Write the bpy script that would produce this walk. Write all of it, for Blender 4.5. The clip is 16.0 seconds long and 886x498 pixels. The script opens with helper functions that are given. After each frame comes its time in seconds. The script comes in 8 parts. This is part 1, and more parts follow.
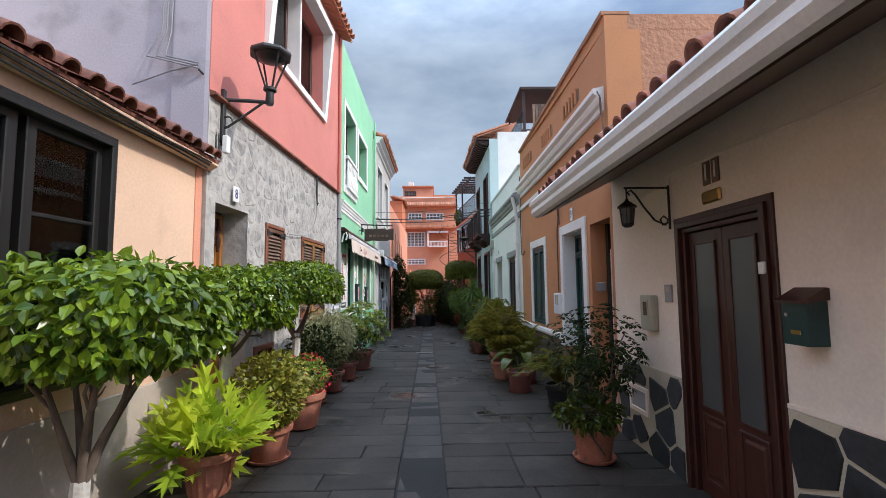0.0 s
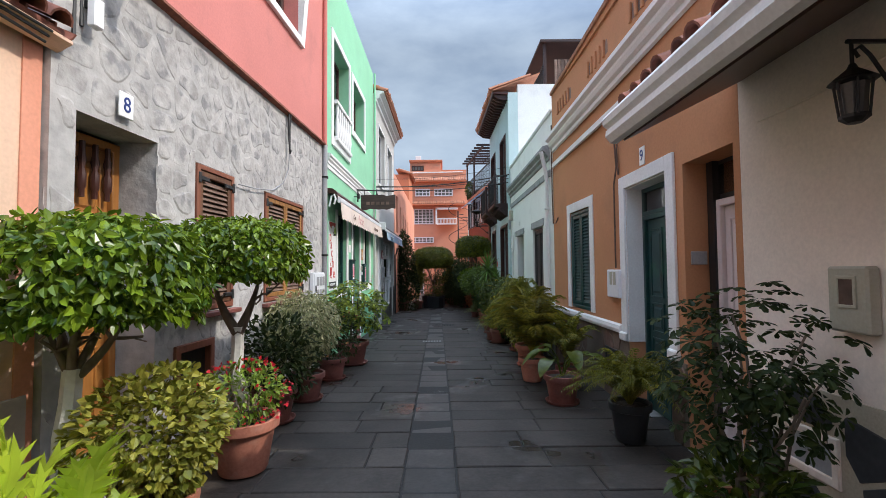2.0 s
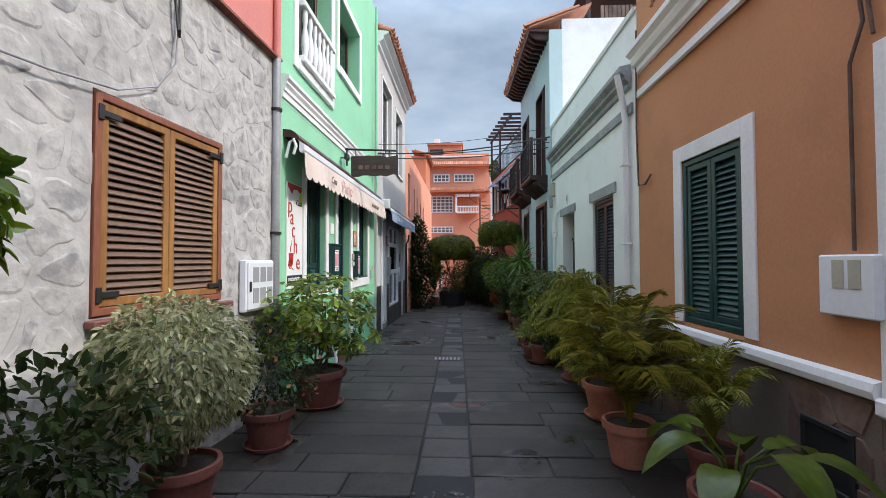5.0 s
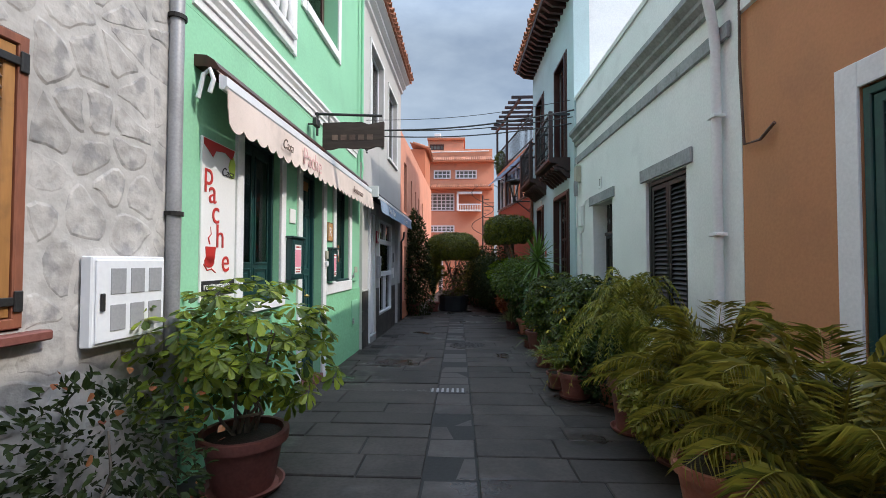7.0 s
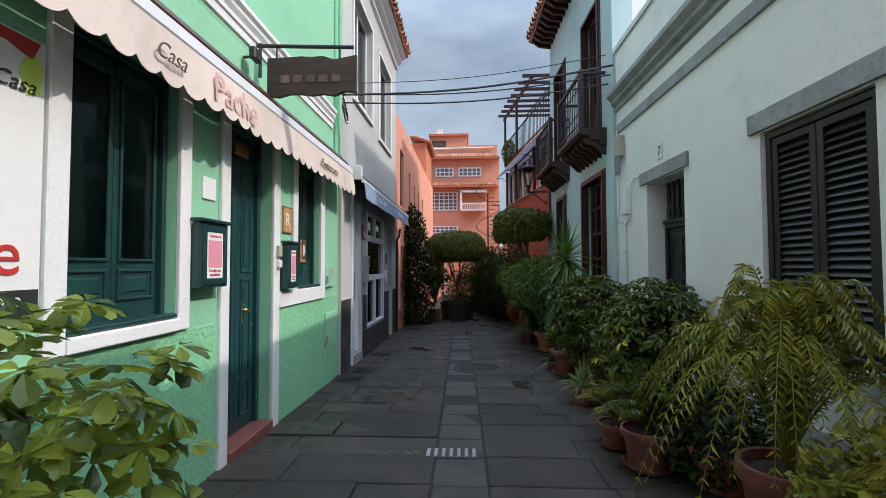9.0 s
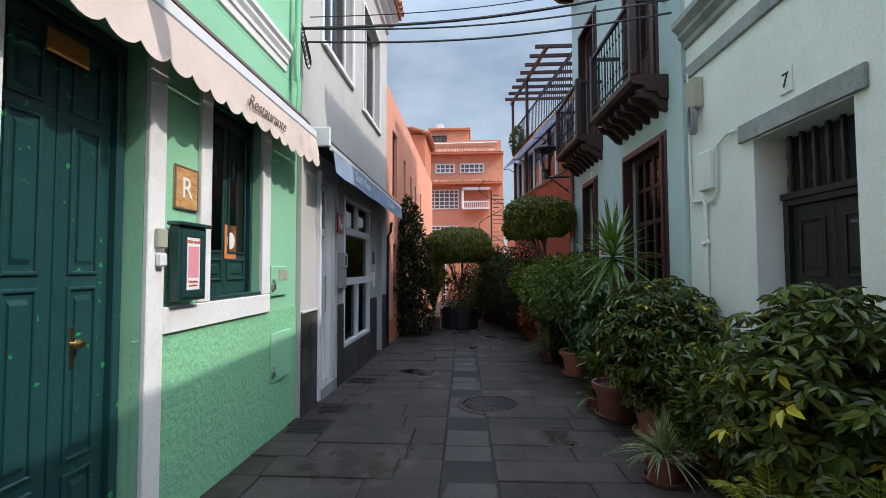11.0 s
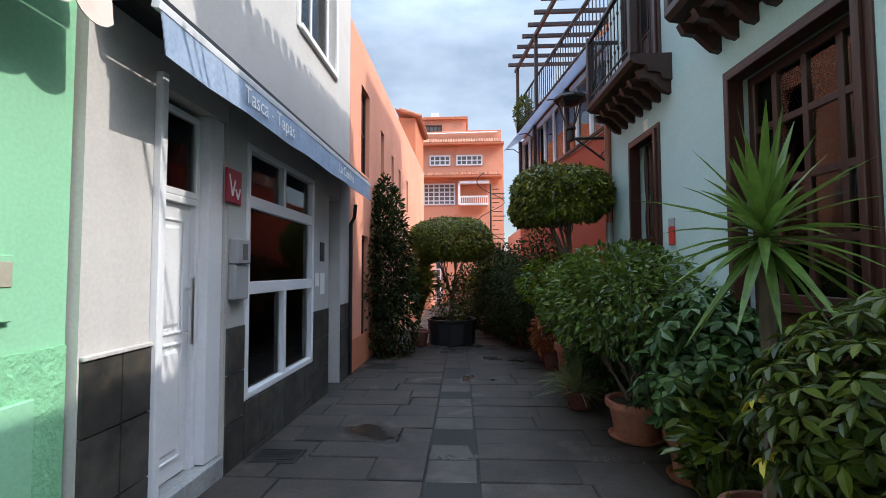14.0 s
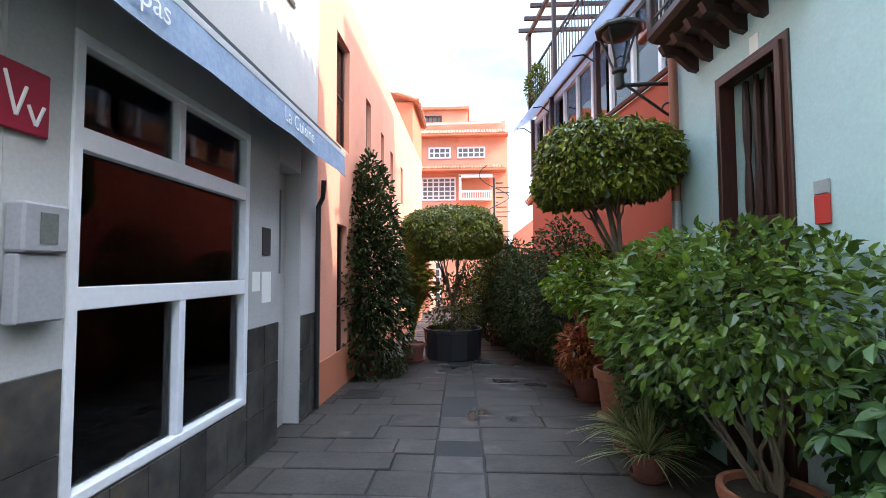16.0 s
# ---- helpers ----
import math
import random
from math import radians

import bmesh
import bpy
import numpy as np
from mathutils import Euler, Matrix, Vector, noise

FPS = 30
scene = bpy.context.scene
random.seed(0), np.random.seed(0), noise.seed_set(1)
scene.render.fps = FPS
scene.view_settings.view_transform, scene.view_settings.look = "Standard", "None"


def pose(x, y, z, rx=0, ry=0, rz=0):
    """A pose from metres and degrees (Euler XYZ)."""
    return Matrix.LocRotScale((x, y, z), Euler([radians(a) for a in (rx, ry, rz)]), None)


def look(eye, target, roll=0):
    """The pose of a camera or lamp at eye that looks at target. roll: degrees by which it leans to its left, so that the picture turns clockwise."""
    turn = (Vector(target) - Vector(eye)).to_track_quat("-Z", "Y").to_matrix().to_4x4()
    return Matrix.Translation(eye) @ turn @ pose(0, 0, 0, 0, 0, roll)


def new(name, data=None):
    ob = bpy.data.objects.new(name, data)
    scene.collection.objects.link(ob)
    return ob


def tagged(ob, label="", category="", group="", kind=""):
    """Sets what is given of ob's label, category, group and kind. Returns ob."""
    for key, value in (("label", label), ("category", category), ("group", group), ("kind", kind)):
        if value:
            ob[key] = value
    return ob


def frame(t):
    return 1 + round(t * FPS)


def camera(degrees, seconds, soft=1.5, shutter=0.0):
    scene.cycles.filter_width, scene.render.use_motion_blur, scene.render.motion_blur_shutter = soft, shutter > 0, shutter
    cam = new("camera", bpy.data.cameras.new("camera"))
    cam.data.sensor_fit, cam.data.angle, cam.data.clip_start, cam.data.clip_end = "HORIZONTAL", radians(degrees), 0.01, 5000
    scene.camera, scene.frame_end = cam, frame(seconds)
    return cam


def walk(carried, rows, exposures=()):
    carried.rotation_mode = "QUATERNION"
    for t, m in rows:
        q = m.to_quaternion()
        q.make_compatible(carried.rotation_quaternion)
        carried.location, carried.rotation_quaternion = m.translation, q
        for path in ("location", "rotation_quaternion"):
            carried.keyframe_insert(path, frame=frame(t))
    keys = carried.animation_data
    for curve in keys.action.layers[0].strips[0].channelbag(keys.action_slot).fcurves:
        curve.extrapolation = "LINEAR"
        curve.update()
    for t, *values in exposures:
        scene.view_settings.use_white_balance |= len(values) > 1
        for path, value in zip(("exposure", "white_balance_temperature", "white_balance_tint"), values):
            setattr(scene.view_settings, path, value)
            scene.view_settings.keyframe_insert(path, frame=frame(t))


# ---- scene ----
cam = camera(89.1, 16.0, soft=0.4)
PATH = [
    (0, (0.049, 0.042, 1.558), (0.087, 2.034, 1.727), -0.6),
    (0.5, (0.052, 0.583, 1.53), (0.084, 2.577, 1.674), -0.6),
    (1, (0.016, 1.115, 1.519), (0.04, 3.111, 1.635), -0.6),
    (1.5, (0.046, 1.616, 1.5), (0.06, 3.614, 1.596), -0.5),
    (2, (0.015, 2.129, 1.47), (0.015, 4.127, 1.554), -0.5),
    (2.5, (0.037, 2.633, 1.448), (0.024, 4.631, 1.52), -0.4),
    (3, (0.039, 3.158, 1.425), (0.01, 5.157, 1.489), -0.4),
    (3.5, (-0.002, 3.656, 1.427), (-0.044, 5.655, 1.483), -0.4),
    (4, (0.016, 4.185, 1.421), (-0.041, 6.184, 1.475), -0.4),
    (4.2, (0.01, 4.389, 1.396), (-0.057, 6.387, 1.451), -0.3),
    (6.3, (0.014, 6.437, 1.402), (-0.085, 8.434, 1.452), -0.0),
    (6.5, (-0.01, 6.623, 1.385), (-0.108, 8.62, 1.438), 0.1),
    (7, (-0.06, 7.093, 1.379), (-0.153, 9.09, 1.437), 0.1),
    (7.5, (-0.058, 7.586, 1.385), (-0.149, 9.583, 1.446), 0.1),
    (8, (-0.12, 8.056, 1.387), (-0.209, 10.053, 1.454), 0.2),
    (8.2, (-0.103, 8.244, 1.356), (-0.197, 10.24, 1.423), 0.2),
    (10.3, (-0.197, 10.301, 1.301), (-0.312, 12.296, 1.387), -0.4),
    (10.5, (-0.203, 10.482, 1.29), (-0.315, 12.477, 1.374), -0.2),
    (11, (-0.212, 10.969, 1.294), (-0.322, 12.964, 1.379), -0.2),
    (11.5, (-0.226, 11.43, 1.301), (-0.336, 13.425, 1.386), -0.2),
    (12, (-0.151, 11.895, 1.292), (-0.259, 13.891, 1.377), -0.3),
    (12.5, (-0.135, 12.341, 1.279), (-0.239, 14.336, 1.369), -0.3),
    (13, (-0.061, 12.755, 1.289), (-0.169, 14.75, 1.375), -0.3),
    (13.5, (-0.1, 13.235, 1.264), (-0.206, 15.23, 1.353), -0.3),
    (14, (-0.124, 13.696, 1.246), (-0.227, 15.691, 1.341), -0.2),
    (14.5, (-0.13, 14.117, 1.257), (-0.231, 16.112, 1.35), -0.2),
    (15, (-0.169, 14.601, 1.251), (-0.273, 16.596, 1.343), -0.3),
    (15.5, (-0.185, 15.07, 1.236), (-0.289, 17.065, 1.331), -0.25),
    (16, (-0.201, 15.539, 1.222), (-0.305, 17.534, 1.319), -0.2),
]
EXPOSURES = [(0.0, 0.0), (4.0, 0.08), (6.5, -0.02), (8.0, -0.1), (11.0, 0.05), (12.5, 0.18), (14.0, 0.45), (15.0, 0.98), (16.0, 1.45)]
walk(cam, [(t, look(eye, target, roll)) for t, eye, target, roll in PATH], EXPOSURES)


# ---- world, sun ----
SUN_WAY = Vector((-1.0, 0.25, -0.95)).normalized()
world = bpy.data.worlds.new("sky")
scene.world = world
world.use_nodes = True
wn, wl = world.node_tree.nodes, world.node_tree.links
sky = wn.new("ShaderNodeTexSky")
sky.sky_type, sky.sun_disc = "NISHITA", False
sky.sun_elevation, sky.sun_rotation = radians(42.7), radians(104.0)
sky.air_density, sky.dust_density, sky.ozone_density = 1.0, 1.5, 1.2
wtc, wmap, wno = wn.new("ShaderNodeTexCoord"), wn.new("ShaderNodeMapping"), wn.new("ShaderNodeTexNoise")
wmap.inputs["Scale"].default_value = (1.0, 1.0, 2.6)
wno.inputs["Scale"].default_value, wno.inputs["Detail"].default_value, wno.inputs["Roughness"].default_value = 2.3, 7.0, 0.55
wramp, wmix = wn.new("ShaderNodeValToRGB"), wn.new("ShaderNodeMix")
wramp.color_ramp.elements[0].position, wramp.color_ramp.elements[1].position = 0.30, 0.76
wmix.data_type = "RGBA"
wmix.inputs["B"].default_value = (5.0, 6.0, 7.2, 1)
wl.new(wtc.outputs["Generated"], wmap.inputs["Vector"])
wl.new(wmap.outputs["Vector"], wno.inputs["Vector"])
wl.new(wno.outputs["Fac"], wramp.inputs["Fac"])
wl.new(wramp.outputs["Color"], wmix.inputs["Factor"])
wl.new(sky.outputs["Color"], wmix.inputs["A"])
wsep, wrise, wmul = wn.new("ShaderNodeSeparateXYZ"), wn.new("ShaderNodeMapRange"), wn.new("ShaderNodeVectorMath")
wl.new(wtc.outputs["Generated"], wsep.inputs["Vector"])
wl.new(wsep.outputs["Z"], wrise.inputs["Value"])
wrise.interpolation_type = "SMOOTHSTEP"
wrise.inputs["From Min"].default_value, wrise.inputs["From Max"].default_value = 0.42, 0.86
wrise.inputs["To Min"].default_value, wrise.inputs["To Max"].default_value = 0.8, 4.4
wmul.operation = "MULTIPLY"
wl.new(wmix.outputs["Result"], wmul.inputs[0])
wl.new(wrise.outputs["Result"], wmul.inputs[1])
wl.new(wmul.outputs["Vector"], wn["Background"].inputs["Color"])
wn["Background"].inputs["Strength"].default_value = 0.15
sun = new("sun", bpy.data.lights.new("sun", "SUN"))
sun.data.energy, sun.data.angle, sun.data.color = 2.5, radians(0.55), (1.0, 0.95, 0.87)
sun.matrix_world = look((0, 0, 0), SUN_WAY)

# ---- materials ----


def nodes_of(name):
    m = bpy.data.materials.new(name)
    m.use_nodes = True
    return m, m.node_tree.nodes, m.node_tree.links, m.node_tree.nodes["Principled BSDF"]


def surface(name, a, b, rough=0.8, fine=60.0, broad=1.3, bump=0.25, mix=0.6, metal=0.0, rand=0.0, stain=0.0, stretch=(1, 1, 1), depth=0.01, stain_colour=(0.10, 0.09, 0.08), spec=0.5, island=False, wet=0.0, stain_at=(0.56, 0.74)):
    """Two colours mixed by broad patches and fine grain, stains, relief and a piece's own shade."""
    m, n, l, bsdf = nodes_of(name)
    tc, mp = n.new("ShaderNodeTexCoord"), n.new("ShaderNodeMapping")
    mp.inputs["Scale"].default_value = stretch
    l.new(tc.outputs["Object"], mp.inputs["Vector"])
    big, small = n.new("ShaderNodeTexNoise"), n.new("ShaderNodeTexNoise")
    for t, s, d in ((big, broad, 5.0), (small, fine, 4.0)):
        t.inputs["Scale"].default_value, t.inputs["Detail"].default_value = s, d
        l.new(mp.outputs["Vector"], t.inputs["Vector"])
    addn = n.new("ShaderNodeMath")
    addn.operation = "MULTIPLY_ADD"
    addn.inputs[1].default_value = mix
    l.new(big.outputs["Fac"], addn.inputs[0])
    sm = n.new("ShaderNodeMath")
    sm.operation = "MULTIPLY"
    sm.inputs[1].default_value = 1 - mix
    l.new(small.outputs["Fac"], sm.inputs[0])
    l.new(sm.outputs[0], addn.inputs[2])
    ramp = n.new("ShaderNodeValToRGB")
    ramp.color_ramp.elements[0].position, ramp.color_ramp.elements[1].position = 0.36, 0.64
    ramp.color_ramp.elements[0].color, ramp.color_ramp.elements[1].color = (*a, 1), (*b, 1)
    l.new(addn.outputs[0], ramp.inputs["Fac"])
    colour = ramp.outputs["Color"]
    if stain:
        st = n.new("ShaderNodeTexNoise")
        st.inputs["Scale"].default_value, st.inputs["Detail"].default_value = broad * 2.3, 8.0
        l.new(tc.outputs["Object"], st.inputs["Vector"])
        sr = n.new("ShaderNodeValToRGB")
        sr.color_ramp.elements[0].position, sr.color_ramp.elements[1].position = stain_at
        sr.color_ramp.elements[1].color = (stain, stain, stain, 1)
        l.new(st.outputs["Fac"], sr.inputs["Fac"])
        mx = n.new("ShaderNodeMix")
        mx.data_type = "RGBA"
        mx.inputs["B"].default_value = (*stain_colour, 1)
        l.new(sr.outputs["Color"], mx.inputs["Factor"])
        l.new(colour, mx.inputs["A"])
        colour = mx.outputs["Result"]
    if rand:
        hsv, mr = n.new("ShaderNodeHueSaturation"), n.new("ShaderNodeMapRange")
        src = n.new("ShaderNodeNewGeometry").outputs["Random Per Island"] if island else n.new("ShaderNodeObjectInfo").outputs["Random"]
        mr.inputs["To Min"].default_value, mr.inputs["To Max"].default_value = 1 - rand, 1 + rand
        l.new(src, mr.inputs["Value"])
        l.new(mr.outputs["Result"], hsv.inputs["Value"])
        l.new(colour, hsv.inputs["Color"])
        colour = hsv.outputs["Color"]
    l.new(colour, bsdf.inputs["Base Color"])
    bsdf.inputs["Roughness"].default_value, bsdf.inputs["Metallic"].default_value = rough, metal
    bsdf.inputs["Specular IOR Level"].default_value = spec
    if wet:
        wn_, wr_ = n.new("ShaderNodeTexNoise"), n.new("ShaderNodeMapRange")
        wn_.inputs["Scale"].default_value, wn_.inputs["Detail"].default_value = 0.9, 4.0
        l.new(tc.outputs["Object"], wn_.inputs["Vector"])
        wr_.inputs["From Min"].default_value, wr_.inputs["From Max"].default_value = 0.60 - wet * 0.2, 0.72 - wet * 0.2
        wr_.inputs["To Min"].default_value, wr_.inputs["To Max"].default_value = rough, 0.07
        l.new(wn_.outputs["Fac"], wr_.inputs["Value"])
        l.new(wr_.outputs["Result"], bsdf.inputs["Roughness"])
    if bump:
        bp = n.new("ShaderNodeBump")
        bp.inputs["Strength"].default_value, bp.inputs["Distance"].default_value = bump, depth
        l.new(addn.outputs[0], bp.inputs["Height"])
        l.new(bp.outputs["Normal"], bsdf.inputs["Normal"])
    return m


def tone(c, k):
    return tuple(min(0.95, v * k) for v in c)


def plaster(name, c, **kw):
    args = dict(rough=0.9, fine=45, broad=0.9, bump=0.35, mix=0.55, stain=0.16, depth=0.006, spec=0.25)
    args.update(kw)
    return surface(name, tone(c, 0.90), tone(c, 1.06), **args)


def leaf_material(name, a, b, rough=0.38, glow=0.25, spec=0.35):
    m, n, l, bsdf = nodes_of(name)
    geo, ramp = n.new("ShaderNodeNewGeometry"), n.new("ShaderNodeValToRGB")
    ramp.color_ramp.elements[0].color, ramp.color_ramp.elements[1].color = (*a, 1), (*b, 1)
    l.new(geo.outputs["Random Per Island"], ramp.inputs["Fac"])
    no, hsv, mr = n.new("ShaderNodeTexNoise"), n.new("ShaderNodeHueSaturation"), n.new("ShaderNodeMapRange")
    no.inputs["Scale"].default_value = 5.0
    mr.inputs["To Min"].default_value, mr.inputs["To Max"].default_value = 0.35, 1.55
    l.new(no.outputs["Fac"], mr.inputs["Value"])
    l.new(mr.outputs["Result"], hsv.inputs["Value"])
    l.new(ramp.outputs["Color"], hsv.inputs["Color"])
    l.new(hsv.outputs["Color"], bsdf.inputs["Base Color"])
    bsdf.inputs["Roughness"].default_value = rough
    bsdf.inputs["Specular IOR Level"].default_value = spec
    tr, mixer = n.new("ShaderNodeBsdfTranslucent"), n.new("ShaderNodeMixShader")
    hs2 = n.new("ShaderNodeHueSaturation")
    hs2.inputs["Value"].default_value, hs2.inputs["Hue"].default_value = 1.8, 0.485
    l.new(hsv.outputs["Color"], hs2.inputs["Color"])
    l.new(hs2.outputs["Color"], tr.inputs["Color"])
    mixer.inputs[0].default_value = glow
    l.new(bsdf.outputs[0], mixer.inputs[1])
    l.new(tr.outputs[0], mixer.inputs[2])
    l.new(mixer.outputs[0], n["Material Output"].inputs["Surface"])
    return m


def glass_material(name, tint, rough=0.03, ior=1.5):
    """Glass seen from outside: dark room behind, mirror gloss by Fresnel."""
    m, n, l, bsdf = nodes_of(name)
    no, bp = n.new("ShaderNodeTexNoise"), n.new("ShaderNodeBump")
    no.inputs["Scale"].default_value = 1.6
    bp.inputs["Strength"].default_value, bp.inputs["Distance"].default_value = 0.05, 0.02
    l.new(no.outputs["Fac"], bp.inputs["Height"])
    gl, tr, fr, mx = n.new("ShaderNodeBsdfGlossy"), n.new("ShaderNodeBsdfTransparent"), n.new("ShaderNodeFresnel"), n.new("ShaderNodeMixShader")
    gl.inputs["Roughness"].default_value = rough
    tr.inputs["Color"].default_value = (*tint, 1)
    fr.inputs["IOR"].default_value = ior
    l.new(bp.outputs["Normal"], gl.inputs["Normal"])
    l.new(bp.outputs["Normal"], fr.inputs["Normal"])
    l.new(fr.outputs[0], mx.inputs[0])
    l.new(tr.outputs[0], mx.inputs[1])
    l.new(gl.outputs[0], mx.inputs[2])
    l.new(mx.outputs[0], n["Material Output"].inputs["Surface"])
    return m


M_PEACH = plaster("peach_plaster", (0.78, 0.53, 0.38))
M_CREAM = plaster("cream_plaster", (0.86, 0.75, 0.66), stain=0.1)
M_PINK = plaster("pink_plaster", (0.62, 0.23, 0.20))
M_LILAC = plaster("lilac_render", (0.47, 0.44, 0.49), stain=0.35, bump=0.6)
M_GREEN = plaster("green_plaster", (0.29, 0.60, 0.385), stain=0.08)
M_GREENROUGH = plaster("green_rough_render", (0.25, 0.57, 0.33), fine=26, bump=0.9, depth=0.024, mix=0.3, stain=0.1)
M_WHITE = plaster("white_paint", (0.80, 0.79, 0.78), stain=0.12)
M_GREYWALL = plaster("grey_white_plaster", (0.55, 0.53, 0.51), stain=0.10)
M_PINKGREY = plaster("pinkish_cement", (0.52, 0.44, 0.40), bump=0.6, stain=0.25)
M_GREYPIER = plaster("grey_pier_plaster", (0.45, 0.45, 0.44), stain=0.12)
M_ORANGE = plaster("orange_plaster", (0.74, 0.33, 0.22))
M_BROWNORANGE = plaster("burnt_orange_plaster", (0.52, 0.245, 0.125), stain=0.14)
M_ROUGHORANGE = plaster("rough_orange_render", (0.42, 0.22, 0.14), fine=14, bump=1.0, depth=0.04, mix=0.35, stain=0.2)
M_MINT = plaster("pale_mint_plaster", (0.79, 0.80, 0.77), stain=0.12)
M_BLUE = plaster("blue_grey_plaster", (0.48, 0.60, 0.61), stain=0.10)
M_RED = plaster("dark_red_plaster", (0.36, 0.075, 0.04))
M_FAR = plaster("far_orange_plaster", (0.68, 0.31, 0.20))
M_FARTRIM = plaster("far_dark_orange", (0.55, 0.20, 0.11))
M_GREYTRIM = surface("grey_stone_trim", (0.22, 0.23, 0.23), (0.36, 0.37, 0.37), fine=30, broad=3, bump=0.5, stain=0.4)
M_STONE = surface("rubble_stone", (0.32, 0.303, 0.287), (0.52, 0.495, 0.47), rough=0.95, fine=11, broad=3, bump=1.0, depth=0.03, rand=0.08, stain=0.6, mix=0.45, stain_colour=(0.2, 0.2, 0.205), spec=0.15, stain_at=(0.53, 0.63))
M_MORTAR = surface("grey_mortar", (0.36, 0.344, 0.327), (0.53, 0.507, 0.482), rough=0.95, fine=11, broad=3, bump=1.0, depth=0.03, stain=0.4, stain_colour=(0.26, 0.255, 0.25), spec=0.2)
M_SLATE = surface("dark_slate_slab", (0.018, 0.02, 0.025), (0.05, 0.053, 0.06), rough=0.55, fine=22, broad=3, bump=0.5, rand=0.35)
M_CREAMJOINT = surface("cream_joint", (0.42, 0.37, 0.29), (0.55, 0.49, 0.38), fine=60, bump=0.5)
M_BROWNSTONE = surface("brown_dado_stone", (0.10, 0.06, 0.045), (0.20, 0.13, 0.10), fine=20, broad=4, bump=0.7, rand=0.35)
M_BROWNJOINT = surface("brown_joint", (0.13, 0.10, 0.08), (0.2, 0.15, 0.12), bump=0.5)
M_TILEDADO = surface("dark_slate_tile", (0.022, 0.022, 0.022), (0.085, 0.078, 0.068), rough=0.5, fine=9, broad=4, bump=0.5, rand=0.3, stain=0.25, stain_colour=(0.2, 0.13, 0.05))
M_PAVE = surface("paving_basalt", (0.026, 0.0215, 0.0183), (0.058, 0.0482, 0.0412), rough=0.68, fine=34, broad=2.2, bump=0.6, depth=0.009, rand=0.24, stain=0.55, stain_colour=(0.019, 0.0175, 0.0165), wet=0.1, spec=0.35)
M_GUTTER = surface("gutter_stone", (0.026, 0.0222, 0.0195), (0.060, 0.0515, 0.0455), rough=0.55, fine=28, broad=2.0, bump=0.5, depth=0.008, rand=0.1, stain=0.4, stain_colour=(0.1, 0.092, 0.085), wet=0.1, spec=0.4)
M_PAVEJOINT = surface("paving_joint", (0.010, 0.0095, 0.009), (0.022, 0.021, 0.02), fine=40, bump=0.6)
M_PEBBLE = surface("strip_pebble", (0.04, 0.037, 0.034), (0.10, 0.092, 0.085), rough=0.6, fine=40, bump=0.3, rand=0.4, island=True)
M_GROUND = surface("ground_asphalt", (0.045, 0.045, 0.045), (0.07, 0.068, 0.066), fine=50, broad=0.6, bump=0.4)
M_TERRACOTTA = surface("terracotta", (0.34, 0.12, 0.075), (0.46, 0.18, 0.115), rough=0.75, fine=40, broad=5, bump=0.25, rand=0.15, stain=0.3, stain_colour=(0.42, 0.30, 0.24))
M_DARKTERRA = surface("red_brown_pot", (0.16, 0.05, 0.04), (0.24, 0.085, 0.065), rough=0.6, fine=40, broad=5, bump=0.2, rand=0.15, stain=0.2)
M_BLACKPOT = surface("black_plastic_pot", (0.012, 0.012, 0.013), (0.022, 0.022, 0.023), rough=0.45, bump=0.1)
M_SOIL = surface("potting_soil", (0.02, 0.014, 0.01), (0.05, 0.035, 0.025), fine=80, bump=1.0, depth=0.02)
M_ROOFTILE = surface("clay_roof_tile", (0.13, 0.045, 0.03), (0.26, 0.09, 0.055), rough=0.85, fine=30, broad=5, bump=0.5, rand=0.4, stain=0.5, stain_colour=(0.06, 0.045, 0.04))
M_LITTILE = surface("orange_roof_tile", (0.36, 0.15, 0.09), (0.5, 0.22, 0.13), rough=0.85, fine=20, broad=3, bump=0.5, rand=0.25, island=True)
M_IRON = surface("black_iron", (0.012, 0.012, 0.013), (0.03, 0.028, 0.027), rough=0.5, fine=60, bump=0.3, spec=0.5)
M_BLACKWOOD = surface("black_painted_wood", (0.010, 0.010, 0.010), (0.022, 0.02, 0.019), rough=0.4, fine=30, stretch=(1, 1, 0.15), bump=0.25)
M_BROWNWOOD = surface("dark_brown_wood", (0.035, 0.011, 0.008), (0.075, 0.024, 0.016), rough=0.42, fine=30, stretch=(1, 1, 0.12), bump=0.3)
M_SHUTTERWOOD = surface("brown_shutter_wood", (0.085, 0.048, 0.032), (0.19, 0.115, 0.078), rough=0.65, fine=40, stretch=(1, 0.15, 1), bump=0.3, rand=0.15)
M_REDFRAME = surface("red_brown_frame_wood", (0.16, 0.05, 0.028), (0.27, 0.095, 0.05), rough=0.6, fine=40, stretch=(1, 1, 0.2), bump=0.3, stain=0.3, stain_colour=(0.06, 0.03, 0.02))
M_OCHRESTILE = surface("worn_ochre_wood", (0.20, 0.09, 0.028), (0.42, 0.20, 0.06), rough=0.55, fine=30, broad=3, stretch=(1, 1, 0.15), bump=0.35, stain=0.45, stain_colour=(0.07, 0.04, 0.025))
M_DARKSTILE = surface("worn_brown_wood", (0.09, 0.04, 0.022), (0.18, 0.085, 0.045), rough=0.6, fine=30, broad=3, stretch=(1, 1, 0.15), bump=0.35, stain=0.3)
M_OCHREWOOD = surface("varnished_ochre_wood", (0.25, 0.095, 0.022), (0.42, 0.18, 0.045), rough=0.38, fine=26, stretch=(1, 1, 0.1), bump=0.3)
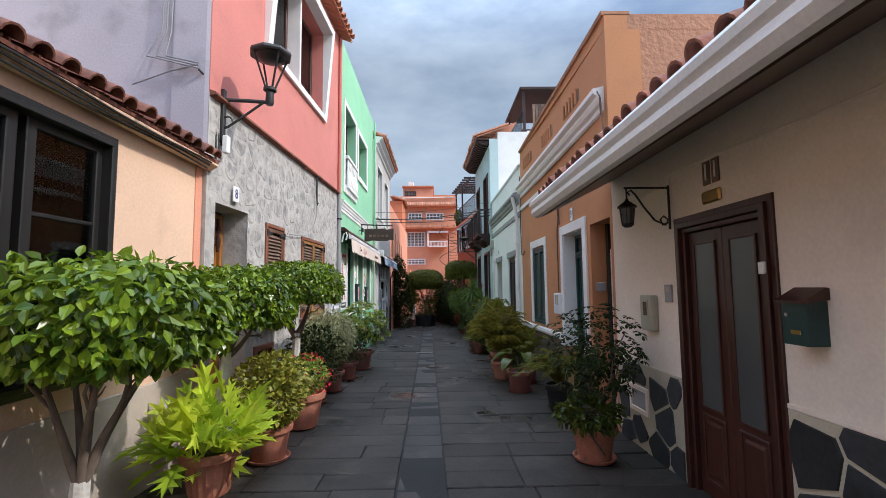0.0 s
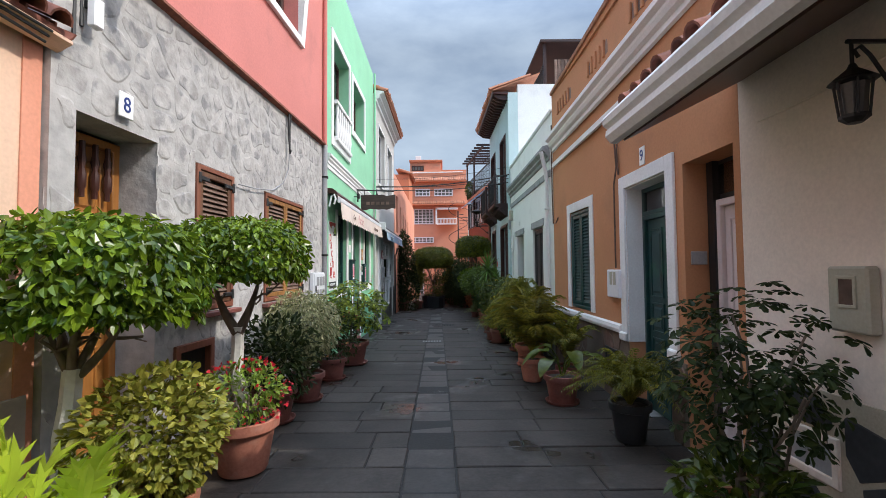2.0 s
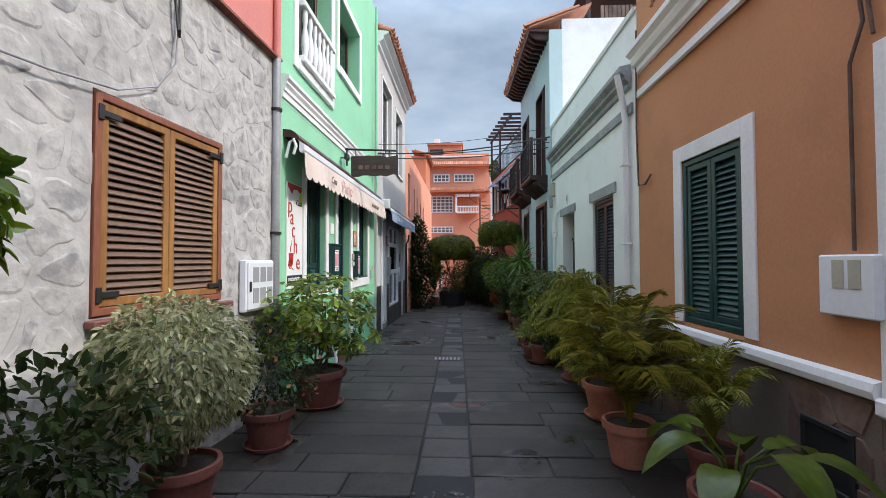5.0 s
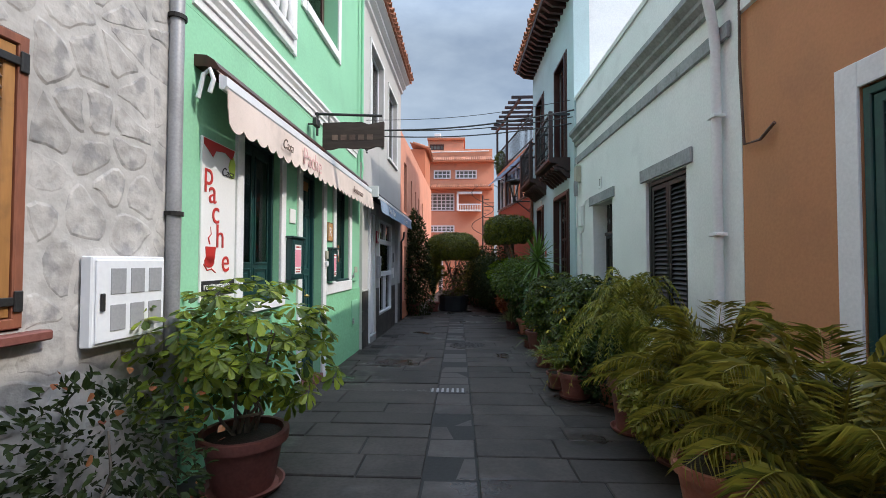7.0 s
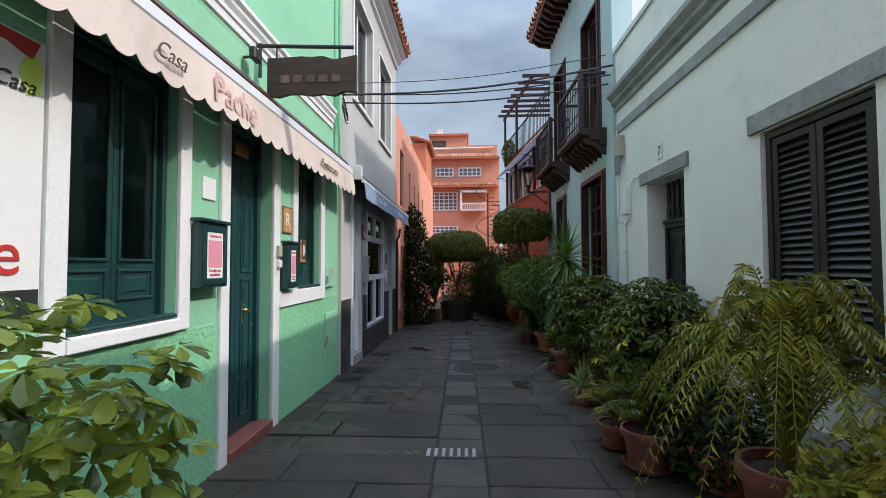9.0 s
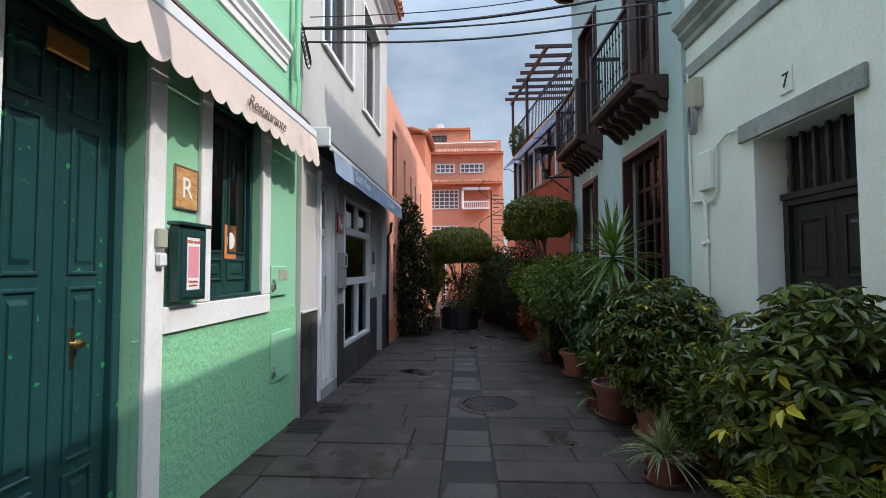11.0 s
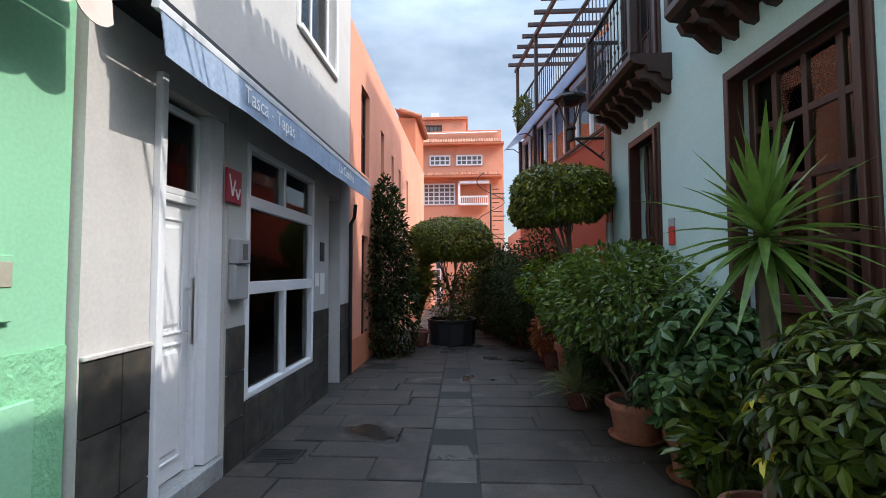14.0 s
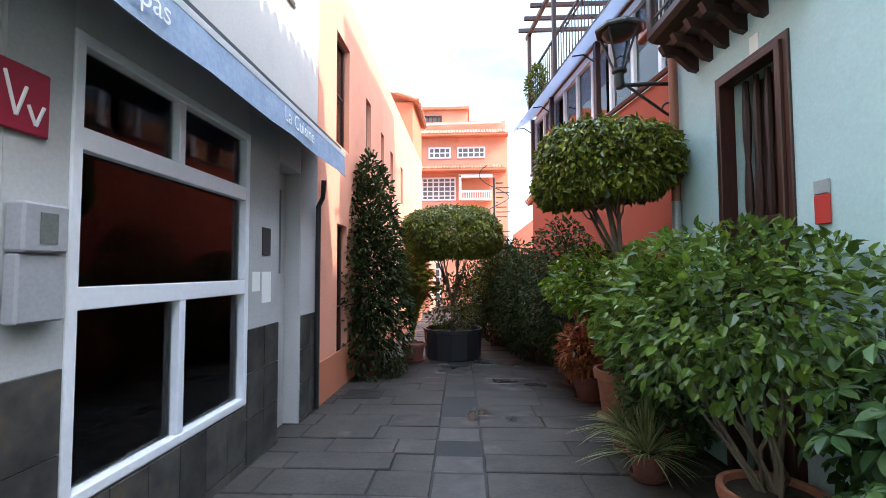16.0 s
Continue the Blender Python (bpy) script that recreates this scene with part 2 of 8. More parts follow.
M_DARKGREEN = surface("dark_green_paint", (0.009, 0.036, 0.036), (0.016, 0.058, 0.056), rough=0.36, fine=40, broad=2, bump=0.2, stain=0.12, stain_colour=(0.03, 0.3, 0.1))
M_CHIPPED = surface("chipped_green_paint", (0.010, 0.046, 0.050), (0.018, 0.066, 0.070), rough=0.3, fine=60, broad=6, bump=0.25, mix=0.4, stain=0.9, stain_at=(0.665, 0.68), stain_colour=(0.03, 0.36, 0.10))
M_BALCONY = surface("dark_balcony_wood", (0.022, 0.009, 0.008), (0.05, 0.02, 0.016), rough=0.5, fine=30, bump=0.3)
M_WHITEGLOSS = surface("white_gloss_paint", (0.72, 0.73, 0.76), (0.80, 0.81, 0.83), rough=0.35, fine=30, bump=0.05)
M_PINKWHITE = surface("pinkish_white_door", (0.66, 0.58, 0.57), (0.74, 0.66, 0.65), rough=0.4, fine=30, bump=0.08)
M_BOX = surface("grey_beige_plastic", (0.38, 0.36, 0.28), (0.46, 0.44, 0.35), rough=0.5, bump=0.08)
M_GREYPLASTIC = surface("grey_plastic", (0.28, 0.28, 0.29), (0.36, 0.36, 0.37), rough=0.5, bump=0.08)
M_DARKWINDOW = surface("smoked_window", (0.10, 0.11, 0.10), (0.17, 0.18, 0.165), rough=0.25, bump=0.0)
M_ZINC = surface("zinc_pipe", (0.28, 0.28, 0.29), (0.42, 0.42, 0.43), rough=0.4, metal=0.3, bump=0.15, stain=0.3)
M_COPPER = surface("brown_pipe", (0.22, 0.075, 0.045), (0.32, 0.11, 0.065), rough=0.45, bump=0.1)
M_CABLE = surface("cable", (0.02, 0.02, 0.02), (0.035, 0.035, 0.035), rough=0.6, bump=0)
M_GREYCABLE = surface("grey_cable", (0.25, 0.25, 0.26), (0.32, 0.32, 0.33), rough=0.6, bump=0)
M_AWNING = surface("cream_awning_cloth", (0.60, 0.49, 0.43), (0.70, 0.58, 0.51), rough=0.9, fine=120, broad=2, bump=0.2, stain=0.2)
M_BLUECLOTH = surface("blue_grey_awning_cloth", (0.20, 0.27, 0.38), (0.32, 0.39, 0.50), rough=0.9, fine=30, broad=3, bump=0.2, stain=0.3, stain_colour=(0.5, 0.52, 0.55))
M_SIGNWOOD = surface("weathered_sign_wood", (0.03, 0.02, 0.016), (0.07, 0.048, 0.038), rough=0.8, fine=18, stretch=(0.2, 1, 1), bump=0.8, depth=0.02)
M_SIGNPALE = surface("pale_grained_sign_wood", (0.42, 0.17, 0.05), (0.68, 0.42, 0.18), rough=0.6, fine=30, broad=12, stretch=(1, 1, 3), bump=0.2, mix=0.5)
M_REDPAINT = surface("red_print", (0.5, 0.03, 0.025), (0.56, 0.045, 0.035), rough=0.5, bump=0)
M_PINKPRINT = surface("pink_print", (0.72, 0.25, 0.32), (0.76, 0.3, 0.36), rough=0.8, bump=0)
M_PALEPRINT = surface("faded_pink_print", (0.62, 0.36, 0.34), (0.70, 0.44, 0.41), rough=0.9, fine=60, broad=4, bump=0.2)
M_BLACKPRINT = surface("black_print", (0.02, 0.02, 0.02), (0.03, 0.03, 0.03), rough=0.6, bump=0)
M_BLUEPRINT = surface("dark_blue_print", (0.02, 0.04, 0.18), (0.03, 0.05, 0.22), rough=0.4, bump=0)
M_PAPER = surface("white_paper", (0.78, 0.77, 0.75), (0.84, 0.83, 0.81), rough=0.6, bump=0)
M_LIMEPRINT = surface("lime_print", (0.55, 0.75, 0.08), (0.6, 0.8, 0.12), rough=0.5, bump=0)
M_ORANGEPRINT = surface("orange_print", (0.65, 0.2, 0.07), (0.7, 0.25, 0.09), rough=0.5, bump=0)
M_CRIMSON = surface("crimson_sign", (0.28, 0.012, 0.035), (0.33, 0.016, 0.045), rough=0.35, bump=0)
M_BRASS = surface("brass", (0.55, 0.36, 0.12), (0.65, 0.45, 0.18), rough=0.3, metal=1.0, bump=0.05)
M_STEEL = surface("brushed_steel", (0.5, 0.5, 0.52), (0.6, 0.6, 0.62), rough=0.3, metal=1.0, bump=0.05)
M_BARK = surface("grey_bark", (0.10, 0.075, 0.055), (0.22, 0.17, 0.13), rough=0.9, fine=30, broad=6, stretch=(1, 1, 0.3), bump=0.7, depth=0.01)
M_WHITEWASH = surface("whitewashed_bark", (0.55, 0.53, 0.49), (0.72, 0.70, 0.66), rough=0.9, fine=24, broad=6, bump=0.7, depth=0.01, stain=0.5, stain_colour=(0.2, 0.16, 0.12))
M_RUST = surface("rusty_cover", (0.012, 0.0115, 0.011), (0.032, 0.028, 0.025), rough=0.6, fine=60, broad=4, bump=0.5, metal=0.4)
M_GLASS = glass_material("window_glass", (0.75, 0.8, 0.8))
M_COATED = glass_material("coated_glass", (0.6, 0.62, 0.62), ior=2.6)
M_FROST = surface("frosted_glass", (0.065, 0.07, 0.073), (0.10, 0.105, 0.108), rough=0.3, fine=80, bump=0.15)
M_PALEGLASS = surface("pale_blue_blind", (0.48, 0.60, 0.64), (0.6, 0.71, 0.74), rough=0.25, broad=0.8, fine=8, bump=0.0)
# Dark colour stands in for the shade of unlit rooms and slat gaps.
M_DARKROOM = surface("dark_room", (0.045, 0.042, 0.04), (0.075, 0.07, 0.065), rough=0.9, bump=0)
M_SHEET, n_, l_, bsdf_ = nodes_of("pale_blue_sheet")
tr_, mx_ = n_.new("ShaderNodeBsdfTranslucent"), n_.new("ShaderNodeMixShader")
bsdf_.inputs["Base Color"].default_value, bsdf_.inputs["Roughness"].default_value = (0.55, 0.60, 0.68, 1), 0.3
tr_.inputs["Color"].default_value = (0.62, 0.67, 0.76, 1)
mx_.inputs[0].default_value = 0.6
l_.new(bsdf_.outputs[0], mx_.inputs[1])
l_.new(tr_.outputs[0], mx_.inputs[2])
l_.new(mx_.outputs[0], n_["Material Output"].inputs["Surface"])
M_TEAL = surface("teal_plastic", (0.07, 0.40, 0.39), (0.10, 0.48, 0.46), rough=0.4, bump=0)

L_FICUS = leaf_material("ficus_leaf", (0.028, 0.068, 0.007), (0.185, 0.272, 0.018), rough=0.27, glow=0.2)
L_BALL = leaf_material("clipped_ficus_leaf", (0.030, 0.052, 0.005), (0.205, 0.215, 0.016), rough=0.32, glow=0.15)
L_LIME = leaf_material("lime_leaf", (0.225, 0.345, 0.027), (0.532, 0.630, 0.063), glow=0.38)
L_JADE = leaf_material("jade_leaf", (0.108, 0.130, 0.015), (0.36, 0.33, 0.055))
L_THORN = leaf_material("thorn_plant_leaf", (0.09, 0.17, 0.02), (0.28, 0.38, 0.06), glow=0.3)
L_BUSH = leaf_material("bush_leaf", (0.030, 0.064, 0.010), (0.125, 0.19, 0.025), rough=0.35, glow=0.28)
L_DARK = leaf_material("dark_leaf", (0.015, 0.026, 0.009), (0.042, 0.06, 0.016), rough=0.5, spec=0.12)
L_MID = leaf_material("mid_green_leaf", (0.022, 0.044, 0.006), (0.105, 0.135, 0.014), rough=0.32)
L_SCHEF = leaf_material("umbrella_leaf", (0.027, 0.068, 0.009), (0.330, 0.396, 0.044), rough=0.34, glow=0.32)
L_PALM = leaf_material("palm_leaf", (0.075, 0.084, 0.011), (0.34, 0.29, 0.04), glow=0.25)
L_FERN = leaf_material("fern_leaf", (0.08, 0.105, 0.012), (0.30, 0.28, 0.034))
L_DULL = leaf_material("dull_green_leaf", (0.029, 0.072, 0.023), (0.091, 0.161, 0.045), rough=0.4)
L_STRAP = leaf_material("strap_leaf", (0.06, 0.075, 0.008), (0.22, 0.21, 0.02), glow=0.32)
L_VARIE = leaf_material("variegated_leaf", (0.12, 0.15, 0.05), (0.58, 0.55, 0.32), glow=0.35)
L_YUCCA = leaf_material("yucca_leaf", (0.05, 0.11, 0.02), (0.12, 0.20, 0.035), rough=0.4)
L_YELLOW = leaf_material("yellow_leaf", (0.35, 0.28, 0.02), (0.5, 0.42, 0.04))
L_RED = leaf_material("red_petal", (0.5, 0.012, 0.02), (0.65, 0.03, 0.04))
L_RUSTY = leaf_material("rusty_croton_leaf", (0.25, 0.07, 0.03), (0.4, 0.17, 0.06))
L_SPIDER = leaf_material("spider_plant_leaf", (0.08, 0.13, 0.04), (0.34, 0.37, 0.18))

# ---- building tools ----


class Build:
    """Gathers vertices and faces; d, y, z are outwards from a facade, along the street and up."""

    def __init__(self):
        self.v, self.f = [], []

    def add(self, verts, faces):
        k = len(self.v)
        self.v += [tuple(p) for p in verts]
        self.f += [tuple(i + k for i in q) for q in faces]
        return self

    def box(self, a, b, ch=0.0):
        x0, x1 = sorted((a[0], b[0]))
        y0, y1 = sorted((a[1], b[1]))
        z0, z1 = sorted((a[2], b[2]))
        if not ch:
            v = [(x, y, z) for x in (x0, x1) for y in (y0, y1) for z in (z0, z1)]
            return self.add(v, [(0, 1, 3, 2), (4, 6, 7, 5), (0, 4, 5, 1), (2, 3, 7, 6), (0, 2, 6, 4), (1, 5, 7, 3)])
        c = min(ch, (x1 - x0) * 0.45, (y1 - y0) * 0.45, (z1 - z0) * 0.45)
        bm = bmesh.new()
        bmesh.ops.create_cube(bm, size=1.0, matrix=Matrix.Translation(((x0 + x1) / 2, (y0 + y1) / 2, (z0 + z1) / 2)) @ Matrix.Diagonal((x1 - x0, y1 - y0, z1 - z0, 1)))
        bmesh.ops.bevel(bm, geom=bm.edges[:], offset=c, segments=1, affect="EDGES")
        bm.verts.index_update()
        self.add([p.co[:] for p in bm.verts], [[p.index for p in q.verts] for q in bm.faces])
        bm.free()
        return self

    def tube(self, path, r0, r1=None, n=8, cap=True):
        """A tapering tube through the points."""
        pts = [Vector(p) for p in path]
        r1 = r0 if r1 is None else r1
        k, m = len(self.v), len(pts)
        side = Vector((0.31, 0.52, 0.79))
        for i, p in enumerate(pts):
            t = (pts[min(i + 1, m - 1)] - pts[max(i - 1, 0)]).normalized()
            u = side - t * side.dot(t)
            if u.length < 0.05:
                u = Vector((1, 0, 0)) - t * t.x
            u.normalize()
            w = t.cross(u)
            r = r0 + (r1 - r0) * i / max(1, m - 1)
            for j in range(n):
                a = 2 * math.pi * j / n
                self.v.append(tuple(p + (u * math.cos(a) + w * math.sin(a)) * r))
        for i in range(m - 1):
            for j in range(n):
                a, b = k + i * n + j, k + i * n + (j + 1) % n
                self.f.append((a, b, b + n, a + n))
        if cap:
            self.f.append(tuple(k + j for j in reversed(range(n))))
            self.f.append(tuple(k + (m - 1) * n + j for j in range(n)))
        return self

    def lathe(self, rings, c=(0, 0, 0), n=24, wave=0.0):
        """Rings of (radius, height) turned about c; wave flutes the sides."""
        k = len(self.v)
        for r, z in rings:
            for j in range(n):
                a = 2 * math.pi * j / n
                q = r * (1 - wave * (j % 2))
                self.v.append((c[0] + q * math.cos(a), c[1] + q * math.sin(a), c[2] + z))
        for i in range(len(rings) - 1):
            for j in range(n):
                a, b = k + i * n + j, k + i * n + (j + 1) % n
                self.f.append((a, b, b + n, a + n))
        self.f.append(tuple(k + j for j in reversed(range(n))))
        self.f.append(tuple(k + (len(rings) - 1) * n + j for j in range(n)))
        return self

    def run(self, outline, y0, y1):
        """An outline of (d, z) drawn out from y0 to y1."""
        n = len(outline)
        v = [(d, y, z) for y in (y0, y1) for d, z in outline]
        f = [(i, (i + 1) % n, (i + 1) % n + n, i + n) for i in range(n)]
        return self.add(v, f + [tuple(reversed(range(n))), tuple(range(n, 2 * n))])

    def ramp(self, outline, y0, y1, rise):
        """As run, with the end at y0 lifted by rise."""
        k = len(self.v)
        self.run(outline, y0, y1)
        n = len(outline)
        self.v[k:k + n] = [(d, y, z + rise) for d, y, z in self.v[k:k + n]]
        return self

    def plate(self, outline, d0, d1, inset=0.0):
        """An outline of (y, z) from depth d0 out to d1, with its front edge drawn in."""
        n = len(outline)
        cy, cz = sum(p[0] for p in outline) / n, sum(p[1] for p in outline) / n
        v = [(d0, y, z) for y, z in outline]
        for y, z in outline:
            r = math.hypot(y - cy, z - cz) or 1
            k = max(0.2, 1 - inset / r)
            v.append((d1, cy + (y - cy) * k, cz + (z - cz) * k))
        f = [(i, (i + 1) % n, (i + 1) % n + n, i + n) for i in range(n)]
        return self.add(v, f + [tuple(range(n, 2 * n))])


class Side:
    """One side of the lane: a facade line x(y) and the way out from it."""

    def __init__(self, line, out):
        self.line, self.out = line, out

    def x(self, y):
        ys = [p[0] for p in self.line]
        return float(np.interp(y, ys, [p[1] for p in self.line]))

    def at(self, p):
        return (self.x(p[1]) + self.out * p[0], p[1], p[2])


FLAT = None
WORLD_AT = {}


def mesh_of(name, b, side=FLAT, smooth=False):
    me = bpy.data.meshes.new(name)
    if side:
        v = [side.at(p) for p in b.v]
        me.from_pydata(v, [], [tuple(reversed(q)) for q in b.f] if side.out < 0 else b.f)
    else:
        me.from_pydata(b.v, [], b.f)
    bm = bmesh.new()
    bm.from_mesh(me)
    bmesh.ops.recalc_face_normals(bm, faces=bm.faces[:])
    bm.to_mesh(me)
    bm.free()
    if smooth:
        me.polygons.foreach_set("use_smooth", [True] * len(me.polygons))
        me.set_sharp_from_angle(angle=radians(40))
    return me


def under(ob, parent, at=(0, 0, 0)):
    """Parents ob so that its origin lies at the world place at."""
    home = WORLD_AT.get(parent.name, Vector((0, 0, 0))) if parent else Vector((0, 0, 0))
    ob.parent = parent
    ob.location = Vector(at) - home
    WORLD_AT[ob.name] = Vector(at)
    return ob


def part(name, b, material, parent, label="", side=FLAT, smooth=False, at=(0, 0, 0)):
    me = b if isinstance(b, bpy.types.Mesh) else mesh_of(name, b, side, smooth)
    if not me.materials:
        me.materials.append(material)
    ob = new(name, me)
    under(ob, parent, at)
    if label:
        ob["label"] = label
    return ob


def thing(name, label, category, at=(0, 0, 0), group="", kind=""):
    ob = new(name)
    ob.location = at
    ob.empty_display_size = 0.1
    WORLD_AT[ob.name] = Vector(at)
    return tagged(ob, label, category, group, kind)


def slab(name, b, material, label="", category="", kind="structure", side=FLAT, smooth=False, group=""):
    """A top-level thing that is one mesh."""
    ob = new(name, mesh_of(name, b, side, smooth))
    ob.data.materials.append(material)
    WORLD_AT[ob.name] = Vector((0, 0, 0))
    return tagged(ob, label, category, group, kind)


LEFT = Side([(-40, -2.48), (4.85, -2.45), (4.86, -2.40), (10.25, -2.135), (10.26, -2.125), (15.85, -2.11), (15.86, -2.06), (20.95, -2.03), (45, -1.9)], 1)
RIGHT = Side([(-40, 2.2), (8.5, 2.215), (10.75, 2.15), (10.76, 2.13), (15.75, 2.09), (15.76, 2.05), (20.1, 1.935), (45, 1.9)], -1)


def street(y):
    """Height of the paving: the lane falls gently away."""
    return -0.06 - 0.0175 * min(max(y, -60), 60)


def facade(y0, y1, z0, z1, holes, th=0.3):
    """A wall with rectangular holes (y0, y1, z0, z1) and their reveals."""
    b = Build()
    ys = sorted({y0, y1, *[h[i] for h in holes for i in (0, 1)]})
    zs = sorted({z0, z1, *[h[i] for h in holes for i in (2, 3)]})
    ys = [y for y in ys if y0 <= y <= y1]
    zs = [z for z in zs if z0 <= z <= z1]
    for a, c in zip(ys, ys[1:]):
        for e, g in zip(zs, zs[1:]):
            my, mz = (a + c) / 2, (e + g) / 2
            if any(h[0] < my < h[1] and h[2] < mz < h[3] for h in holes):
                continue
            b.add([(0, a, e), (0, c, e), (0, c, g), (0, a, g)], [(0, 1, 2, 3)])
            b.add([(-th, a, e), (-th, c, e), (-th, c, g), (-th, a, g)], [(3, 2, 1, 0)])
    for a, c, e, g in [*holes, (y0, y1, z0, z1)]:
        e, g, a, c = max(e, z0), min(g, z1), max(a, y0), min(c, y1)
        ring = [(a, e), (c, e), (c, g), (a, g)]
        for (p, q), (r, s) in zip(ring, ring[1:] + ring[:1]):
            b.add([(0, p, q), (0, r, s), (-th, r, s), (-th, p, q)], [(0, 1, 2, 3)])
    return b


def shell(house, side, y0, y1, z0, z1, material, deep=6.0, roof_material=None, th=0.3):
    """Side walls, back wall and flat roof behind a facade."""
    part("side_wall", Build().box((-th - 0.003, y0 + 0.003, z0), (-deep, y0 + 0.2, z1)), material, house, side=side)
    part("side_wall", Build().box((-th - 0.003, y1 - 0.2, z0), (-deep, y1 - 0.003, z1)), material, house, side=side)
    part("back_wall", Build().box((-deep - 0.003, y0, z0), (-deep - 0.2, y1, z1)), material, house, side=side)
    part("roof", Build().box((-th - 0.01, y0 + 0.21, z1 - 0.25), (-deep + 0.01, y1 - 0.21, z1 - 0.1)), roof_material or material, house, side=side)


def picture_frame(b, y0, y1, z0, z1, w, d0, d1, sill=True, ch=0.006):
    """A mitred frame round a rectangle, drawn inwards by w; without sill it stands open below."""
    c = min(ch, w * 0.3, (d1 - d0) * 0.5)
    if sill:
        rings = [(0, d0), (0, d1 - c), (c, d1), (w - c, d1), (w, d1 - c), (w, d0)]
        v = [(d, y, z) for i, d in rings for y, z in ((y0 + i, z0 + i), (y1 - i, z0 + i), (y1 - i, z1 - i), (y0 + i, z1 - i))]
        return b.add(v, [(4 * r + k, 4 * r + (k + 1) % 4, 4 * ((r + 1) % 6) + (k + 1) % 4, 4 * ((r + 1) % 6) + k) for r in range(6) for k in range(4)])
    rings = [(0, d0), (0, d1 - c), (c, d1), (w - c, d1), (w, d1 - c), (w, d0)]
    v = [(d, y, z) for i, d in rings for y, z in ((y0 + i, z0), (y0 + i, z1 - i), (y1 - i, z1 - i), (y1 - i, z0))]
    f = [(4 * r + k, 4 * r + k + 1, 4 * ((r + 1) % 6) + k + 1, 4 * ((r + 1) % 6) + k) for r in range(6) for k in range(3)]
    return b.add(v, f + [tuple(4 * r for r in range(6)), tuple(4 * r + 3 for r in reversed(range(6)))])


def surround(house, side, y0, y1, z0, z1, w, material, proud=0.02, sill=True, name="surround"):
    """A raised band round an opening y0..z1, lying outside it."""
    bars = [((0.0, y0 - w, z0 - (w if sill else 0)), (proud, y0, z1 + w)), ((0.0, y1, z0 - (w if sill else 0)), (proud, y1 + w, z1 + w)), ((0.0, y0, z1), (proud - 0.002, y1, z1 + w))]
    if sill:
        bars.append(((0.0, y0, z0 - w), (proud + 0.02, y1, z0)))
    for p, q in bars:
        part(name, Build().box(p, q, 0.004), material, house, side=side)


def glazed(house, side, y0, y1, z0, z1, d, nx, nz, frame_material, glass, w=0.05, bar=0.025, room=None, name="window"):
    b = picture_frame(Build(), y0, y1, z0, z1, w, d - 0.05, d)
    for i in range(1, nx):
        y = y0 + (y1 - y0) * i / nx
        b.box((d - 0.045, y - bar / 2, z0 + w), (d - 0.005, y + bar / 2, z1 - w), 0.003)
    for i in range(1, nz):
        z = z0 + (z1 - z0) * i / nz
        b.box((d - 0.043, y0 + w, z - bar / 2), (d - 0.007, y1 - w, z + bar / 2), 0.003)
    win = part(name, b, frame_material, house, side=side)
    for i in range(nx):
        for j in range(nz):
            a, c = y0 + (y1 - y0) * i / nx, y0 + (y1 - y0) * (i + 1) / nx
            e, g = z0 + (z1 - z0) * j / nz, z0 + (z1 - z0) * (j + 1) / nz
            pane = part("pane", Build().box((d - 0.028, a + 0.01, e + 0.01), (d - 0.022, c - 0.01, g - 0.01)), glass, win, side=side)
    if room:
        # In M_DARKROOM this sheet paints the unlit room; in M_PALEGLASS a blind.
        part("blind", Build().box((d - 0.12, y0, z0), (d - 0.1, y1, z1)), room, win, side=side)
    return win


def louvred(house, side, y0, y1, z0, z1, d, leaves, material, slat_gap=0.05, name="shutter_window", label="", stiles=None, slats=None, hinges=False):
    """Shutter leaves with tilted slats, each a piece of its own."""
    win = part(name, picture_frame(Build(), y0, y1, z0, z1, 0.05, d - 0.08, d), material, house, label, side=side)
    # Dark sheet paints the shade seen between the slats.
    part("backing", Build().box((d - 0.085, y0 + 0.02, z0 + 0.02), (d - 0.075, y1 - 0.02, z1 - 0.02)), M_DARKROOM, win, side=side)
    step = (y1 - y0 - 0.1) / leaves
    for i in range(leaves):
        a, c = y0 + 0.05 + step * i, y0 + 0.05 + step * (i + 1)
        b = picture_frame(Build(), a + 0.004, c - 0.004, z0 + 0.055, z1 - 0.055, 0.055, d - 0.055, d - 0.012, ch=0.004)
        part("shutter", b, stiles or material, win, side=side)
        sl = Build().add([(d - 0.05, a + 0.058, 0.02), (d - 0.046, a + 0.058, 0.026), (d - 0.016, a + 0.058, -0.016), (d - 0.02, a + 0.058, -0.022),
                          (d - 0.05, c - 0.058, 0.02), (d - 0.046, c - 0.058, 0.026), (d - 0.016, c - 0.058, -0.016), (d - 0.02, c - 0.058, -0.022)],
                         [(0, 1, 5, 4), (1, 2, 6, 5), (2, 3, 7, 6), (3, 0, 4, 7), (0, 3, 2, 1), (4, 5, 6, 7)])
        me = mesh_of("slat", sl, side)
        z = z0 + 0.14
        while z < z1 - 0.13:
            part("slat", me, slats or material, win, at=(0, 0, z))
            z += slat_gap
    if hinges:
        for yy, way in ((y0 + 0.03, 1), (y1 - 0.03, -1)):
            for zz in (z0 + 0.13, z1 - 0.13):
                b = Build().box((d - 0.012, min(yy, yy + way * 0.16), zz - 0.02), (d + 0.006, max(yy, yy + way * 0.16), zz + 0.02), 0.003)
                b.box((d, yy - 0.02, zz - 0.05), (d + 0.014, yy + 0.02, zz + 0.05), 0.004)
                part("hinge", b, M_IRON, win, "black iron strap hinge", side=side)
    return win


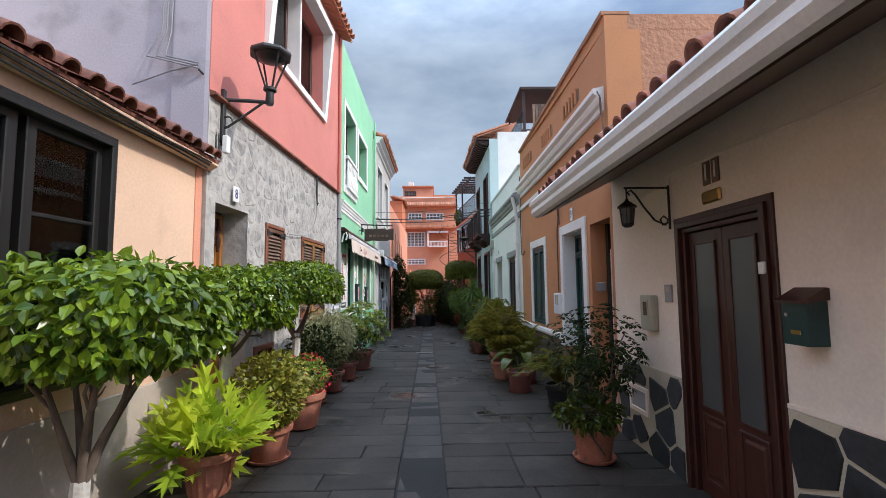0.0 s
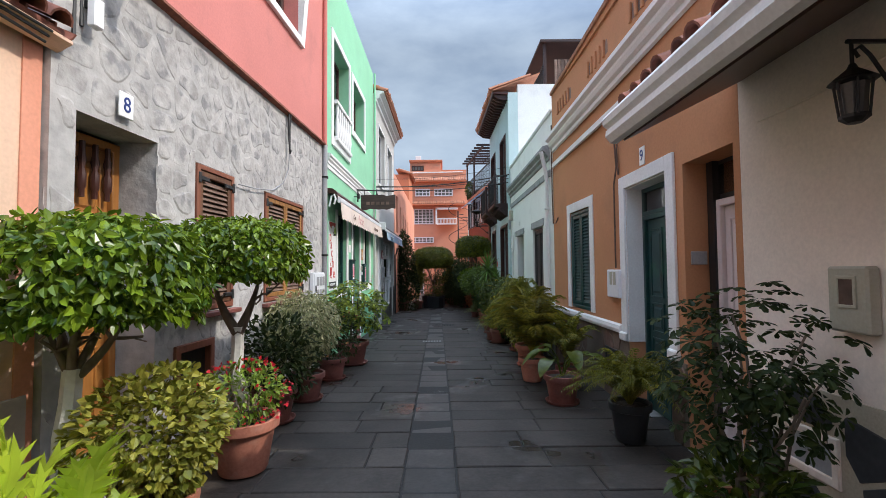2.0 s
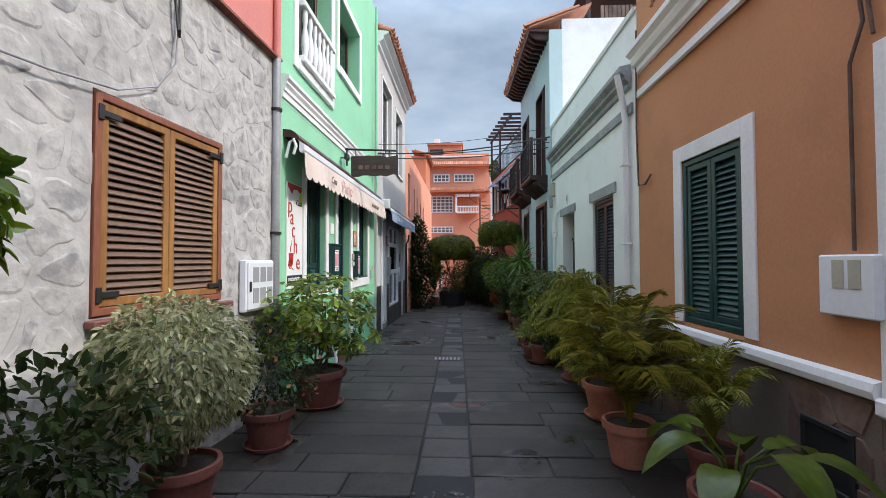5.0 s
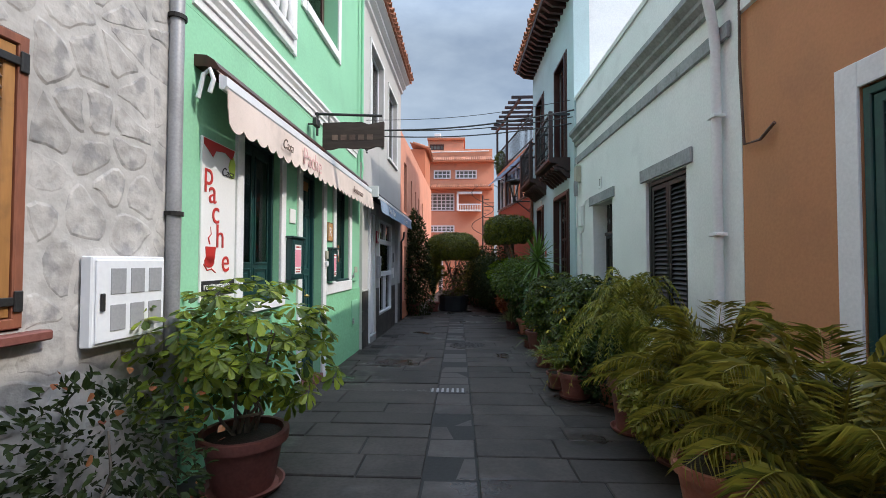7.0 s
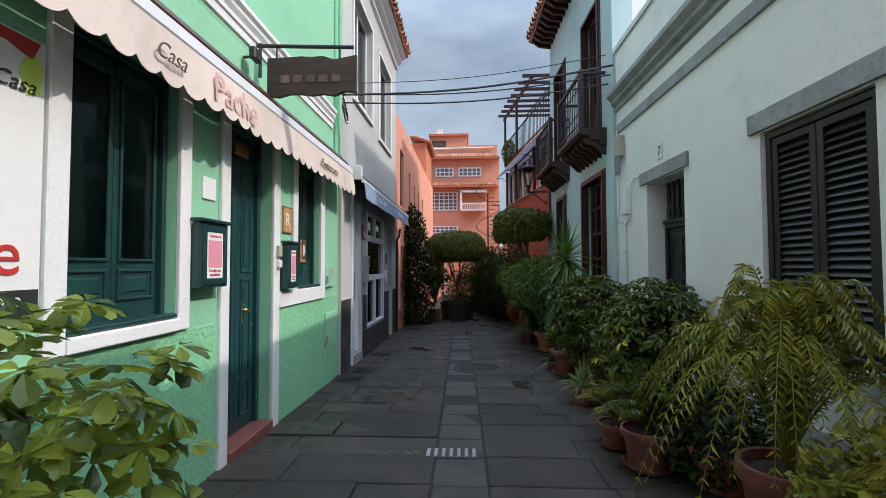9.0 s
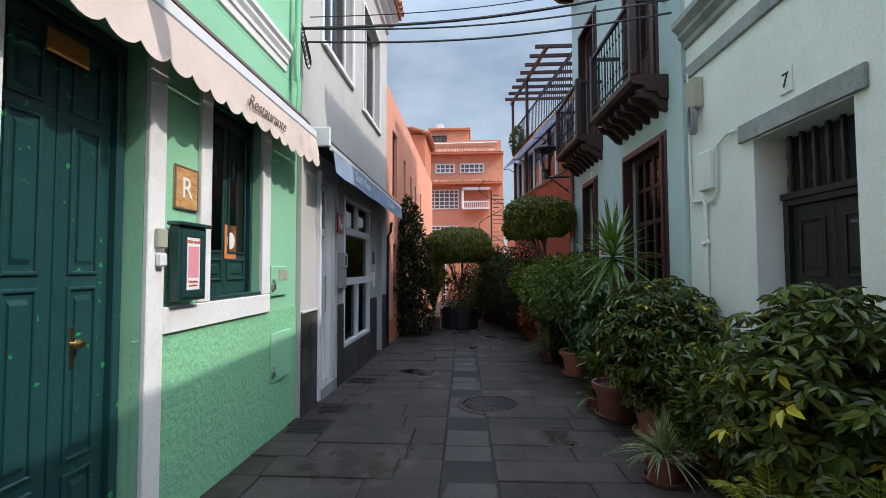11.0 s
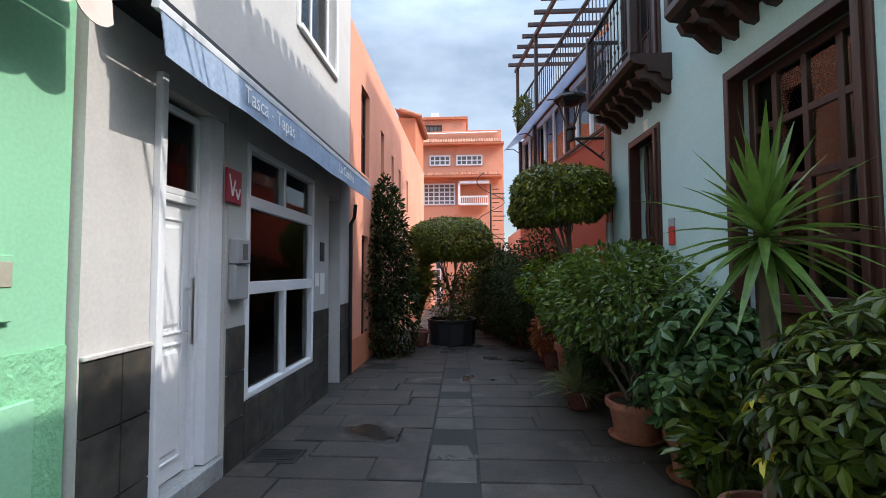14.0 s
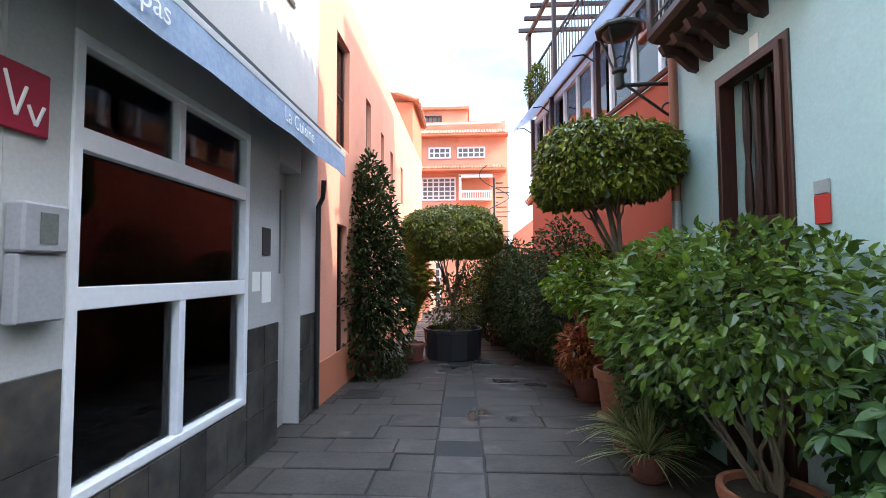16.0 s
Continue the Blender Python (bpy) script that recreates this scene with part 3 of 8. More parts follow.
def panelled(house, side, y0, y1, z0, z1, d, leaves, rows, material, jamb=None, handle=None, name="door", label="", glass=None, w=0.06, edge=0.075):
    """A door: jamb, leaves, and raised panels (rows: heights as shares from the ground up; glass rows by index)."""
    door = part(name, picture_frame(Build(), y0, y1, z0, z1, w, d - 0.1, d + 0.02, sill=False), jamb or material, house, label, side=side)
    step = (y1 - y0 - 2 * w) / leaves
    for i in range(leaves):
        a, c = y0 + w + step * i + 0.003, y0 + w + step * (i + 1) - 0.003
        leaf = part("leaf", Build().box((d - 0.06, a, z0 + 0.01), (d - 0.02, c, z1 - w - 0.004), 0.004), material, door, side=side)
        z = z0 + 0.1
        top = z1 - w - 0.08
        total = sum(rows)
        for j, r in enumerate(rows):
            h = (top - z0 - 0.1) * r / total
            e, g = z + 0.03, z + h - 0.03
            if glass and j in glass[1]:
                part("pane", Build().box((d - 0.021, a + edge + 0.015, e), (d - 0.014, c - edge - 0.015, g)), glass[0], door, side=side)
                part("bead", picture_frame(Build(), a + edge, c - edge, e - 0.015, g + 0.015, 0.018, d - 0.022, d - 0.004, ch=0.003), material, door, side=side)
            else:
                part("moulding", picture_frame(Build(), a + edge, c - edge, e, g, 0.02, d - 0.022, d - 0.006, ch=0.005), material, door, side=side)
                b = Build().plate([(a + edge + 0.045, e + 0.045), (c - edge - 0.045, e + 0.045), (c - edge - 0.045, g - 0.045), (a + edge + 0.045, g - 0.045)], d - 0.022, d - 0.008, 0.03)
                part("panel", b, material, door, side=side)
            z += h
    if handle:
        hy, hz, hm = handle
        b = Build().box((d - 0.021, hy - 0.022, hz - 0.11), (d - 0.012, hy + 0.022, hz + 0.11), 0.004)
        b.tube([(d - 0.015, hy, hz + 0.02), (d + 0.04, hy, hz + 0.02)], 0.012, n=8)
        b.tube([(d + 0.025, hy, hz + 0.02), (d + 0.035, hy, hz + 0.02), (d + 0.055, hy, hz + 0.02)], 0.028, 0.016, n=10)
        part("handle", b, hm, door, "worn metal handle", side=side, smooth=True)
    return door


def cut(poly, p, n):
    """Keeps the part of a convex polygon with (q - p).n <= 0."""
    out = []
    for a, c in zip(poly, poly[1:] + poly[:1]):
        da = (a[0] - p[0]) * n[0] + (a[1] - p[1]) * n[1]
        dc = (c[0] - p[0]) * n[0] + (c[1] - p[1]) * n[1]
        if da <= 0:
            out.append(a)
        if da * dc < 0:
            k = da / (da - dc)
            out.append((a[0] + (c[0] - a[0]) * k, a[1] + (c[1] - a[1]) * k))
    return out


def rubble(y0, y1, z0, z1, size, holes, joint, seed):
    """Irregular stones: the cells of jittered seeds, cut at the holes and drawn in by a joint."""
    rnd = random.Random(seed)
    pts = []
    ny, nz = max(1, round((y1 - y0) / size)), max(1, round((z1 - z0) / (size * 0.8)))
    for i in range(-1, ny + 1):
        for j in range(-1, nz + 1):
            pts.append((y0 + (i + 0.5 + rnd.uniform(-0.42, 0.42) + 0.25 * (j % 2)) * (y1 - y0) / ny, z0 + (j + 0.5 + rnd.uniform(-0.4, 0.4)) * (z1 - z0) / nz))
    cells = []
    for p in pts:
        if not (y0 < p[0] < y1 and z0 < p[1] < z1) or any(h[0] < p[0] < h[1] and h[2] < p[1] < h[3] for h in holes):
            continue
        poly = [(y0, z0), (y1, z0), (y1, z1), (y0, z1)]
        for q in pts:
            r = math.hypot(q[0] - p[0], q[1] - p[1])
            if 0 < r < size * 3.2:
                n = ((q[0] - p[0]) / r, (q[1] - p[1]) / r)
                poly = cut(poly, (p[0] + n[0] * (r / 2 - joint), p[1] + n[1] * (r / 2 - joint)), n)
                if len(poly) < 3:
                    break
        for a, c, e, g in holes:
            if len(poly) < 3:
                break
            gaps = [(a - p[0], (a, 0), (1, 0)), (p[0] - c, (c, 0), (-1, 0)), (e - p[1], (0, e), (0, 1)), (p[1] - g, (0, g), (0, -1))]
            if max(q[0] for q in poly) > a and min(q[0] for q in poly) < c and max(q[1] for q in poly) > e and min(q[1] for q in poly) < g:
                gap, at, n = max(gaps)
                poly = cut(poly, at, n)
        if len(poly) >= 3:
            cells.append(poly)
    return cells


def stones(parent, side, cells, material, name, thick, seed, inset=0.025):
    rnd = random.Random(seed)
    for poly in cells:
        rough_ = []
        for p, q in zip(poly, poly[1:] + poly[:1]):
            L = math.hypot(q[0] - p[0], q[1] - p[1])
            k = max(1, round(L / 0.14))
            for i in range(k):
                s, j = i / k, 0.022 if i else 0.014
                rough_.append((p[0] + (q[0] - p[0]) * s + rnd.uniform(-j, j), p[1] + (q[1] - p[1]) * s + rnd.uniform(-j, j)))
        # rounded corners
        soft_ = []
        for p, q in zip(rough_, rough_[1:] + rough_[:1]):
            soft_ += [(p[0] * 0.75 + q[0] * 0.25, p[1] * 0.75 + q[1] * 0.25), (p[0] * 0.25 + q[0] * 0.75, p[1] * 0.25 + q[1] * 0.75)]
        poly = soft_
        t = thick * rnd.uniform(0.35, 1.5)
        part(name, Build().plate(poly, -0.004, t, inset), material, parent, side=side)


TILE_MESH = {}


def tile_mesh(length, r, material):
    key = (length, r, material.name)
    if key not in TILE_MESH:
        b, n = Build(), 7
        for y0, rr in ((0.0, r), (length, r * 0.86)):
            for q in (rr, rr - 0.014):
                for j in range(n):
                    a = math.pi * j / (n - 1)
                    b.v.append((y0, q * math.cos(a), q * math.sin(a)))
        for j in range(n - 1):
            b.f += [(j, j + 1, 2 * n + j + 1, 2 * n + j), (n + j, 3 * n + j, 3 * n + j + 1, n + j + 1), (j, n + j, n + j + 1, j + 1), (2 * n + j, 2 * n + j + 1, 3 * n + j + 1, 3 * n + j)]
        b.f += [(0, 2 * n, 3 * n, n), (n - 1, 2 * n - 1, 4 * n - 1, 3 * n - 1)]
        me = mesh_of("roof_tile", b, smooth=True)
        me.materials.append(material)
        TILE_MESH[key] = me
    return TILE_MESH[key]


def tiled_eave(parent, side, y0, y1, d_out, z_edge, rows, slope, material, pitch=0.2, length=0.4, seed=3):
    """Courses of barrel tiles that climb back from the eave; every tile is a piece. side.out gives the way."""
    rnd = random.Random(seed)
    me, r = tile_mesh(length, pitch * 0.42, material), pitch * 0.42
    n = round((y1 - y0) / pitch)
    for k in range(rows):
        d = d_out - k * (length - 0.08) * math.cos(slope)
        z = z_edge + k * (length - 0.08) * math.sin(slope)
        for i in range(n):
            y = y0 + (i + 0.5) * (y1 - y0) / n
            ob = part("roof_tile", me, material, parent, at=(side.x(y) + side.out * (d + rnd.uniform(-0.02, 0.02)), y + rnd.uniform(-0.008, 0.008), z + rnd.uniform(-0.006, 0.006)))
            ob.rotation_euler = Euler((rnd.uniform(-0.05, 0.05), -slope + rnd.uniform(-0.03, 0.03), (math.pi if side.out > 0 else 0) + rnd.uniform(-0.03, 0.03)))
            if k == 0:
                y += 0.5 * (y1 - y0) / n
                ob = part("roof_tile", me, material, parent, at=(side.x(y) + side.out * (d - 0.05), y, z + 0.012))
                ob.rotation_euler = Euler((math.pi, -slope, math.pi if side.out > 0 else 0))
    b = Build()
    b.run([(d_out - 0.06, z_edge - 0.035), (d_out - 0.06, z_edge - 0.005), (d_out - rows * length * math.cos(slope), z_edge + rows * length * math.sin(slope) - 0.03), (d_out - rows * length * math.cos(slope), z_edge + rows * length * math.sin(slope) - 0.06)], y0, y1)
    part("tile_bed", b, material, parent, side=side)


def words(parent, text, size, material, m, name="lettering", bend=0.0, extrude=0.002):
    """Raised lettering, turned into a mesh, centred at the pose m."""
    cu = bpy.data.curves.new(name, "FONT")
    cu.body, cu.size, cu.align_x, cu.align_y, cu.extrude, cu.shear = text, size, "CENTER", "CENTER", extrude, bend
    tmp = bpy.data.objects.new(name, cu)
    me = bpy.data.meshes.new_from_object(tmp)
    bpy.data.objects.remove(tmp)
    me.materials.clear()
    me.materials.append(material)
    ob = new(name, me)
    home = WORLD_AT.get(parent.name, Vector((0, 0, 0)))
    ob.parent = parent
    ob.matrix_basis = Matrix.Translation(-home) @ m
    WORLD_AT[ob.name] = Vector((0, 0, 0))
    return ob


def cables(house, side, paths, r, material, label=""):
    """Loose cables, each one a part."""
    for pts in paths:
        part("cable", Build().tube([side.at(p) for p in pts] if side else pts, r, n=6), material, house, label, smooth=True)


def on_wall(side, y, z, d):
    """The pose of a plate or lettering lying on a facade and facing the lane."""
    return Matrix.Translation(side.at((d, y, z))) @ (pose(0, 0, 0, 90, 0, 90) if side.out > 0 else pose(0, 0, 0, 90, 0, -90))

# ---- ground ----
g = Build()
gy = [-400, -60, 60, 400]
g.add([(x, y, street(y) - 0.06) for y in gy for x in (-400, 400)], [(0, 1, 3, 2), (2, 3, 5, 4), (4, 5, 7, 6)])
slab("ground", g, M_GROUND, "dark asphalt ground that slopes gently away", "ground")
g = Build()
g.add([(x, y, street(y) - 0.014) for y in (-9, 46) for x in (-2.6, 2.5)] + [(x, y, street(y) - 0.2) for y in (-9, 46) for x in (-2.6, 2.5)],
      [(0, 1, 3, 2), (4, 6, 7, 5), (0, 4, 5, 1), (2, 3, 7, 6), (0, 2, 6, 4), (1, 5, 7, 3)])
pavement = slab("pavement", g, M_PAVEJOINT, "lane paved with worn dark grey stone slabs and a central gutter", "pavement")


def stepped(a, b):
    """A cornice outline that steps out going up, from a list of (d, z)."""
    return [(0.0, a[0][1]), *a, (0.0, a[-1][1])]


# ---- peach house with black window ----
h = thing("house", "low peach house with black sash window and clay tile eave", "house", (-2.6, -2, 0))
part("wall", facade(-9, 4.85, -0.4, 2.95, [(2.08, 3.5, 0.95, 2.7), (-3.5, -2.1, 0.95, 2.7)]), M_PEACH, h, side=LEFT)
shell(h, LEFT, -9, 4.85, -0.4, 3.1, M_PEACH)
part("plinth", Build().box((-0.002, -9, -0.4), (0.02, 4.8, 0.75), 0.006), M_PINKGREY, h, "pinkish grey cement plinth", side=LEFT)
part("corner_strip", Build().box((0.0, 4.72, 0.0), (0.012, 4.849, 2.98), 0.003), M_ORANGE, h, side=LEFT)
for a in (2.08, -3.5):
    b = Build()
    for w_, d_ in ((0.10, 0.03), (0.06, 0.05)):
        picture_frame(b, a - 0.04 + 0.1 - w_, a + 1.46 - 0.1 + w_, 0.91 + 0.1 - w_, 2.74 - 0.1 + w_, 0.045, -0.05, d_)
    w = part("window_frame", b, M_BLACKWOOD, h, "black painted wooden window frame", side=LEFT)
    for c in (a + 0.02, a + 0.74):
        b = picture_frame(Build(), c, c + 0.66, 0.98, 2.67, 0.075, -0.09, -0.03)
        for z in (1.5, 2.05):
            b.box((-0.075, c + 0.07, z - 0.014), (-0.04, c + 0.59, z + 0.014), 0.004)
        part("sash", b, M_BLACKWOOD, w, side=LEFT)
        for e, q in ((1.02, 1.49), (1.51, 2.04), (2.06, 2.62)):
            part("pane", Build().box((-0.06, c + 0.06, e), (-0.055, c + 0.6, q)), M_GLASS, w, side=LEFT)
    part("curtain", Build().box((-0.25, a, 0.96), (-0.24, a + 1.42, 1.55)), M_PALEGLASS, w, "pale curtain behind glass", side=LEFT)
tiled_eave(h, LEFT, -3.0, 4.84, 0.21, 2.95, 4, radians(24), M_ROOFTILE, pitch=0.19)
part("eave_moulding", Build().run([(0, 2.84), (0.03, 2.85), (0.06, 2.87), (0.1, 2.89), (0.1, 2.91), (0, 2.97)], -9, 4.9), M_PEACH, h, side=LEFT)
cables(h, LEFT, [[(0.15 - 0.02 * k, y, 2.885 - 0.022 * k + 0.012 * math.sin(y * 3 + k)) for y in np.arange(-3, 4.85, 0.25)] for k in range(3)], 0.009, M_CABLE, "black cable under the eave")

# ---- stone and pink house ----
h = thing("house", "two-storey house, grey rubble stone below and pink plaster above", "house", (-2.4, 7.5, -0.2))
Y0, Y1 = 4.86, 10.24
SW = [(5.05, 5.84, -0.5, 2.53), (6.36, 7.06, 1.07, 2.5), (7.82, 9.17, 1.05, 2.47), (6.1, 6.66, 0.1, 0.78)]
wall = part("wall", facade(Y0, Y1, -0.5, 3.72, SW, 0.35), M_MORTAR, h, "grey rubble stone wall", side=LEFT)
PW = [(6.35, 8.95, 5.06, 6.75)]
part("upper_wall", facade(Y0, Y1, 3.723, 7.4, PW, 0.33), M_PINK, h, "salmon pink plaster", side=LEFT)
shell(h, LEFT, Y0, Y1, -0.5, 7.4, M_LILAC)
part("coping", Build().run([(0, 3.68), (0.07, 3.70), (0.07, 3.725), (0, 3.75)], Y0, Y1), M_ROOFTILE, h, "thin brown tile coping", side=LEFT)
# window of the upper floor, in a leaning white surround
b = Build()
for (ya, yb) in ((6.2, 6.35), (8.95, 9.1)):
    b.add([(0, ya, 4.95), (0, yb, 4.95), (0, yb, 6.9), (0, ya, 6.9), (0.05, ya, 4.95), (0.05, yb, 4.95), (0.2, yb, 6.9), (0.2, ya, 6.9)],
          [(0, 1, 5, 4), (1, 2, 6, 5), (2, 3, 7, 6), (3, 0, 4, 7), (4, 5, 6, 7), (0, 3, 2, 1)])
b.box((0, 6.35, 4.95), (0.055, 8.95, 5.06), 0.004)
b.box((0, 6.35, 6.76), (0.2, 8.95, 6.9), 0.004)
part("surround", b, M_WHITE, h, "white window surround", side=LEFT)
glazed(h, LEFT, 6.36, 7.62, 5.07, 6.74, -0.22, 2, 1, M_BROWNWOOD, M_GLASS, w=0.07, bar=0.06, room=M_DARKROOM)
glazed(h, LEFT, 7.68, 8.94, 5.07, 6.74, -0.22, 2, 1, M_BROWNWOOD, M_GLASS, w=0.07, bar=0.06, room=M_DARKROOM)
part("mullion", Build().box((-0.26, 7.62, 5.07), (0.0, 7.68, 6.74), 0.004), M_WHITE, h, side=LEFT)
tiled_eave(h, LEFT, Y0, Y1 + 0.04, 0.32, 7.42, 3, radians(20), M_LITTILE, pitch=0.2)
# door 8
panelled(h, LEFT, 5.08, 5.82, -0.14, 2.5, -0.32, 1, (0.9, 0.9, 0.45), M_OCHREWOOD, name="door", label="varnished ochre wooden door with turned grille", w=0.07)
b = Build()
for k in range(5):
    y = 5.2 + 0.12 * k
    b.lathe([(0.02, 2.02), (0.02, 2.08), (0.03, 2.1), (0.03, 2.2), (0.018, 2.24), (0.03, 2.3), (0.02, 2.36), (0.02, 2.44)], (-0.29, y, 0), 8)
part("grille", b, M_BROWNWOOD, h, "turned wooden bars over the door", side=LEFT, smooth=True)
part("doorstep", Build().box((-0.4, 5.06, -0.3), (0.04, 5.83, -0.13), 0.01), M_GREYTRIM, h, side=LEFT)
# shutters, sills, vent
louvred(h, LEFT, 6.37, 7.05, 1.08, 2.49, 0.02, 1, M_REDFRAME, label="brown slatted wooden shutter", stiles=M_DARKSTILE, slats=M_SHUTTERWOOD, hinges=True)
louvred(h, LEFT, 7.83, 9.16, 1.06, 2.46, 0.02, 2, M_REDFRAME, label="weathered brown slatted shutters in ochre frames", stiles=M_OCHRESTILE, slats=M_SHUTTERWOOD, hinges=True)
for a, c, z in ((6.3, 7.12, 1.06), (7.78, 9.26, 1.04)):
    part("sill", Build().box((0, a, z - 0.05), (0.08, c, z), 0.008), M_DARKTERRA, h, "red brick sill", side=LEFT)
v = part("vent_frame", picture_frame(Build(), 6.08, 6.68, 0.08, 0.8, 0.07, -0.04, 0.03), M_REDFRAME, h, "low brown wooden vent frame", side=LEFT)
part("vent_panel", Build().box((-0.05, 6.14, 0.14), (-0.03, 6.62, 0.74)), M_BLACKWOOD, v, side=LEFT)
# number tile and cables
p = thing("number_plate", "white glazed number tile with dark blue 8", "sign", LEFT.at((0.05, 5.43, 2.68)))
part("tile", Build().box((0.03, 5.36, 2.60), (0.046, 5.5, 2.79), 0.006), M_PAPER, p, side=LEFT)
words(p, "8", 0.16, M_BLUEPRINT, on_wall(LEFT, 5.43, 2.695, 0.048))
cables(h, LEFT, [[(0.05, 8.55, 3.72), (0.05, 8.52, 3.5), (0.05, 8.52, 3.2), (0.06, 8.5, 3.12)], [(0.05, 8.49, 3.72), (0.05, 8.47, 3.4), (0.06, 8.5, 3.12), (0.09, 8.46, 3.16)]], 0.012, M_CABLE, "short black cable end")
cables(h, LEFT, [[(0.05, 8.5, 3.12), (0.05, 8.48, 2.9), (0.05, 8.3, 2.66), (0.05, 7.95, 2.5), (0.05, 7.5, 2.44), (0.04, 7.1, 2.42)]], 0.007, M_GREYCABLE, "hanging grey cable")
cables(h, FLAT, [[(-2.82 - 0.05 * k, 4.84, 6.5), (-2.82 - 0.05 * k, 4.82, 4.4), (-2.86 - 0.1 * k, 4.8, 4.1), (-2.5, 4.8, 4.02 - 0.03 * k)] for k in range(3)] + [[(-2.5, 4.8, 4.0), (-2.8, 4.8, 3.93), (-3.2, 4.8, 3.78)]], 0.009, M_GREYCABLE, "grey cable down the side wall")
cables(h, FLAT, [[(-2.5, 4.8, 3.95), (-2.41, 4.95, 3.85), (-2.4, 5.02 + 0.05 * k, 3.4), (-2.38, 5.0 + 0.06 * k, 3.0 + 0.1 * k)] for k in range(3)], 0.013, M_CABLE, "black cable at the corner")
part("side_render", Build().box((0.0, 4.846, 3.0), (-0.36, 4.858, 7.4)), M_LILAC, h, "lilac rendered corner", side=LEFT)
part("cable_box", Build().box((0.05, 5.05, 3.1), (0.11, 5.13, 3.3), 0.008), M_PAPER, h, "small white junction box", side=LEFT)

# electricity cabinet with six windows
c = thing("meter_cabinet", "white metal meter cabinet with six small windows on stone wall", "cabinet", LEFT.at((0.05, 9.835, 0.93)))
part("body", Build().box((0.012, 9.465, 0.9), (0.08, 10.025, 1.41), 0.008), M_WHITEGLOSS, c, side=LEFT)
dr = part("door", Build().box((0.08, 9.485, 0.92), (0.094, 10.005, 1.39), 0.006), M_WHITEGLOSS, c, side=LEFT)
for i in range(3):
    for j in range(2):
        part("pane", Build().box((0.094, 9.575 + 0.145 * i, 0.98 + 0.21 * j), (0.099, 9.685 + 0.145 * i, 1.13 + 0.21 * j), 0.004), M_GREYPLASTIC, dr, side=LEFT)
part("latch", Build().box((0.094, 9.505, 1.1), (0.11, 9.530, 1.2), 0.004), M_IRON, dr, side=LEFT)
# rain pipe
p = thing("drainpipe", "grey metal rain pipe with brackets beside the stone wall", "pipe", (-2.02, 10.22, -0.26))
part("pipe", Build().tube([(-2.10, 10.16, -0.24), (-2.10, 10.16, 3.7)], 0.048, n=14), M_ZINC, p, smooth=True)
part("pipe_upper", Build().tube([(-2.10, 10.16, 3.7), (-2.10, 10.16, 7.4)], 0.04, n=10), M_PINK, p, "pink painted upper pipe", smooth=True)
for z in (0.3, 1.7, 3.1):
    part("bracket", Build().tube([(-2.10, 10.16, z), (-2.10, 10.16, z + 0.03)], 0.064, n=14), M_RUST, p)

# ---- green restaurant ----
h = thing("house", "two-storey green house with restaurant front and white trim", "house", (-2.3, 13, -0.3))
Y0, Y1 = 10.262, 15.842
GH = [(11.15, 12.01, 0.98, 2.62), (12.66, 13.5, -0.6, 2.62), (14.15, 14.97, 1.06, 2.62)]
part("wall", facade(Y0, Y1, -0.6, 3.3, GH), M_GREEN, h, "bright green plaster", side=LEFT)
part("render_base", facade(13.66, Y1, -0.6, 0.885, [(12.57, 13.42, -0.6, 2.6)], 0.01), M_GREENROUGH, h, "rough green render", side=Side([(-40, -2.1), (45, -2.1)], 1))
part("render_base", Build().box((0, 10.3, -0.6), (0.012, 12.525, 0.88), 0.004), M_GREENROUGH, h, "rough green render", side=LEFT)
GU = [(10.82, 12.28, 4.0, 6.05), (12.72, 14.22, 4.75, 6.0)]
part("upper_wall", facade(Y0, Y1, 3.303, 7.5, GU), M_GREEN, h, side=LEFT)
shell(h, LEFT, Y0, Y1, -0.6, 7.5, M_GREEN)
for a, c, e, q in GU:
    surround(h, LEFT, a, c, e, q, 0.13, M_WHITE, 0.03)
    glazed(h, LEFT, a, c, e, q, -0.22, 2, 1, M_BROWNWOOD, M_GLASS, w=0.08, bar=0.08, room=M_DARKROOM)
rl = part("balustrade", Build().box((0.0, 10.85, 4.72), (0.1, 12.25, 4.8), 0.01).box((0.0, 10.85, 3.99), (0.1, 12.25, 4.07), 0.01), M_WHITE, h, "white balustrade", side=LEFT)
for k in range(7):
    part("baluster", Build().lathe([(0.03, 4.07), (0.035, 4.1), (0.055, 4.25), (0.05, 4.35), (0.025, 4.5), (0.04, 4.6), (0.03, 4.72)], (0.05, 10.98 + 0.19 * k, 0), 10), M_WHITE, rl, side=LEFT, smooth=True)
part("cornice", Build().run([(0, 3.34), (0.018, 3.35), (0.018, 3.42), (0.035, 3.43), (0.035, 3.47), (0.06, 3.51), (0.06, 3.54), (0.085, 3.57), (0.085, 3.61), (0, 3.63)], Y0 + 0.1, 15.5), M_WHITE, h, "white stepped cornice", side=LEFT)
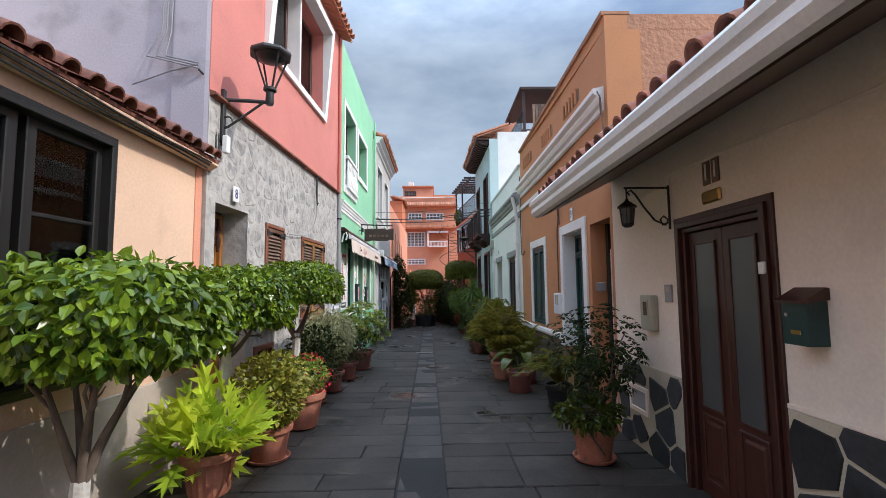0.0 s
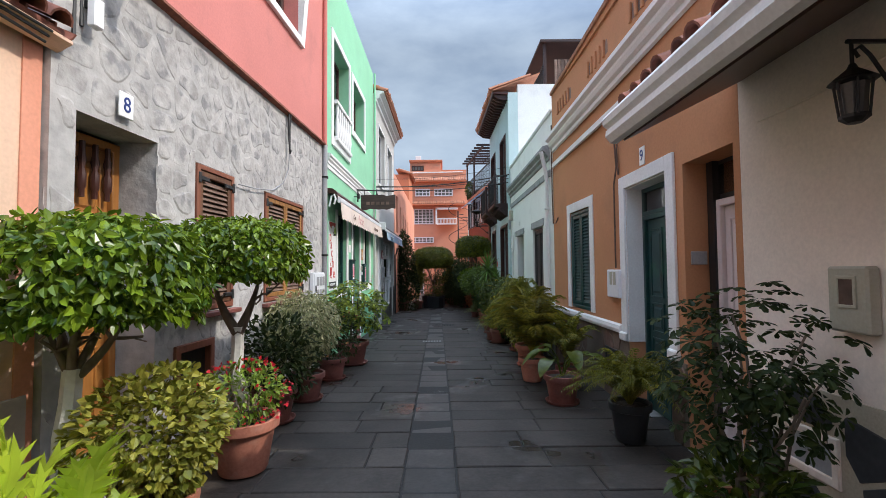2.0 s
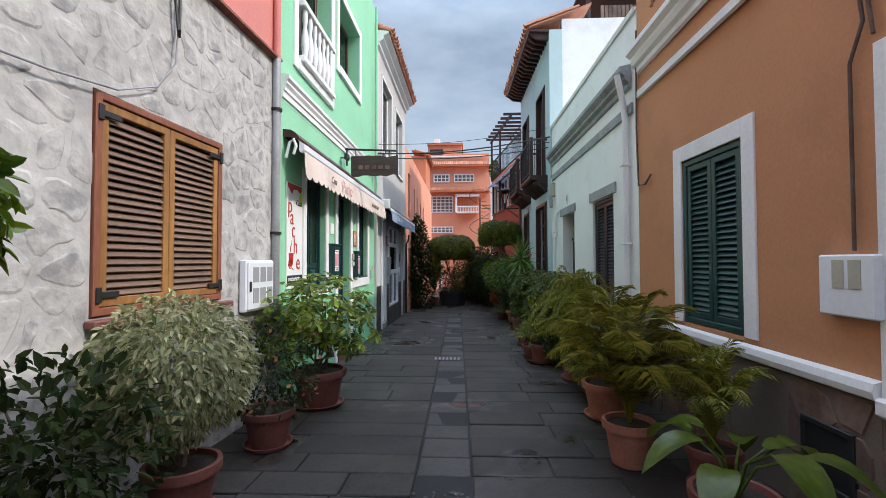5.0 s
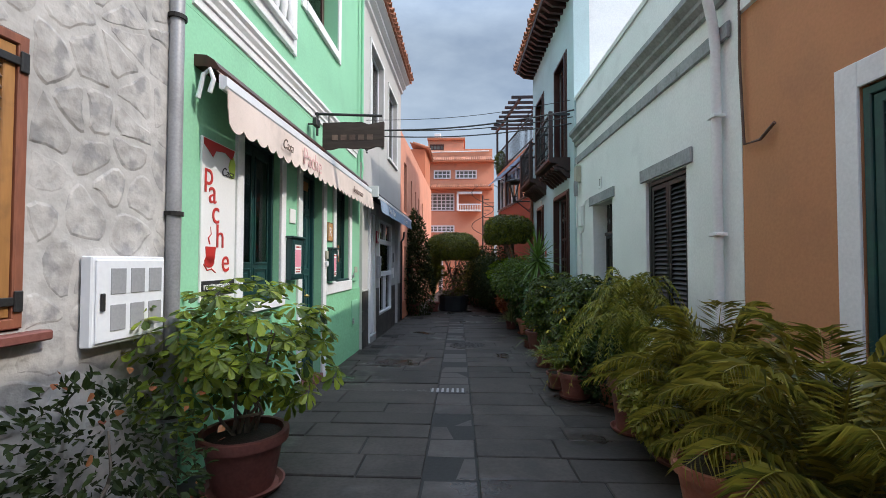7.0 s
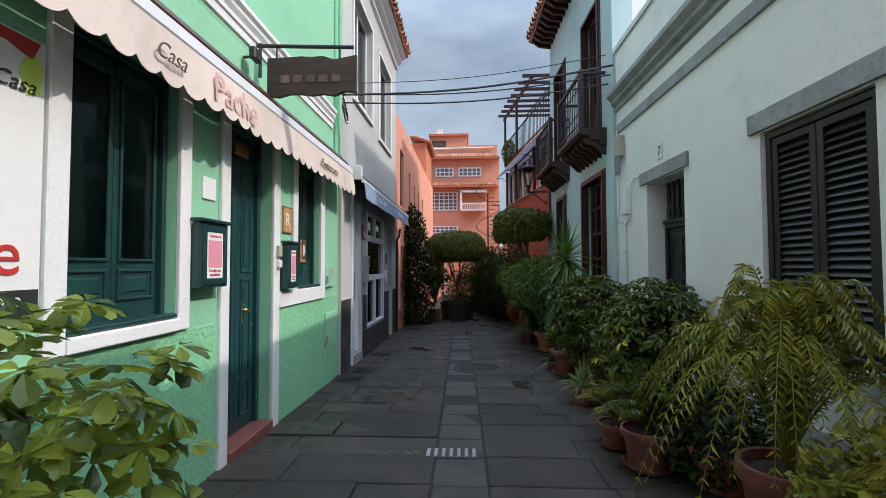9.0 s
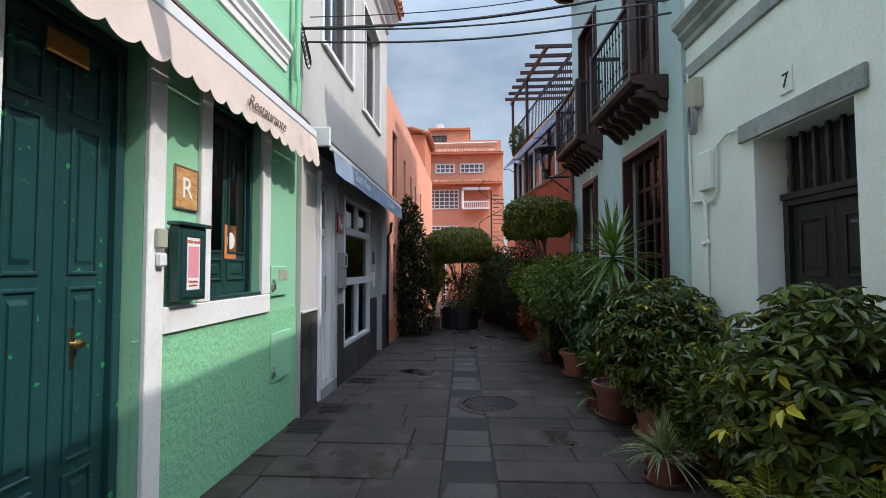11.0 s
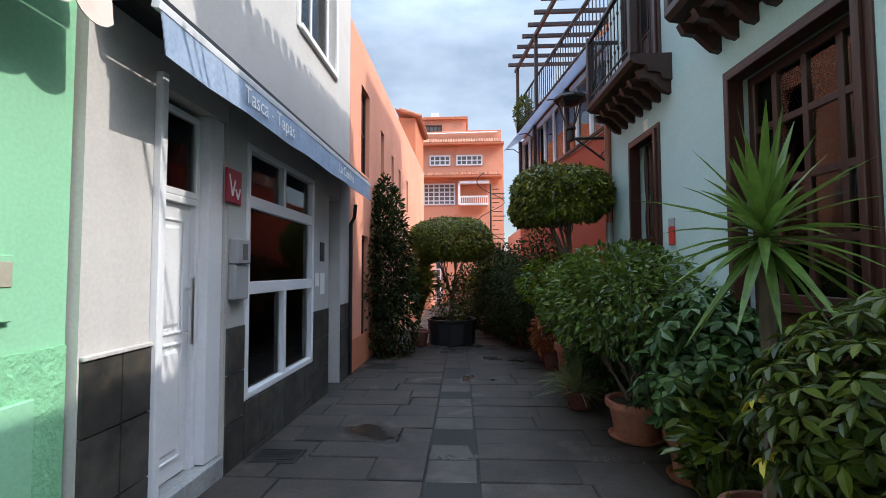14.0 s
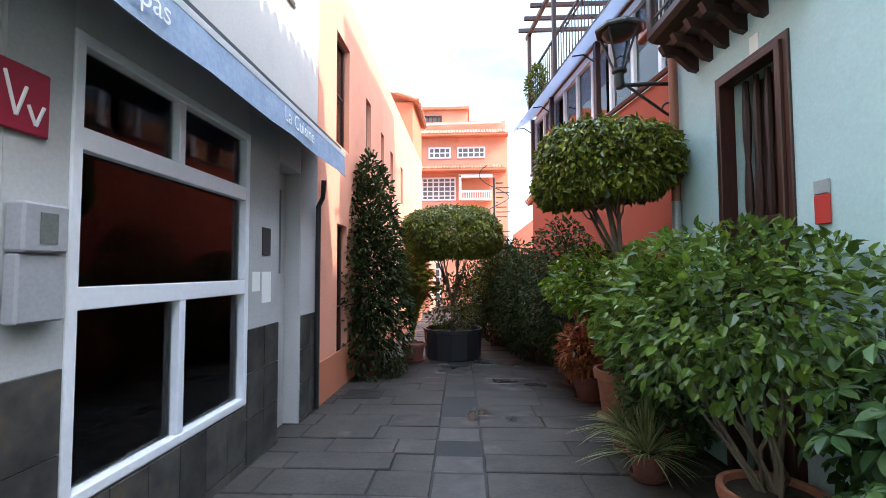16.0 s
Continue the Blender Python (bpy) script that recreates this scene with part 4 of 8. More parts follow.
# white trim of the ground floor
b = Build()
for a, c, e, q in ((11.03, 11.15, 0.89, 2.65), (12.01, 12.13, 0.89, 2.65), (12.53, 12.66, -0.45, 2.65), (13.5, 13.65, -0.45, 2.65), (14.02, 14.15, 1.06, 2.65), (14.97, 15.13, 1.06, 2.65)):
    part("trim", Build().box((0.0, a, e), (0.035, c, q), 0.006), M_WHITE, h, side=LEFT)
part("trim", Build().box((0.0, 11.15, 0.89), (0.05, 12.01, 0.975), 0.008), M_WHITE, h, side=LEFT)
part("trim", Build().box((0.0, 13.653, 0.89), (0.038, 15.13, 1.057), 0.006), M_WHITE, h, side=LEFT)
for a, c, e in ((11.16, 12.0, 0.99), (14.16, 14.96, 1.07)):
    panelled(h, LEFT, a, c, e, 2.6, -0.08, 2, (0.3, 1.35), M_DARKGREEN, name="window", label="dark green window with lower panels", glass=(M_GLASS, (1,)), w=0.04, edge=0.035)
    part("sill", Build().box((-0.1, a, e - 0.008), (0.03, c, e + 0.02), 0.006), M_DARKGREEN, h, side=LEFT)
    # Dark sheet behind the panes paints the unlit interior.
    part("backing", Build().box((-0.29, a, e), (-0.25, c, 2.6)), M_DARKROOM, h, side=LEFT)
panelled(h, LEFT, 12.68, 13.48, -0.2, 2.6, -0.12, 2, (0.35, 0.85, 0.75, 0.35), M_CHIPPED, name="door", label="dark green double door with chipped paint", handle=(13.19, 0.89, M_BRASS))
part("doorstep", Build().box((-0.2, 12.67, -0.5), (0.05, 13.49, -0.2), 0.01), M_DARKTERRA, h, "red tiled doorstep", side=LEFT)
part("plate", Build().box((-0.115, 12.98, 2.35), (-0.105, 13.22, 2.47)), M_OCHREWOOD, h, side=LEFT)
part("notice", Build().box((0.0, 12.3, 1.84), (0.014, 12.47, 2.01), 0.003), M_PAPER, h, "blank white plate", side=LEFT)
for a, c, e, q in ((15.17, 15.55, 1.03, 1.32), (15.19, 15.67, 0.2, 0.67)):
    d = part("hatch", Build().box((0.0, a, e), (0.03, c, q), 0.005), M_GREEN, h, "green metal hatch", side=LEFT)
    part("padlock", Build().box((0.03, a + 0.0, e + 0.06), (0.06, a + 0.05, e + 0.12), 0.006).tube([LEFT.at((0, 0, 0))] if 0 else [(0.045, a + 0.01, e + 0.12), (0.045, a + 0.012, e + 0.16), (0.045, a + 0.04, e + 0.16), (0.045, a + 0.042, e + 0.12)], 0.005, n=6), M_STEEL, d, side=LEFT)
    if e > 0.8:
        for y in (a + 0.16, a + 0.28):
            part("pane", Build().box((0.03, y, e + 0.15), (0.035, y + 0.09, e + 0.26), 0.003), M_BOX, d, side=LEFT)
part("gutter_pipe", Build().tube([(-2.02, 15.6, 3.3), (-2.02, 15.6, 7.4)], 0.03, n=8), M_GREEN, h, smooth=True)
b = Build()
for k in range(3):
    b.tube([(-2.04, 15.58 + 0.03 * k, 3.7), (-2.0, 15.58 + 0.03 * k, 3.2), (-2.03, 15.6 + 0.03 * k, 2.85)], 0.012, n=6)
part("cable", b, M_GREEN, h, "green painted cables", smooth=True)
# restaurant panel
p = thing("restaurant_panel", "tall white printed restaurant panel with red lettering", "sign", LEFT.at((0.02, 10.770, 1.05)))
part("board", Build().box((0.0, 10.5, 1.06), (0.018, 11.02, 2.37), 0.003), M_PAPER, p, side=LEFT)
part("red_band", Build().plate([(10.520, 2.36), (10.520, 2.31), (10.590, 2.27), (10.650, 2.23), (10.690, 2.29), (10.830, 2.31), (10.950, 2.27), (10.990, 2.36)], 0.019, 0.022), M_REDPAINT, p, "red painted splash", side=LEFT)
part("yellow_splash", Build().plate([(10.890, 2.2), (10.930, 2.1), (10.990, 2.12), (11.005, 2.24), (10.970, 2.30), (10.920, 2.27)], 0.019, 0.022), M_LIMEPRINT, p, "yellow green splash", side=LEFT)
part("cup", Build().plate([(10.560, 1.50), (10.575, 1.40), (10.610, 1.35), (10.660, 1.35), (10.695, 1.40), (10.710, 1.50)], 0.019, 0.022), M_REDPAINT, p, "red printed cup", side=LEFT)
part("cup_steam", Build().tube([(0.02, 10.620, 1.52), (0.02, 10.600, 1.57), (0.02, 10.640, 1.60), (0.02, 10.630, 1.66)], 0.008, 0.002, n=5), M_REDPAINT, p, side=LEFT)
part("saucer_line", Build().tube([(0.02, 10.540, 1.36), (0.02, 10.590, 1.31), (0.02, 10.650, 1.32), (0.02, 10.710, 1.29)], 0.006, n=5), M_REDPAINT, p, side=LEFT)
part("black_band", Build().box((0.019, 10.515, 1.10), (0.022, 11.010, 1.225)), M_BLACKPRINT, p, side=LEFT)
for ch, y, z in zip("pache", (10.590, 10.650, 10.700, 10.770, 10.860), (2.08, 1.94, 1.78, 1.58, 1.38)):
    words(p, ch, 0.28, M_REDPAINT, on_wall(LEFT, y, z, 0.022))
words(p, "restaurante", 0.085, M_PAPER, on_wall(LEFT, 10.730, 1.18, 0.026))
words(p, "Casa", 0.1, M_BLACKPRINT, on_wall(LEFT, 10.87, 2.14, 0.024), bend=0.3)
b = Build()
b.plate([(10.590 + 0.07 * math.cos(t) + 0.06, 1.30 + 0.05 * math.sin(t)) for t in np.arange(0, 6.2, 0.5)], 0.019, 0.022)
b.v = [(d_, y_ - 0.03, z_ + 0.08) for d_, y_, z_ in b.v]
part("cup_picture", b, M_REDPAINT, p, side=LEFT)
# hanging sign
s = thing("hanging_sign", "weathered dark wooden sign hanging from an iron bracket", "sign", (-1.6, 13.1, 2.9))
part("bracket", Build().tube([(-2.09, 13.1, 3.4), (-1.17, 13.1, 3.36)], 0.018, n=8).tube([(-2.06, 13.1, 3.1), (-2.06, 13.1, 3.42)], 0.016, n=8).tube([(-1.9, 13.1, 3.39), (-1.9, 13.1, 3.24)], 0.008, n=5).tube([(-1.3, 13.1, 3.36), (-1.3, 13.1, 3.24)], 0.008, n=5), M_IRON, s, smooth=True)
rnd = random.Random(5)
top = [(-1.98 + 0.105 * k, 3.26 + rnd.uniform(-0.02, 0.02)) for k in range(9)]
bot = [(-1.14 - 0.105 * k, 2.93 + rnd.uniform(-0.03, 0.02)) for k in range(9)]
b = Build()
ring = top + bot
b.add([(x, 13.075, z) for x, z in ring] + [(x, 13.125, z) for x, z in ring], [tuple(range(18)), tuple(reversed(range(18, 36)))] + [(i, (i + 1) % 18, 18 + (i + 1) % 18, 18 + i) for i in range(18)])
part("board", b, M_SIGNWOOD, s)
for k in range(5):
    part("carved_mark", Build().box((-1.85 + 0.12 * k, 13.07, 3.03), (-1.77 + 0.12 * k, 13.074, 3.10)), M_BROWNSTONE, s)


def scalloped(y0, y1, d_top, d_bot, z_top, z_bot, waves, amp, th=0.006):
    """A hanging cloth whose lower edge runs in scallops."""
    b, n = Build(), waves * 6
    for k in range(n + 1):
        y = y0 + (y1 - y0) * k / n
        zb = z_bot + amp * abs(math.sin(math.pi * k / 6)) ** 0.7 * -1 + amp
        sway = 0.012 * math.sin(y * 5.3)
        for dd in (0, -th):
            b.v += [(d_top + dd, y, z_top), ((d_top + d_bot) / 2 + dd + sway, y, (z_top + zb) / 2), (d_bot + dd + sway, y, zb)]
    for k in range(n):
        i, j = 6 * k, 6 * (k + 1)
        b.f += [(i, j, j + 1, i + 1), (i + 1, j + 1, j + 2, i + 2), (i + 3, i + 4, j + 4, j + 3), (i + 4, i + 5, j + 5, j + 4), (i + 2, j + 2, j + 5, i + 5)]
    return b


a = thing("awning", "rolled cream cloth awning with scalloped valance over restaurant front", "awning", LEFT.at((0.2, 13, 2.6)))
part("cassette", Build().run([(0.0, 2.88), (0.1, 2.87), (0.19, 2.84), (0.2, 2.86), (0.16, 2.92), (0.1, 2.96), (0.0, 2.97)], 10.4, 15.72), M_BROWNWOOD, a, "dark cassette", side=LEFT)
part("front_bar", Build().run([(0.2, 2.70), (0.24, 2.69), (0.26, 2.72), (0.26, 2.79), (0.2, 2.81)], 10.4, 15.74), M_WHITEGLOSS, a, "white front bar", side=LEFT)
part("cloth", Build().run([(0.1, 2.93), (0.21, 2.81), (0.215, 2.80), (0.11, 2.90)], 10.42, 15.7), M_AWNING, a, side=LEFT)
part("valance", scalloped(10.42, 15.72, 0.262, 0.29, 2.70, 2.38, 26, 0.05), M_AWNING, a, side=LEFT, smooth=True)
part("arm", Build().tube([(0.05, 10.38, 2.62), (0.09, 10.38, 2.8), (0.14, 10.38, 2.84), (0.17, 10.38, 2.76), (0.14, 10.38, 2.66)], 0.018, n=8), M_WHITEGLOSS, a, side=LEFT)
for txt, y, sz, mt, sh in (("Casa", 11.5, 0.14, M_BROWNSTONE, 0.4), ("Pache", 12.25, 0.27, M_PALEPRINT, 0.0), ("Restaurante", 14.48, 0.14, M_BROWNSTONE, 0.4)):
    words(a, txt, sz, mt, on_wall(LEFT, y, 2.54, 0.30) , bend=sh)
# menu boxes, fittings
for y, lbl in ((12.13, "dark green wall box with restaurant menu card"), (13.68, "narrow dark green wall box with menu card")):
    w_ = 0.36 if y < 13 else 0.29
    z_ = 0.0 if y < 13 else -0.08
    m = thing("menu_box", lbl, "menu box", LEFT.at((0.05, y + w_ / 2, 1.17)), "menu boxes")
    part("body", Build().box((0.036, y, 1.17 + z_), (0.105, y + w_, 1.65 + z_), 0.006), M_DARKGREEN, m, side=LEFT)
    part("cap", Build().box((0.036, y - 0.025, 1.65 + z_), (0.13, y + w_ + 0.025, 1.675 + z_), 0.006), M_DARKGREEN, m, side=LEFT)
    fr = part("door", picture_frame(Build(), y + 0.02, y + w_ - 0.02, 1.19 + z_, 1.63 + z_, 0.05, 0.105, 0.116), M_DARKGREEN, m, side=LEFT)
    part("card", Build().box((0.1055, y + 0.075, 1.24 + z_), (0.108, y + w_ - 0.075, 1.58 + z_)), M_PAPER, fr, side=LEFT)
    part("print", Build().box((0.1085, y + 0.09, 1.32 + z_), (0.11, y + w_ - 0.09, 1.52 + z_)), M_PINKPRINT, fr, side=LEFT)
    words(fr, "CASA PACHE", 0.026, M_REDPAINT, on_wall(LEFT, y + w_ / 2, 1.55 + z_, 0.109))
    words(fr, "Cerrado por\nvacaciones" if y < 13 else "Closed for\nvacations", 0.03 if y < 13 else 0.024, M_REDPAINT, on_wall(LEFT, y + w_ / 2, 1.28 + z_, 0.109))
p = thing("house_sign", "square wooden sign with pale letter R", "sign", LEFT.at((0.02, 13.66, 1.75)))
part("board", Build().box((0.0, 13.76, 1.69), (0.015, 14.01, 1.98), 0.003), M_SIGNPALE, p, side=LEFT)
part("border", picture_frame(Build(), 13.76, 14.01, 1.69, 1.98, 0.012, 0.012, 0.019, ch=0.002), M_BROWNSTONE, p, side=LEFT)
words(p, "R", 0.2, M_PAPER, on_wall(LEFT, 13.885, 1.83, 0.017))
p = thing("doorbell_box", "small cream bell box with white socket beneath", "doorbell", LEFT.at((0.04, 13.5, 1.4)))
part("box", Build().box((0.036, 13.55, 1.42), (0.07, 13.63, 1.54), 0.008), M_BOX, p, side=LEFT)
part("socket", Build().box((0.036, 13.56, 1.31), (0.075, 13.62, 1.39), 0.008), M_WHITEGLOSS, p, side=LEFT)
for y, z, r, mt in ((14.22, 1.62, 0.045, M_TEAL), (14.33, 1.63, 0.06, M_REDPAINT)):
    b = Build()
    b.plate([(y + r * math.cos(t), z + r * 1.2 * math.sin(t)) for t in np.arange(0, 6.2, 0.6)], -0.105, -0.095)
    slab("window_sticker", b, mt, "small round sticker on the restaurant window", "sticker", kind="object", side=LEFT)
p = thing("window_poster", "orange poster with round white dish on the window", "poster", LEFT.at((-0.1, 14.52, 1.35)))
part("sheet", Build().box((-0.1, 14.56, 1.38), (-0.094, 14.74, 1.66)), M_ORANGEPRINT, p, side=LEFT)
part("picture", Build().plate([(14.65 + 0.06 * math.cos(t), 1.53 + 0.07 * math.sin(t)) for t in np.arange(0, 6.2, 0.4)], -0.093, -0.091), M_PAPER, p, side=LEFT)
f = thing("floodlight", "small black floodlight above the awning", "lamp", LEFT.at((0.1, 12.9, 3.2)))
part("head", Build().box((0.08, 12.83, 3.16), (0.14, 12.97, 3.27), 0.01), M_IRON, f, side=LEFT)
part("bracket", Build().tube([(0.0, 12.9, 3.2), (0.09, 12.9, 3.2)], 0.012, n=6), M_IRON, f, side=LEFT)

# ---- grey-white restaurant ----
h = thing("house", "grey-white two-storey house with shop front and slate dado", "house", (-2.3, 18.4, -0.4))
Y0, Y1 = 15.862, 20.94
WH = [(16.42, 17.2, -0.7, 2.44), (17.52, 19.22, 0.13, 2.38), (19.85, 20.4, -0.7, 2.3)]
part("wall", facade(Y0, Y1, -0.7, 2.75, WH), M_GREYWALL, h, side=LEFT)
part("pier", Build().box((0, 17.22, -0.7), (0.006, 17.525, 2.6), 0.002), M_GREYPIER, h, "grey plaster pier", side=LEFT)
for a, c in ((19.23, 19.84), (20.41, 20.93)):
    part("pier", Build().box((0, a, -0.7), (0.006, c, 2.6), 0.002), M_GREYPIER, h, "grey plaster pier", side=LEFT)
WU = [(16.52, 17.95, 4.22, 6.1), (18.68, 20.1, 4.12, 6.0)]
part("upper_wall", facade(Y0, Y1, 2.753, 6.9, WU), M_GREYWALL, h, side=LEFT)
shell(h, LEFT, Y0, Y1, -0.7, 7.0, M_GREYWALL)
for a, c, e, q in WU:
    surround(h, LEFT, a, c, e, q, 0.07, M_WHITE, 0.03)
    glazed(h, LEFT, a, c, e, q, -0.1, 2, 1, M_WHITEGLOSS, M_GLASS, w=0.05, bar=0.05, room=M_PALEGLASS)
tiled_eave(h, LEFT, Y0, Y1, 0.4, 7.0, 3, radians(18), M_LITTILE, pitch=0.2)
part("eave_moulding", Build().run([(0, 6.6), (0.06, 6.64), (0.06, 6.72), (0.16, 6.78), (0.16, 6.86), (0.28, 6.92), (0.28, 6.97), (0, 7.0)], Y0, Y1), M_WHITE, h, side=LEFT)
# white door in a recess
panelled(h, LEFT, 16.44, 17.0, -0.2, 1.78, -0.11, 1, (1, 1), M_WHITEGLOSS, name="door", label="plain white glossy door with fanlight and steel bar", w=0.05)
part("side_panel", Build().box((-0.28, 17.0, -0.19), (-0.02, 17.19, 2.44), 0.004), M_WHITEGLOSS, h, side=LEFT)
glazed(h, LEFT, 16.44, 17.0, 1.78, 2.4, -0.09, 1, 1, M_WHITEGLOSS, M_GLASS, room=M_DARKROOM, name="fanlight")
part("bar_handle", Build().tube([(-0.06, 16.88, 0.72), (-0.06, 16.88, 1.2)], 0.014, n=8).tube([(-0.11, 16.88, 0.8), (-0.06, 16.88, 0.8)], 0.008, n=6).tube([(-0.11, 16.88, 1.12), (-0.06, 16.88, 1.12)], 0.008, n=6), M_STEEL, h, "long steel bar handle", side=LEFT, smooth=True)
part("doorstep", Build().box((-0.3, 16.42, -0.7), (0.02, 17.2, -0.2), 0.008), M_GREYTRIM, h, side=LEFT)
# shop window
win = part("shop_window", picture_frame(Build(), 17.52, 19.22, 0.13, 2.38, 0.06, -0.1, 0.02), M_WHITEGLOSS, h, "white framed shop window", side=LEFT)
b = Build().box((-0.08, 17.57, 1.81), (0.015, 19.17, 1.92), 0.004).box((-0.08, 17.57, 1.04), (0.017, 19.17, 1.15), 0.004)
b.box((-0.08, 18.34, 0.18), (0.013, 18.4, 1.04), 0.004).box((-0.08, 18.3, 1.92), (0.013, 18.36, 2.33), 0.004)
part("transom", b, M_WHITEGLOSS, win, side=LEFT)
for a, c, e, q in ((17.57, 18.34, 0.18, 1.04), (18.4, 19.17, 0.18, 1.04), (17.57, 19.17, 1.15, 1.81), (17.57, 18.3, 1.92, 2.33), (18.36, 19.17, 1.92, 2.33)):
    part("pane", Build().box((-0.045, a, e), (-0.04, c, q)), M_GLASS, win, side=LEFT)
part("shop_room", Build().box((-2.5, 17.3, -0.25), (-2.45, 20.6, 2.6)).box((-2.45, 17.3, -0.26), (-0.32, 20.6, -0.24)), M_GREYPIER, h, "dark shop interior", side=LEFT)
for y in (18.35, 19.05):
    ch = thing("chair", "teal plastic chair inside the shop window", "chair", LEFT.at((-0.6, y, -0.24)), "chairs in the shop")
    part("seat", Build().box((-0.78, y - 0.2, 0.2), (-0.38, y + 0.2, 0.235), 0.012), M_TEAL, ch, side=LEFT)
    part("backrest", Build().box((-0.79, y - 0.2, 0.48), (-0.76, y + 0.2, 0.62), 0.012), M_TEAL, ch, side=LEFT)
    for i in (-0.775, -0.40):
        for j in (y - 0.18, y + 0.18):
            part("leg", Build().tube([(i, j, -0.24), (i, j, 0.21 if i > -0.6 else 0.6)], 0.014, n=6), M_TEAL, ch, side=LEFT)
part("grey_door", Build().box((-0.2, 19.87, -0.5), (-0.16, 20.38, 2.28), 0.005), M_GREYPIER, h, "grey side door", side=LEFT)
part("door_glass", Build().box((-0.159, 19.98, 1.2), (-0.155, 20.26, 2.1)), M_FROST, h, side=LEFT)
# slate dado tiles
for a, c, top in ((15.87, 16.4, 0.79), (17.22, 17.51, 0.79), (17.52, 19.22, 0.12), (19.23, 19.83, 0.74), (20.42, 20.92, 0.74)):
    n = max(1, round((c - a) / 0.3))
    rows = max(1, round((top + 0.75) / 0.36))
    for i in range(n):
        for j in range(rows):
            y, z = a + (c - a) * i / n, -0.75 + (top + 0.75) * j / rows
            part("dado_tile", Build().plate([(y + 0.003, z + 0.003), (y + (c - a) / n - 0.003, z + 0.003), (y + (c - a) / n - 0.003, z + (top + 0.75) / rows - 0.003), (y + 0.003, z + (top + 0.75) / rows - 0.003)], 0.0, 0.02, 0.004), M_TILEDADO, h, side=LEFT)
part("dado_cap", Build().box((0.0, 15.87, 0.792), (0.03, 16.4, 0.82), 0.006), M_GREYWALL, h, side=LEFT)
part("door_jamb", Build().box((0.0, 16.36, -0.3), (0.05, 16.42, 2.5), 0.005), M_WHITEGLOSS, h, side=LEFT)
a = thing("awning", "blue-grey cloth awning, half rolled, over the shop front", "awning", LEFT.at((0.3, 18.5, 2.5)))
part("cassette", Build().run([(0.0, 2.72), (0.12, 2.74), (0.30, 2.70), (0.30, 2.74), (0.14, 2.86), (0.0, 2.88)], 15.9, 20.93), M_BLACKPOT, a, "dark cassette", side=LEFT)
part("end_cap", Build().box((0.0, 15.86, 2.66), (0.32, 15.9, 2.88), 0.01), M_WHITE, a, side=LEFT)
part("front_bar", Build().run([(0.30, 2.63), (0.345, 2.62), (0.35, 2.66), (0.31, 2.70)], 15.9, 20.95), M_WHITEGLOSS, a, side=LEFT)
part("valance", scalloped(15.92, 20.93, 0.34, 0.37, 2.63, 2.37, 2, 0.004), M_BLUECLOTH, a, side=LEFT, smooth=True)
for txt, y in (("Tasca - Tapas", 17.2), ("La Cuisine", 19.4)):
    words(a, txt, 0.17, M_PAPER, on_wall(LEFT, y, 2.5, 0.378), bend=0.0)
p = thing("wall_sign", "square crimson sign with two white V strokes", "sign", LEFT.at((0.02, 17.4, 1.7)))
part("board", Build().box((0.008, 17.16, 1.8), (0.03, 17.39, 2.08), 0.005), M_CRIMSON, p, side=LEFT)
for (ya, za), (yb, zb) in (((17.19, 2.03), (17.24, 1.86)), ((17.24, 1.86), (17.28, 1.99)), ((17.29, 1.92), (17.325, 1.84)), ((17.325, 1.84), (17.36, 1.93))):
    part("stroke", Build().tube([(0.031, ya, za), (0.031, yb, zb)], 0.008, n=6), M_PAPER, p, side=LEFT)
p = thing("meter_box", "grey plastic meter box on grey pier", "meter box", LEFT.at((0.02, 17.45, 0.95)))
part("body", Build().box((0.008, 17.23, 1.01), (0.075, 17.45, 1.3), 0.01), M_GREYPLASTIC, p, side=LEFT)
part("lid", Build().box((0.008, 17.23, 1.303), (0.095, 17.44, 1.51), 0.01), M_GREYPLASTIC, p, side=LEFT)
part("window", Build().box((0.095, 17.3, 1.34), (0.099, 17.38, 1.47)), M_DARKWINDOW, p, side=LEFT)
p = thing("wall_notices", "small notices stuck beside the shop window", "notice", LEFT.at((0.01, 19.6, 1.2)))
part("sheet", Build().box((0.007, 19.3, 1.05), (0.012, 19.44, 1.22)), M_PAPER, p, side=LEFT)
part("sheet", Build().box((0.007, 19.48, 0.94), (0.012, 19.66, 1.22)), M_PAPER, p, side=LEFT)
part("sheet", Build().box((0.007, 19.48, 1.37), (0.014, 19.64, 1.62)), M_BLACKPRINT, p, side=LEFT)
part("pipe", Build().tube([(0.05, 20.85, -0.4), (0.05, 20.85, 2.0), (0.12, 20.8, 2.1), (0.15, 20.75, 2.3)], 0.03, n=8), M_IRON, h, "black pipe", side=LEFT, smooth=True)

# ---- long orange house on the left ----
h = thing("house", "long orange two-storey house with brown windows", "house", (-2.2, 27, -0.6))
Y0, Y1 = 20.95, 33.2
OW = [(21.72, 22.4, 3.05, 4.68), (23.55, 23.95, 3.1, 4.4), (24.95, 25.3, 3.1, 4.2), (26.1, 26.5, 3.1, 4.1), (27.7, 28.1, 3.1, 4.1), (21.8, 22.3, -0.5, 1.9), (25.5, 26.4, -0.8, 1.9)]
part("wall", facade(Y0, Y1, -0.9, 5.5, OW), M_ORANGE, h, side=LEFT)
shell(h, LEFT, Y0, Y1, -0.9, 5.5, M_ORANGE)
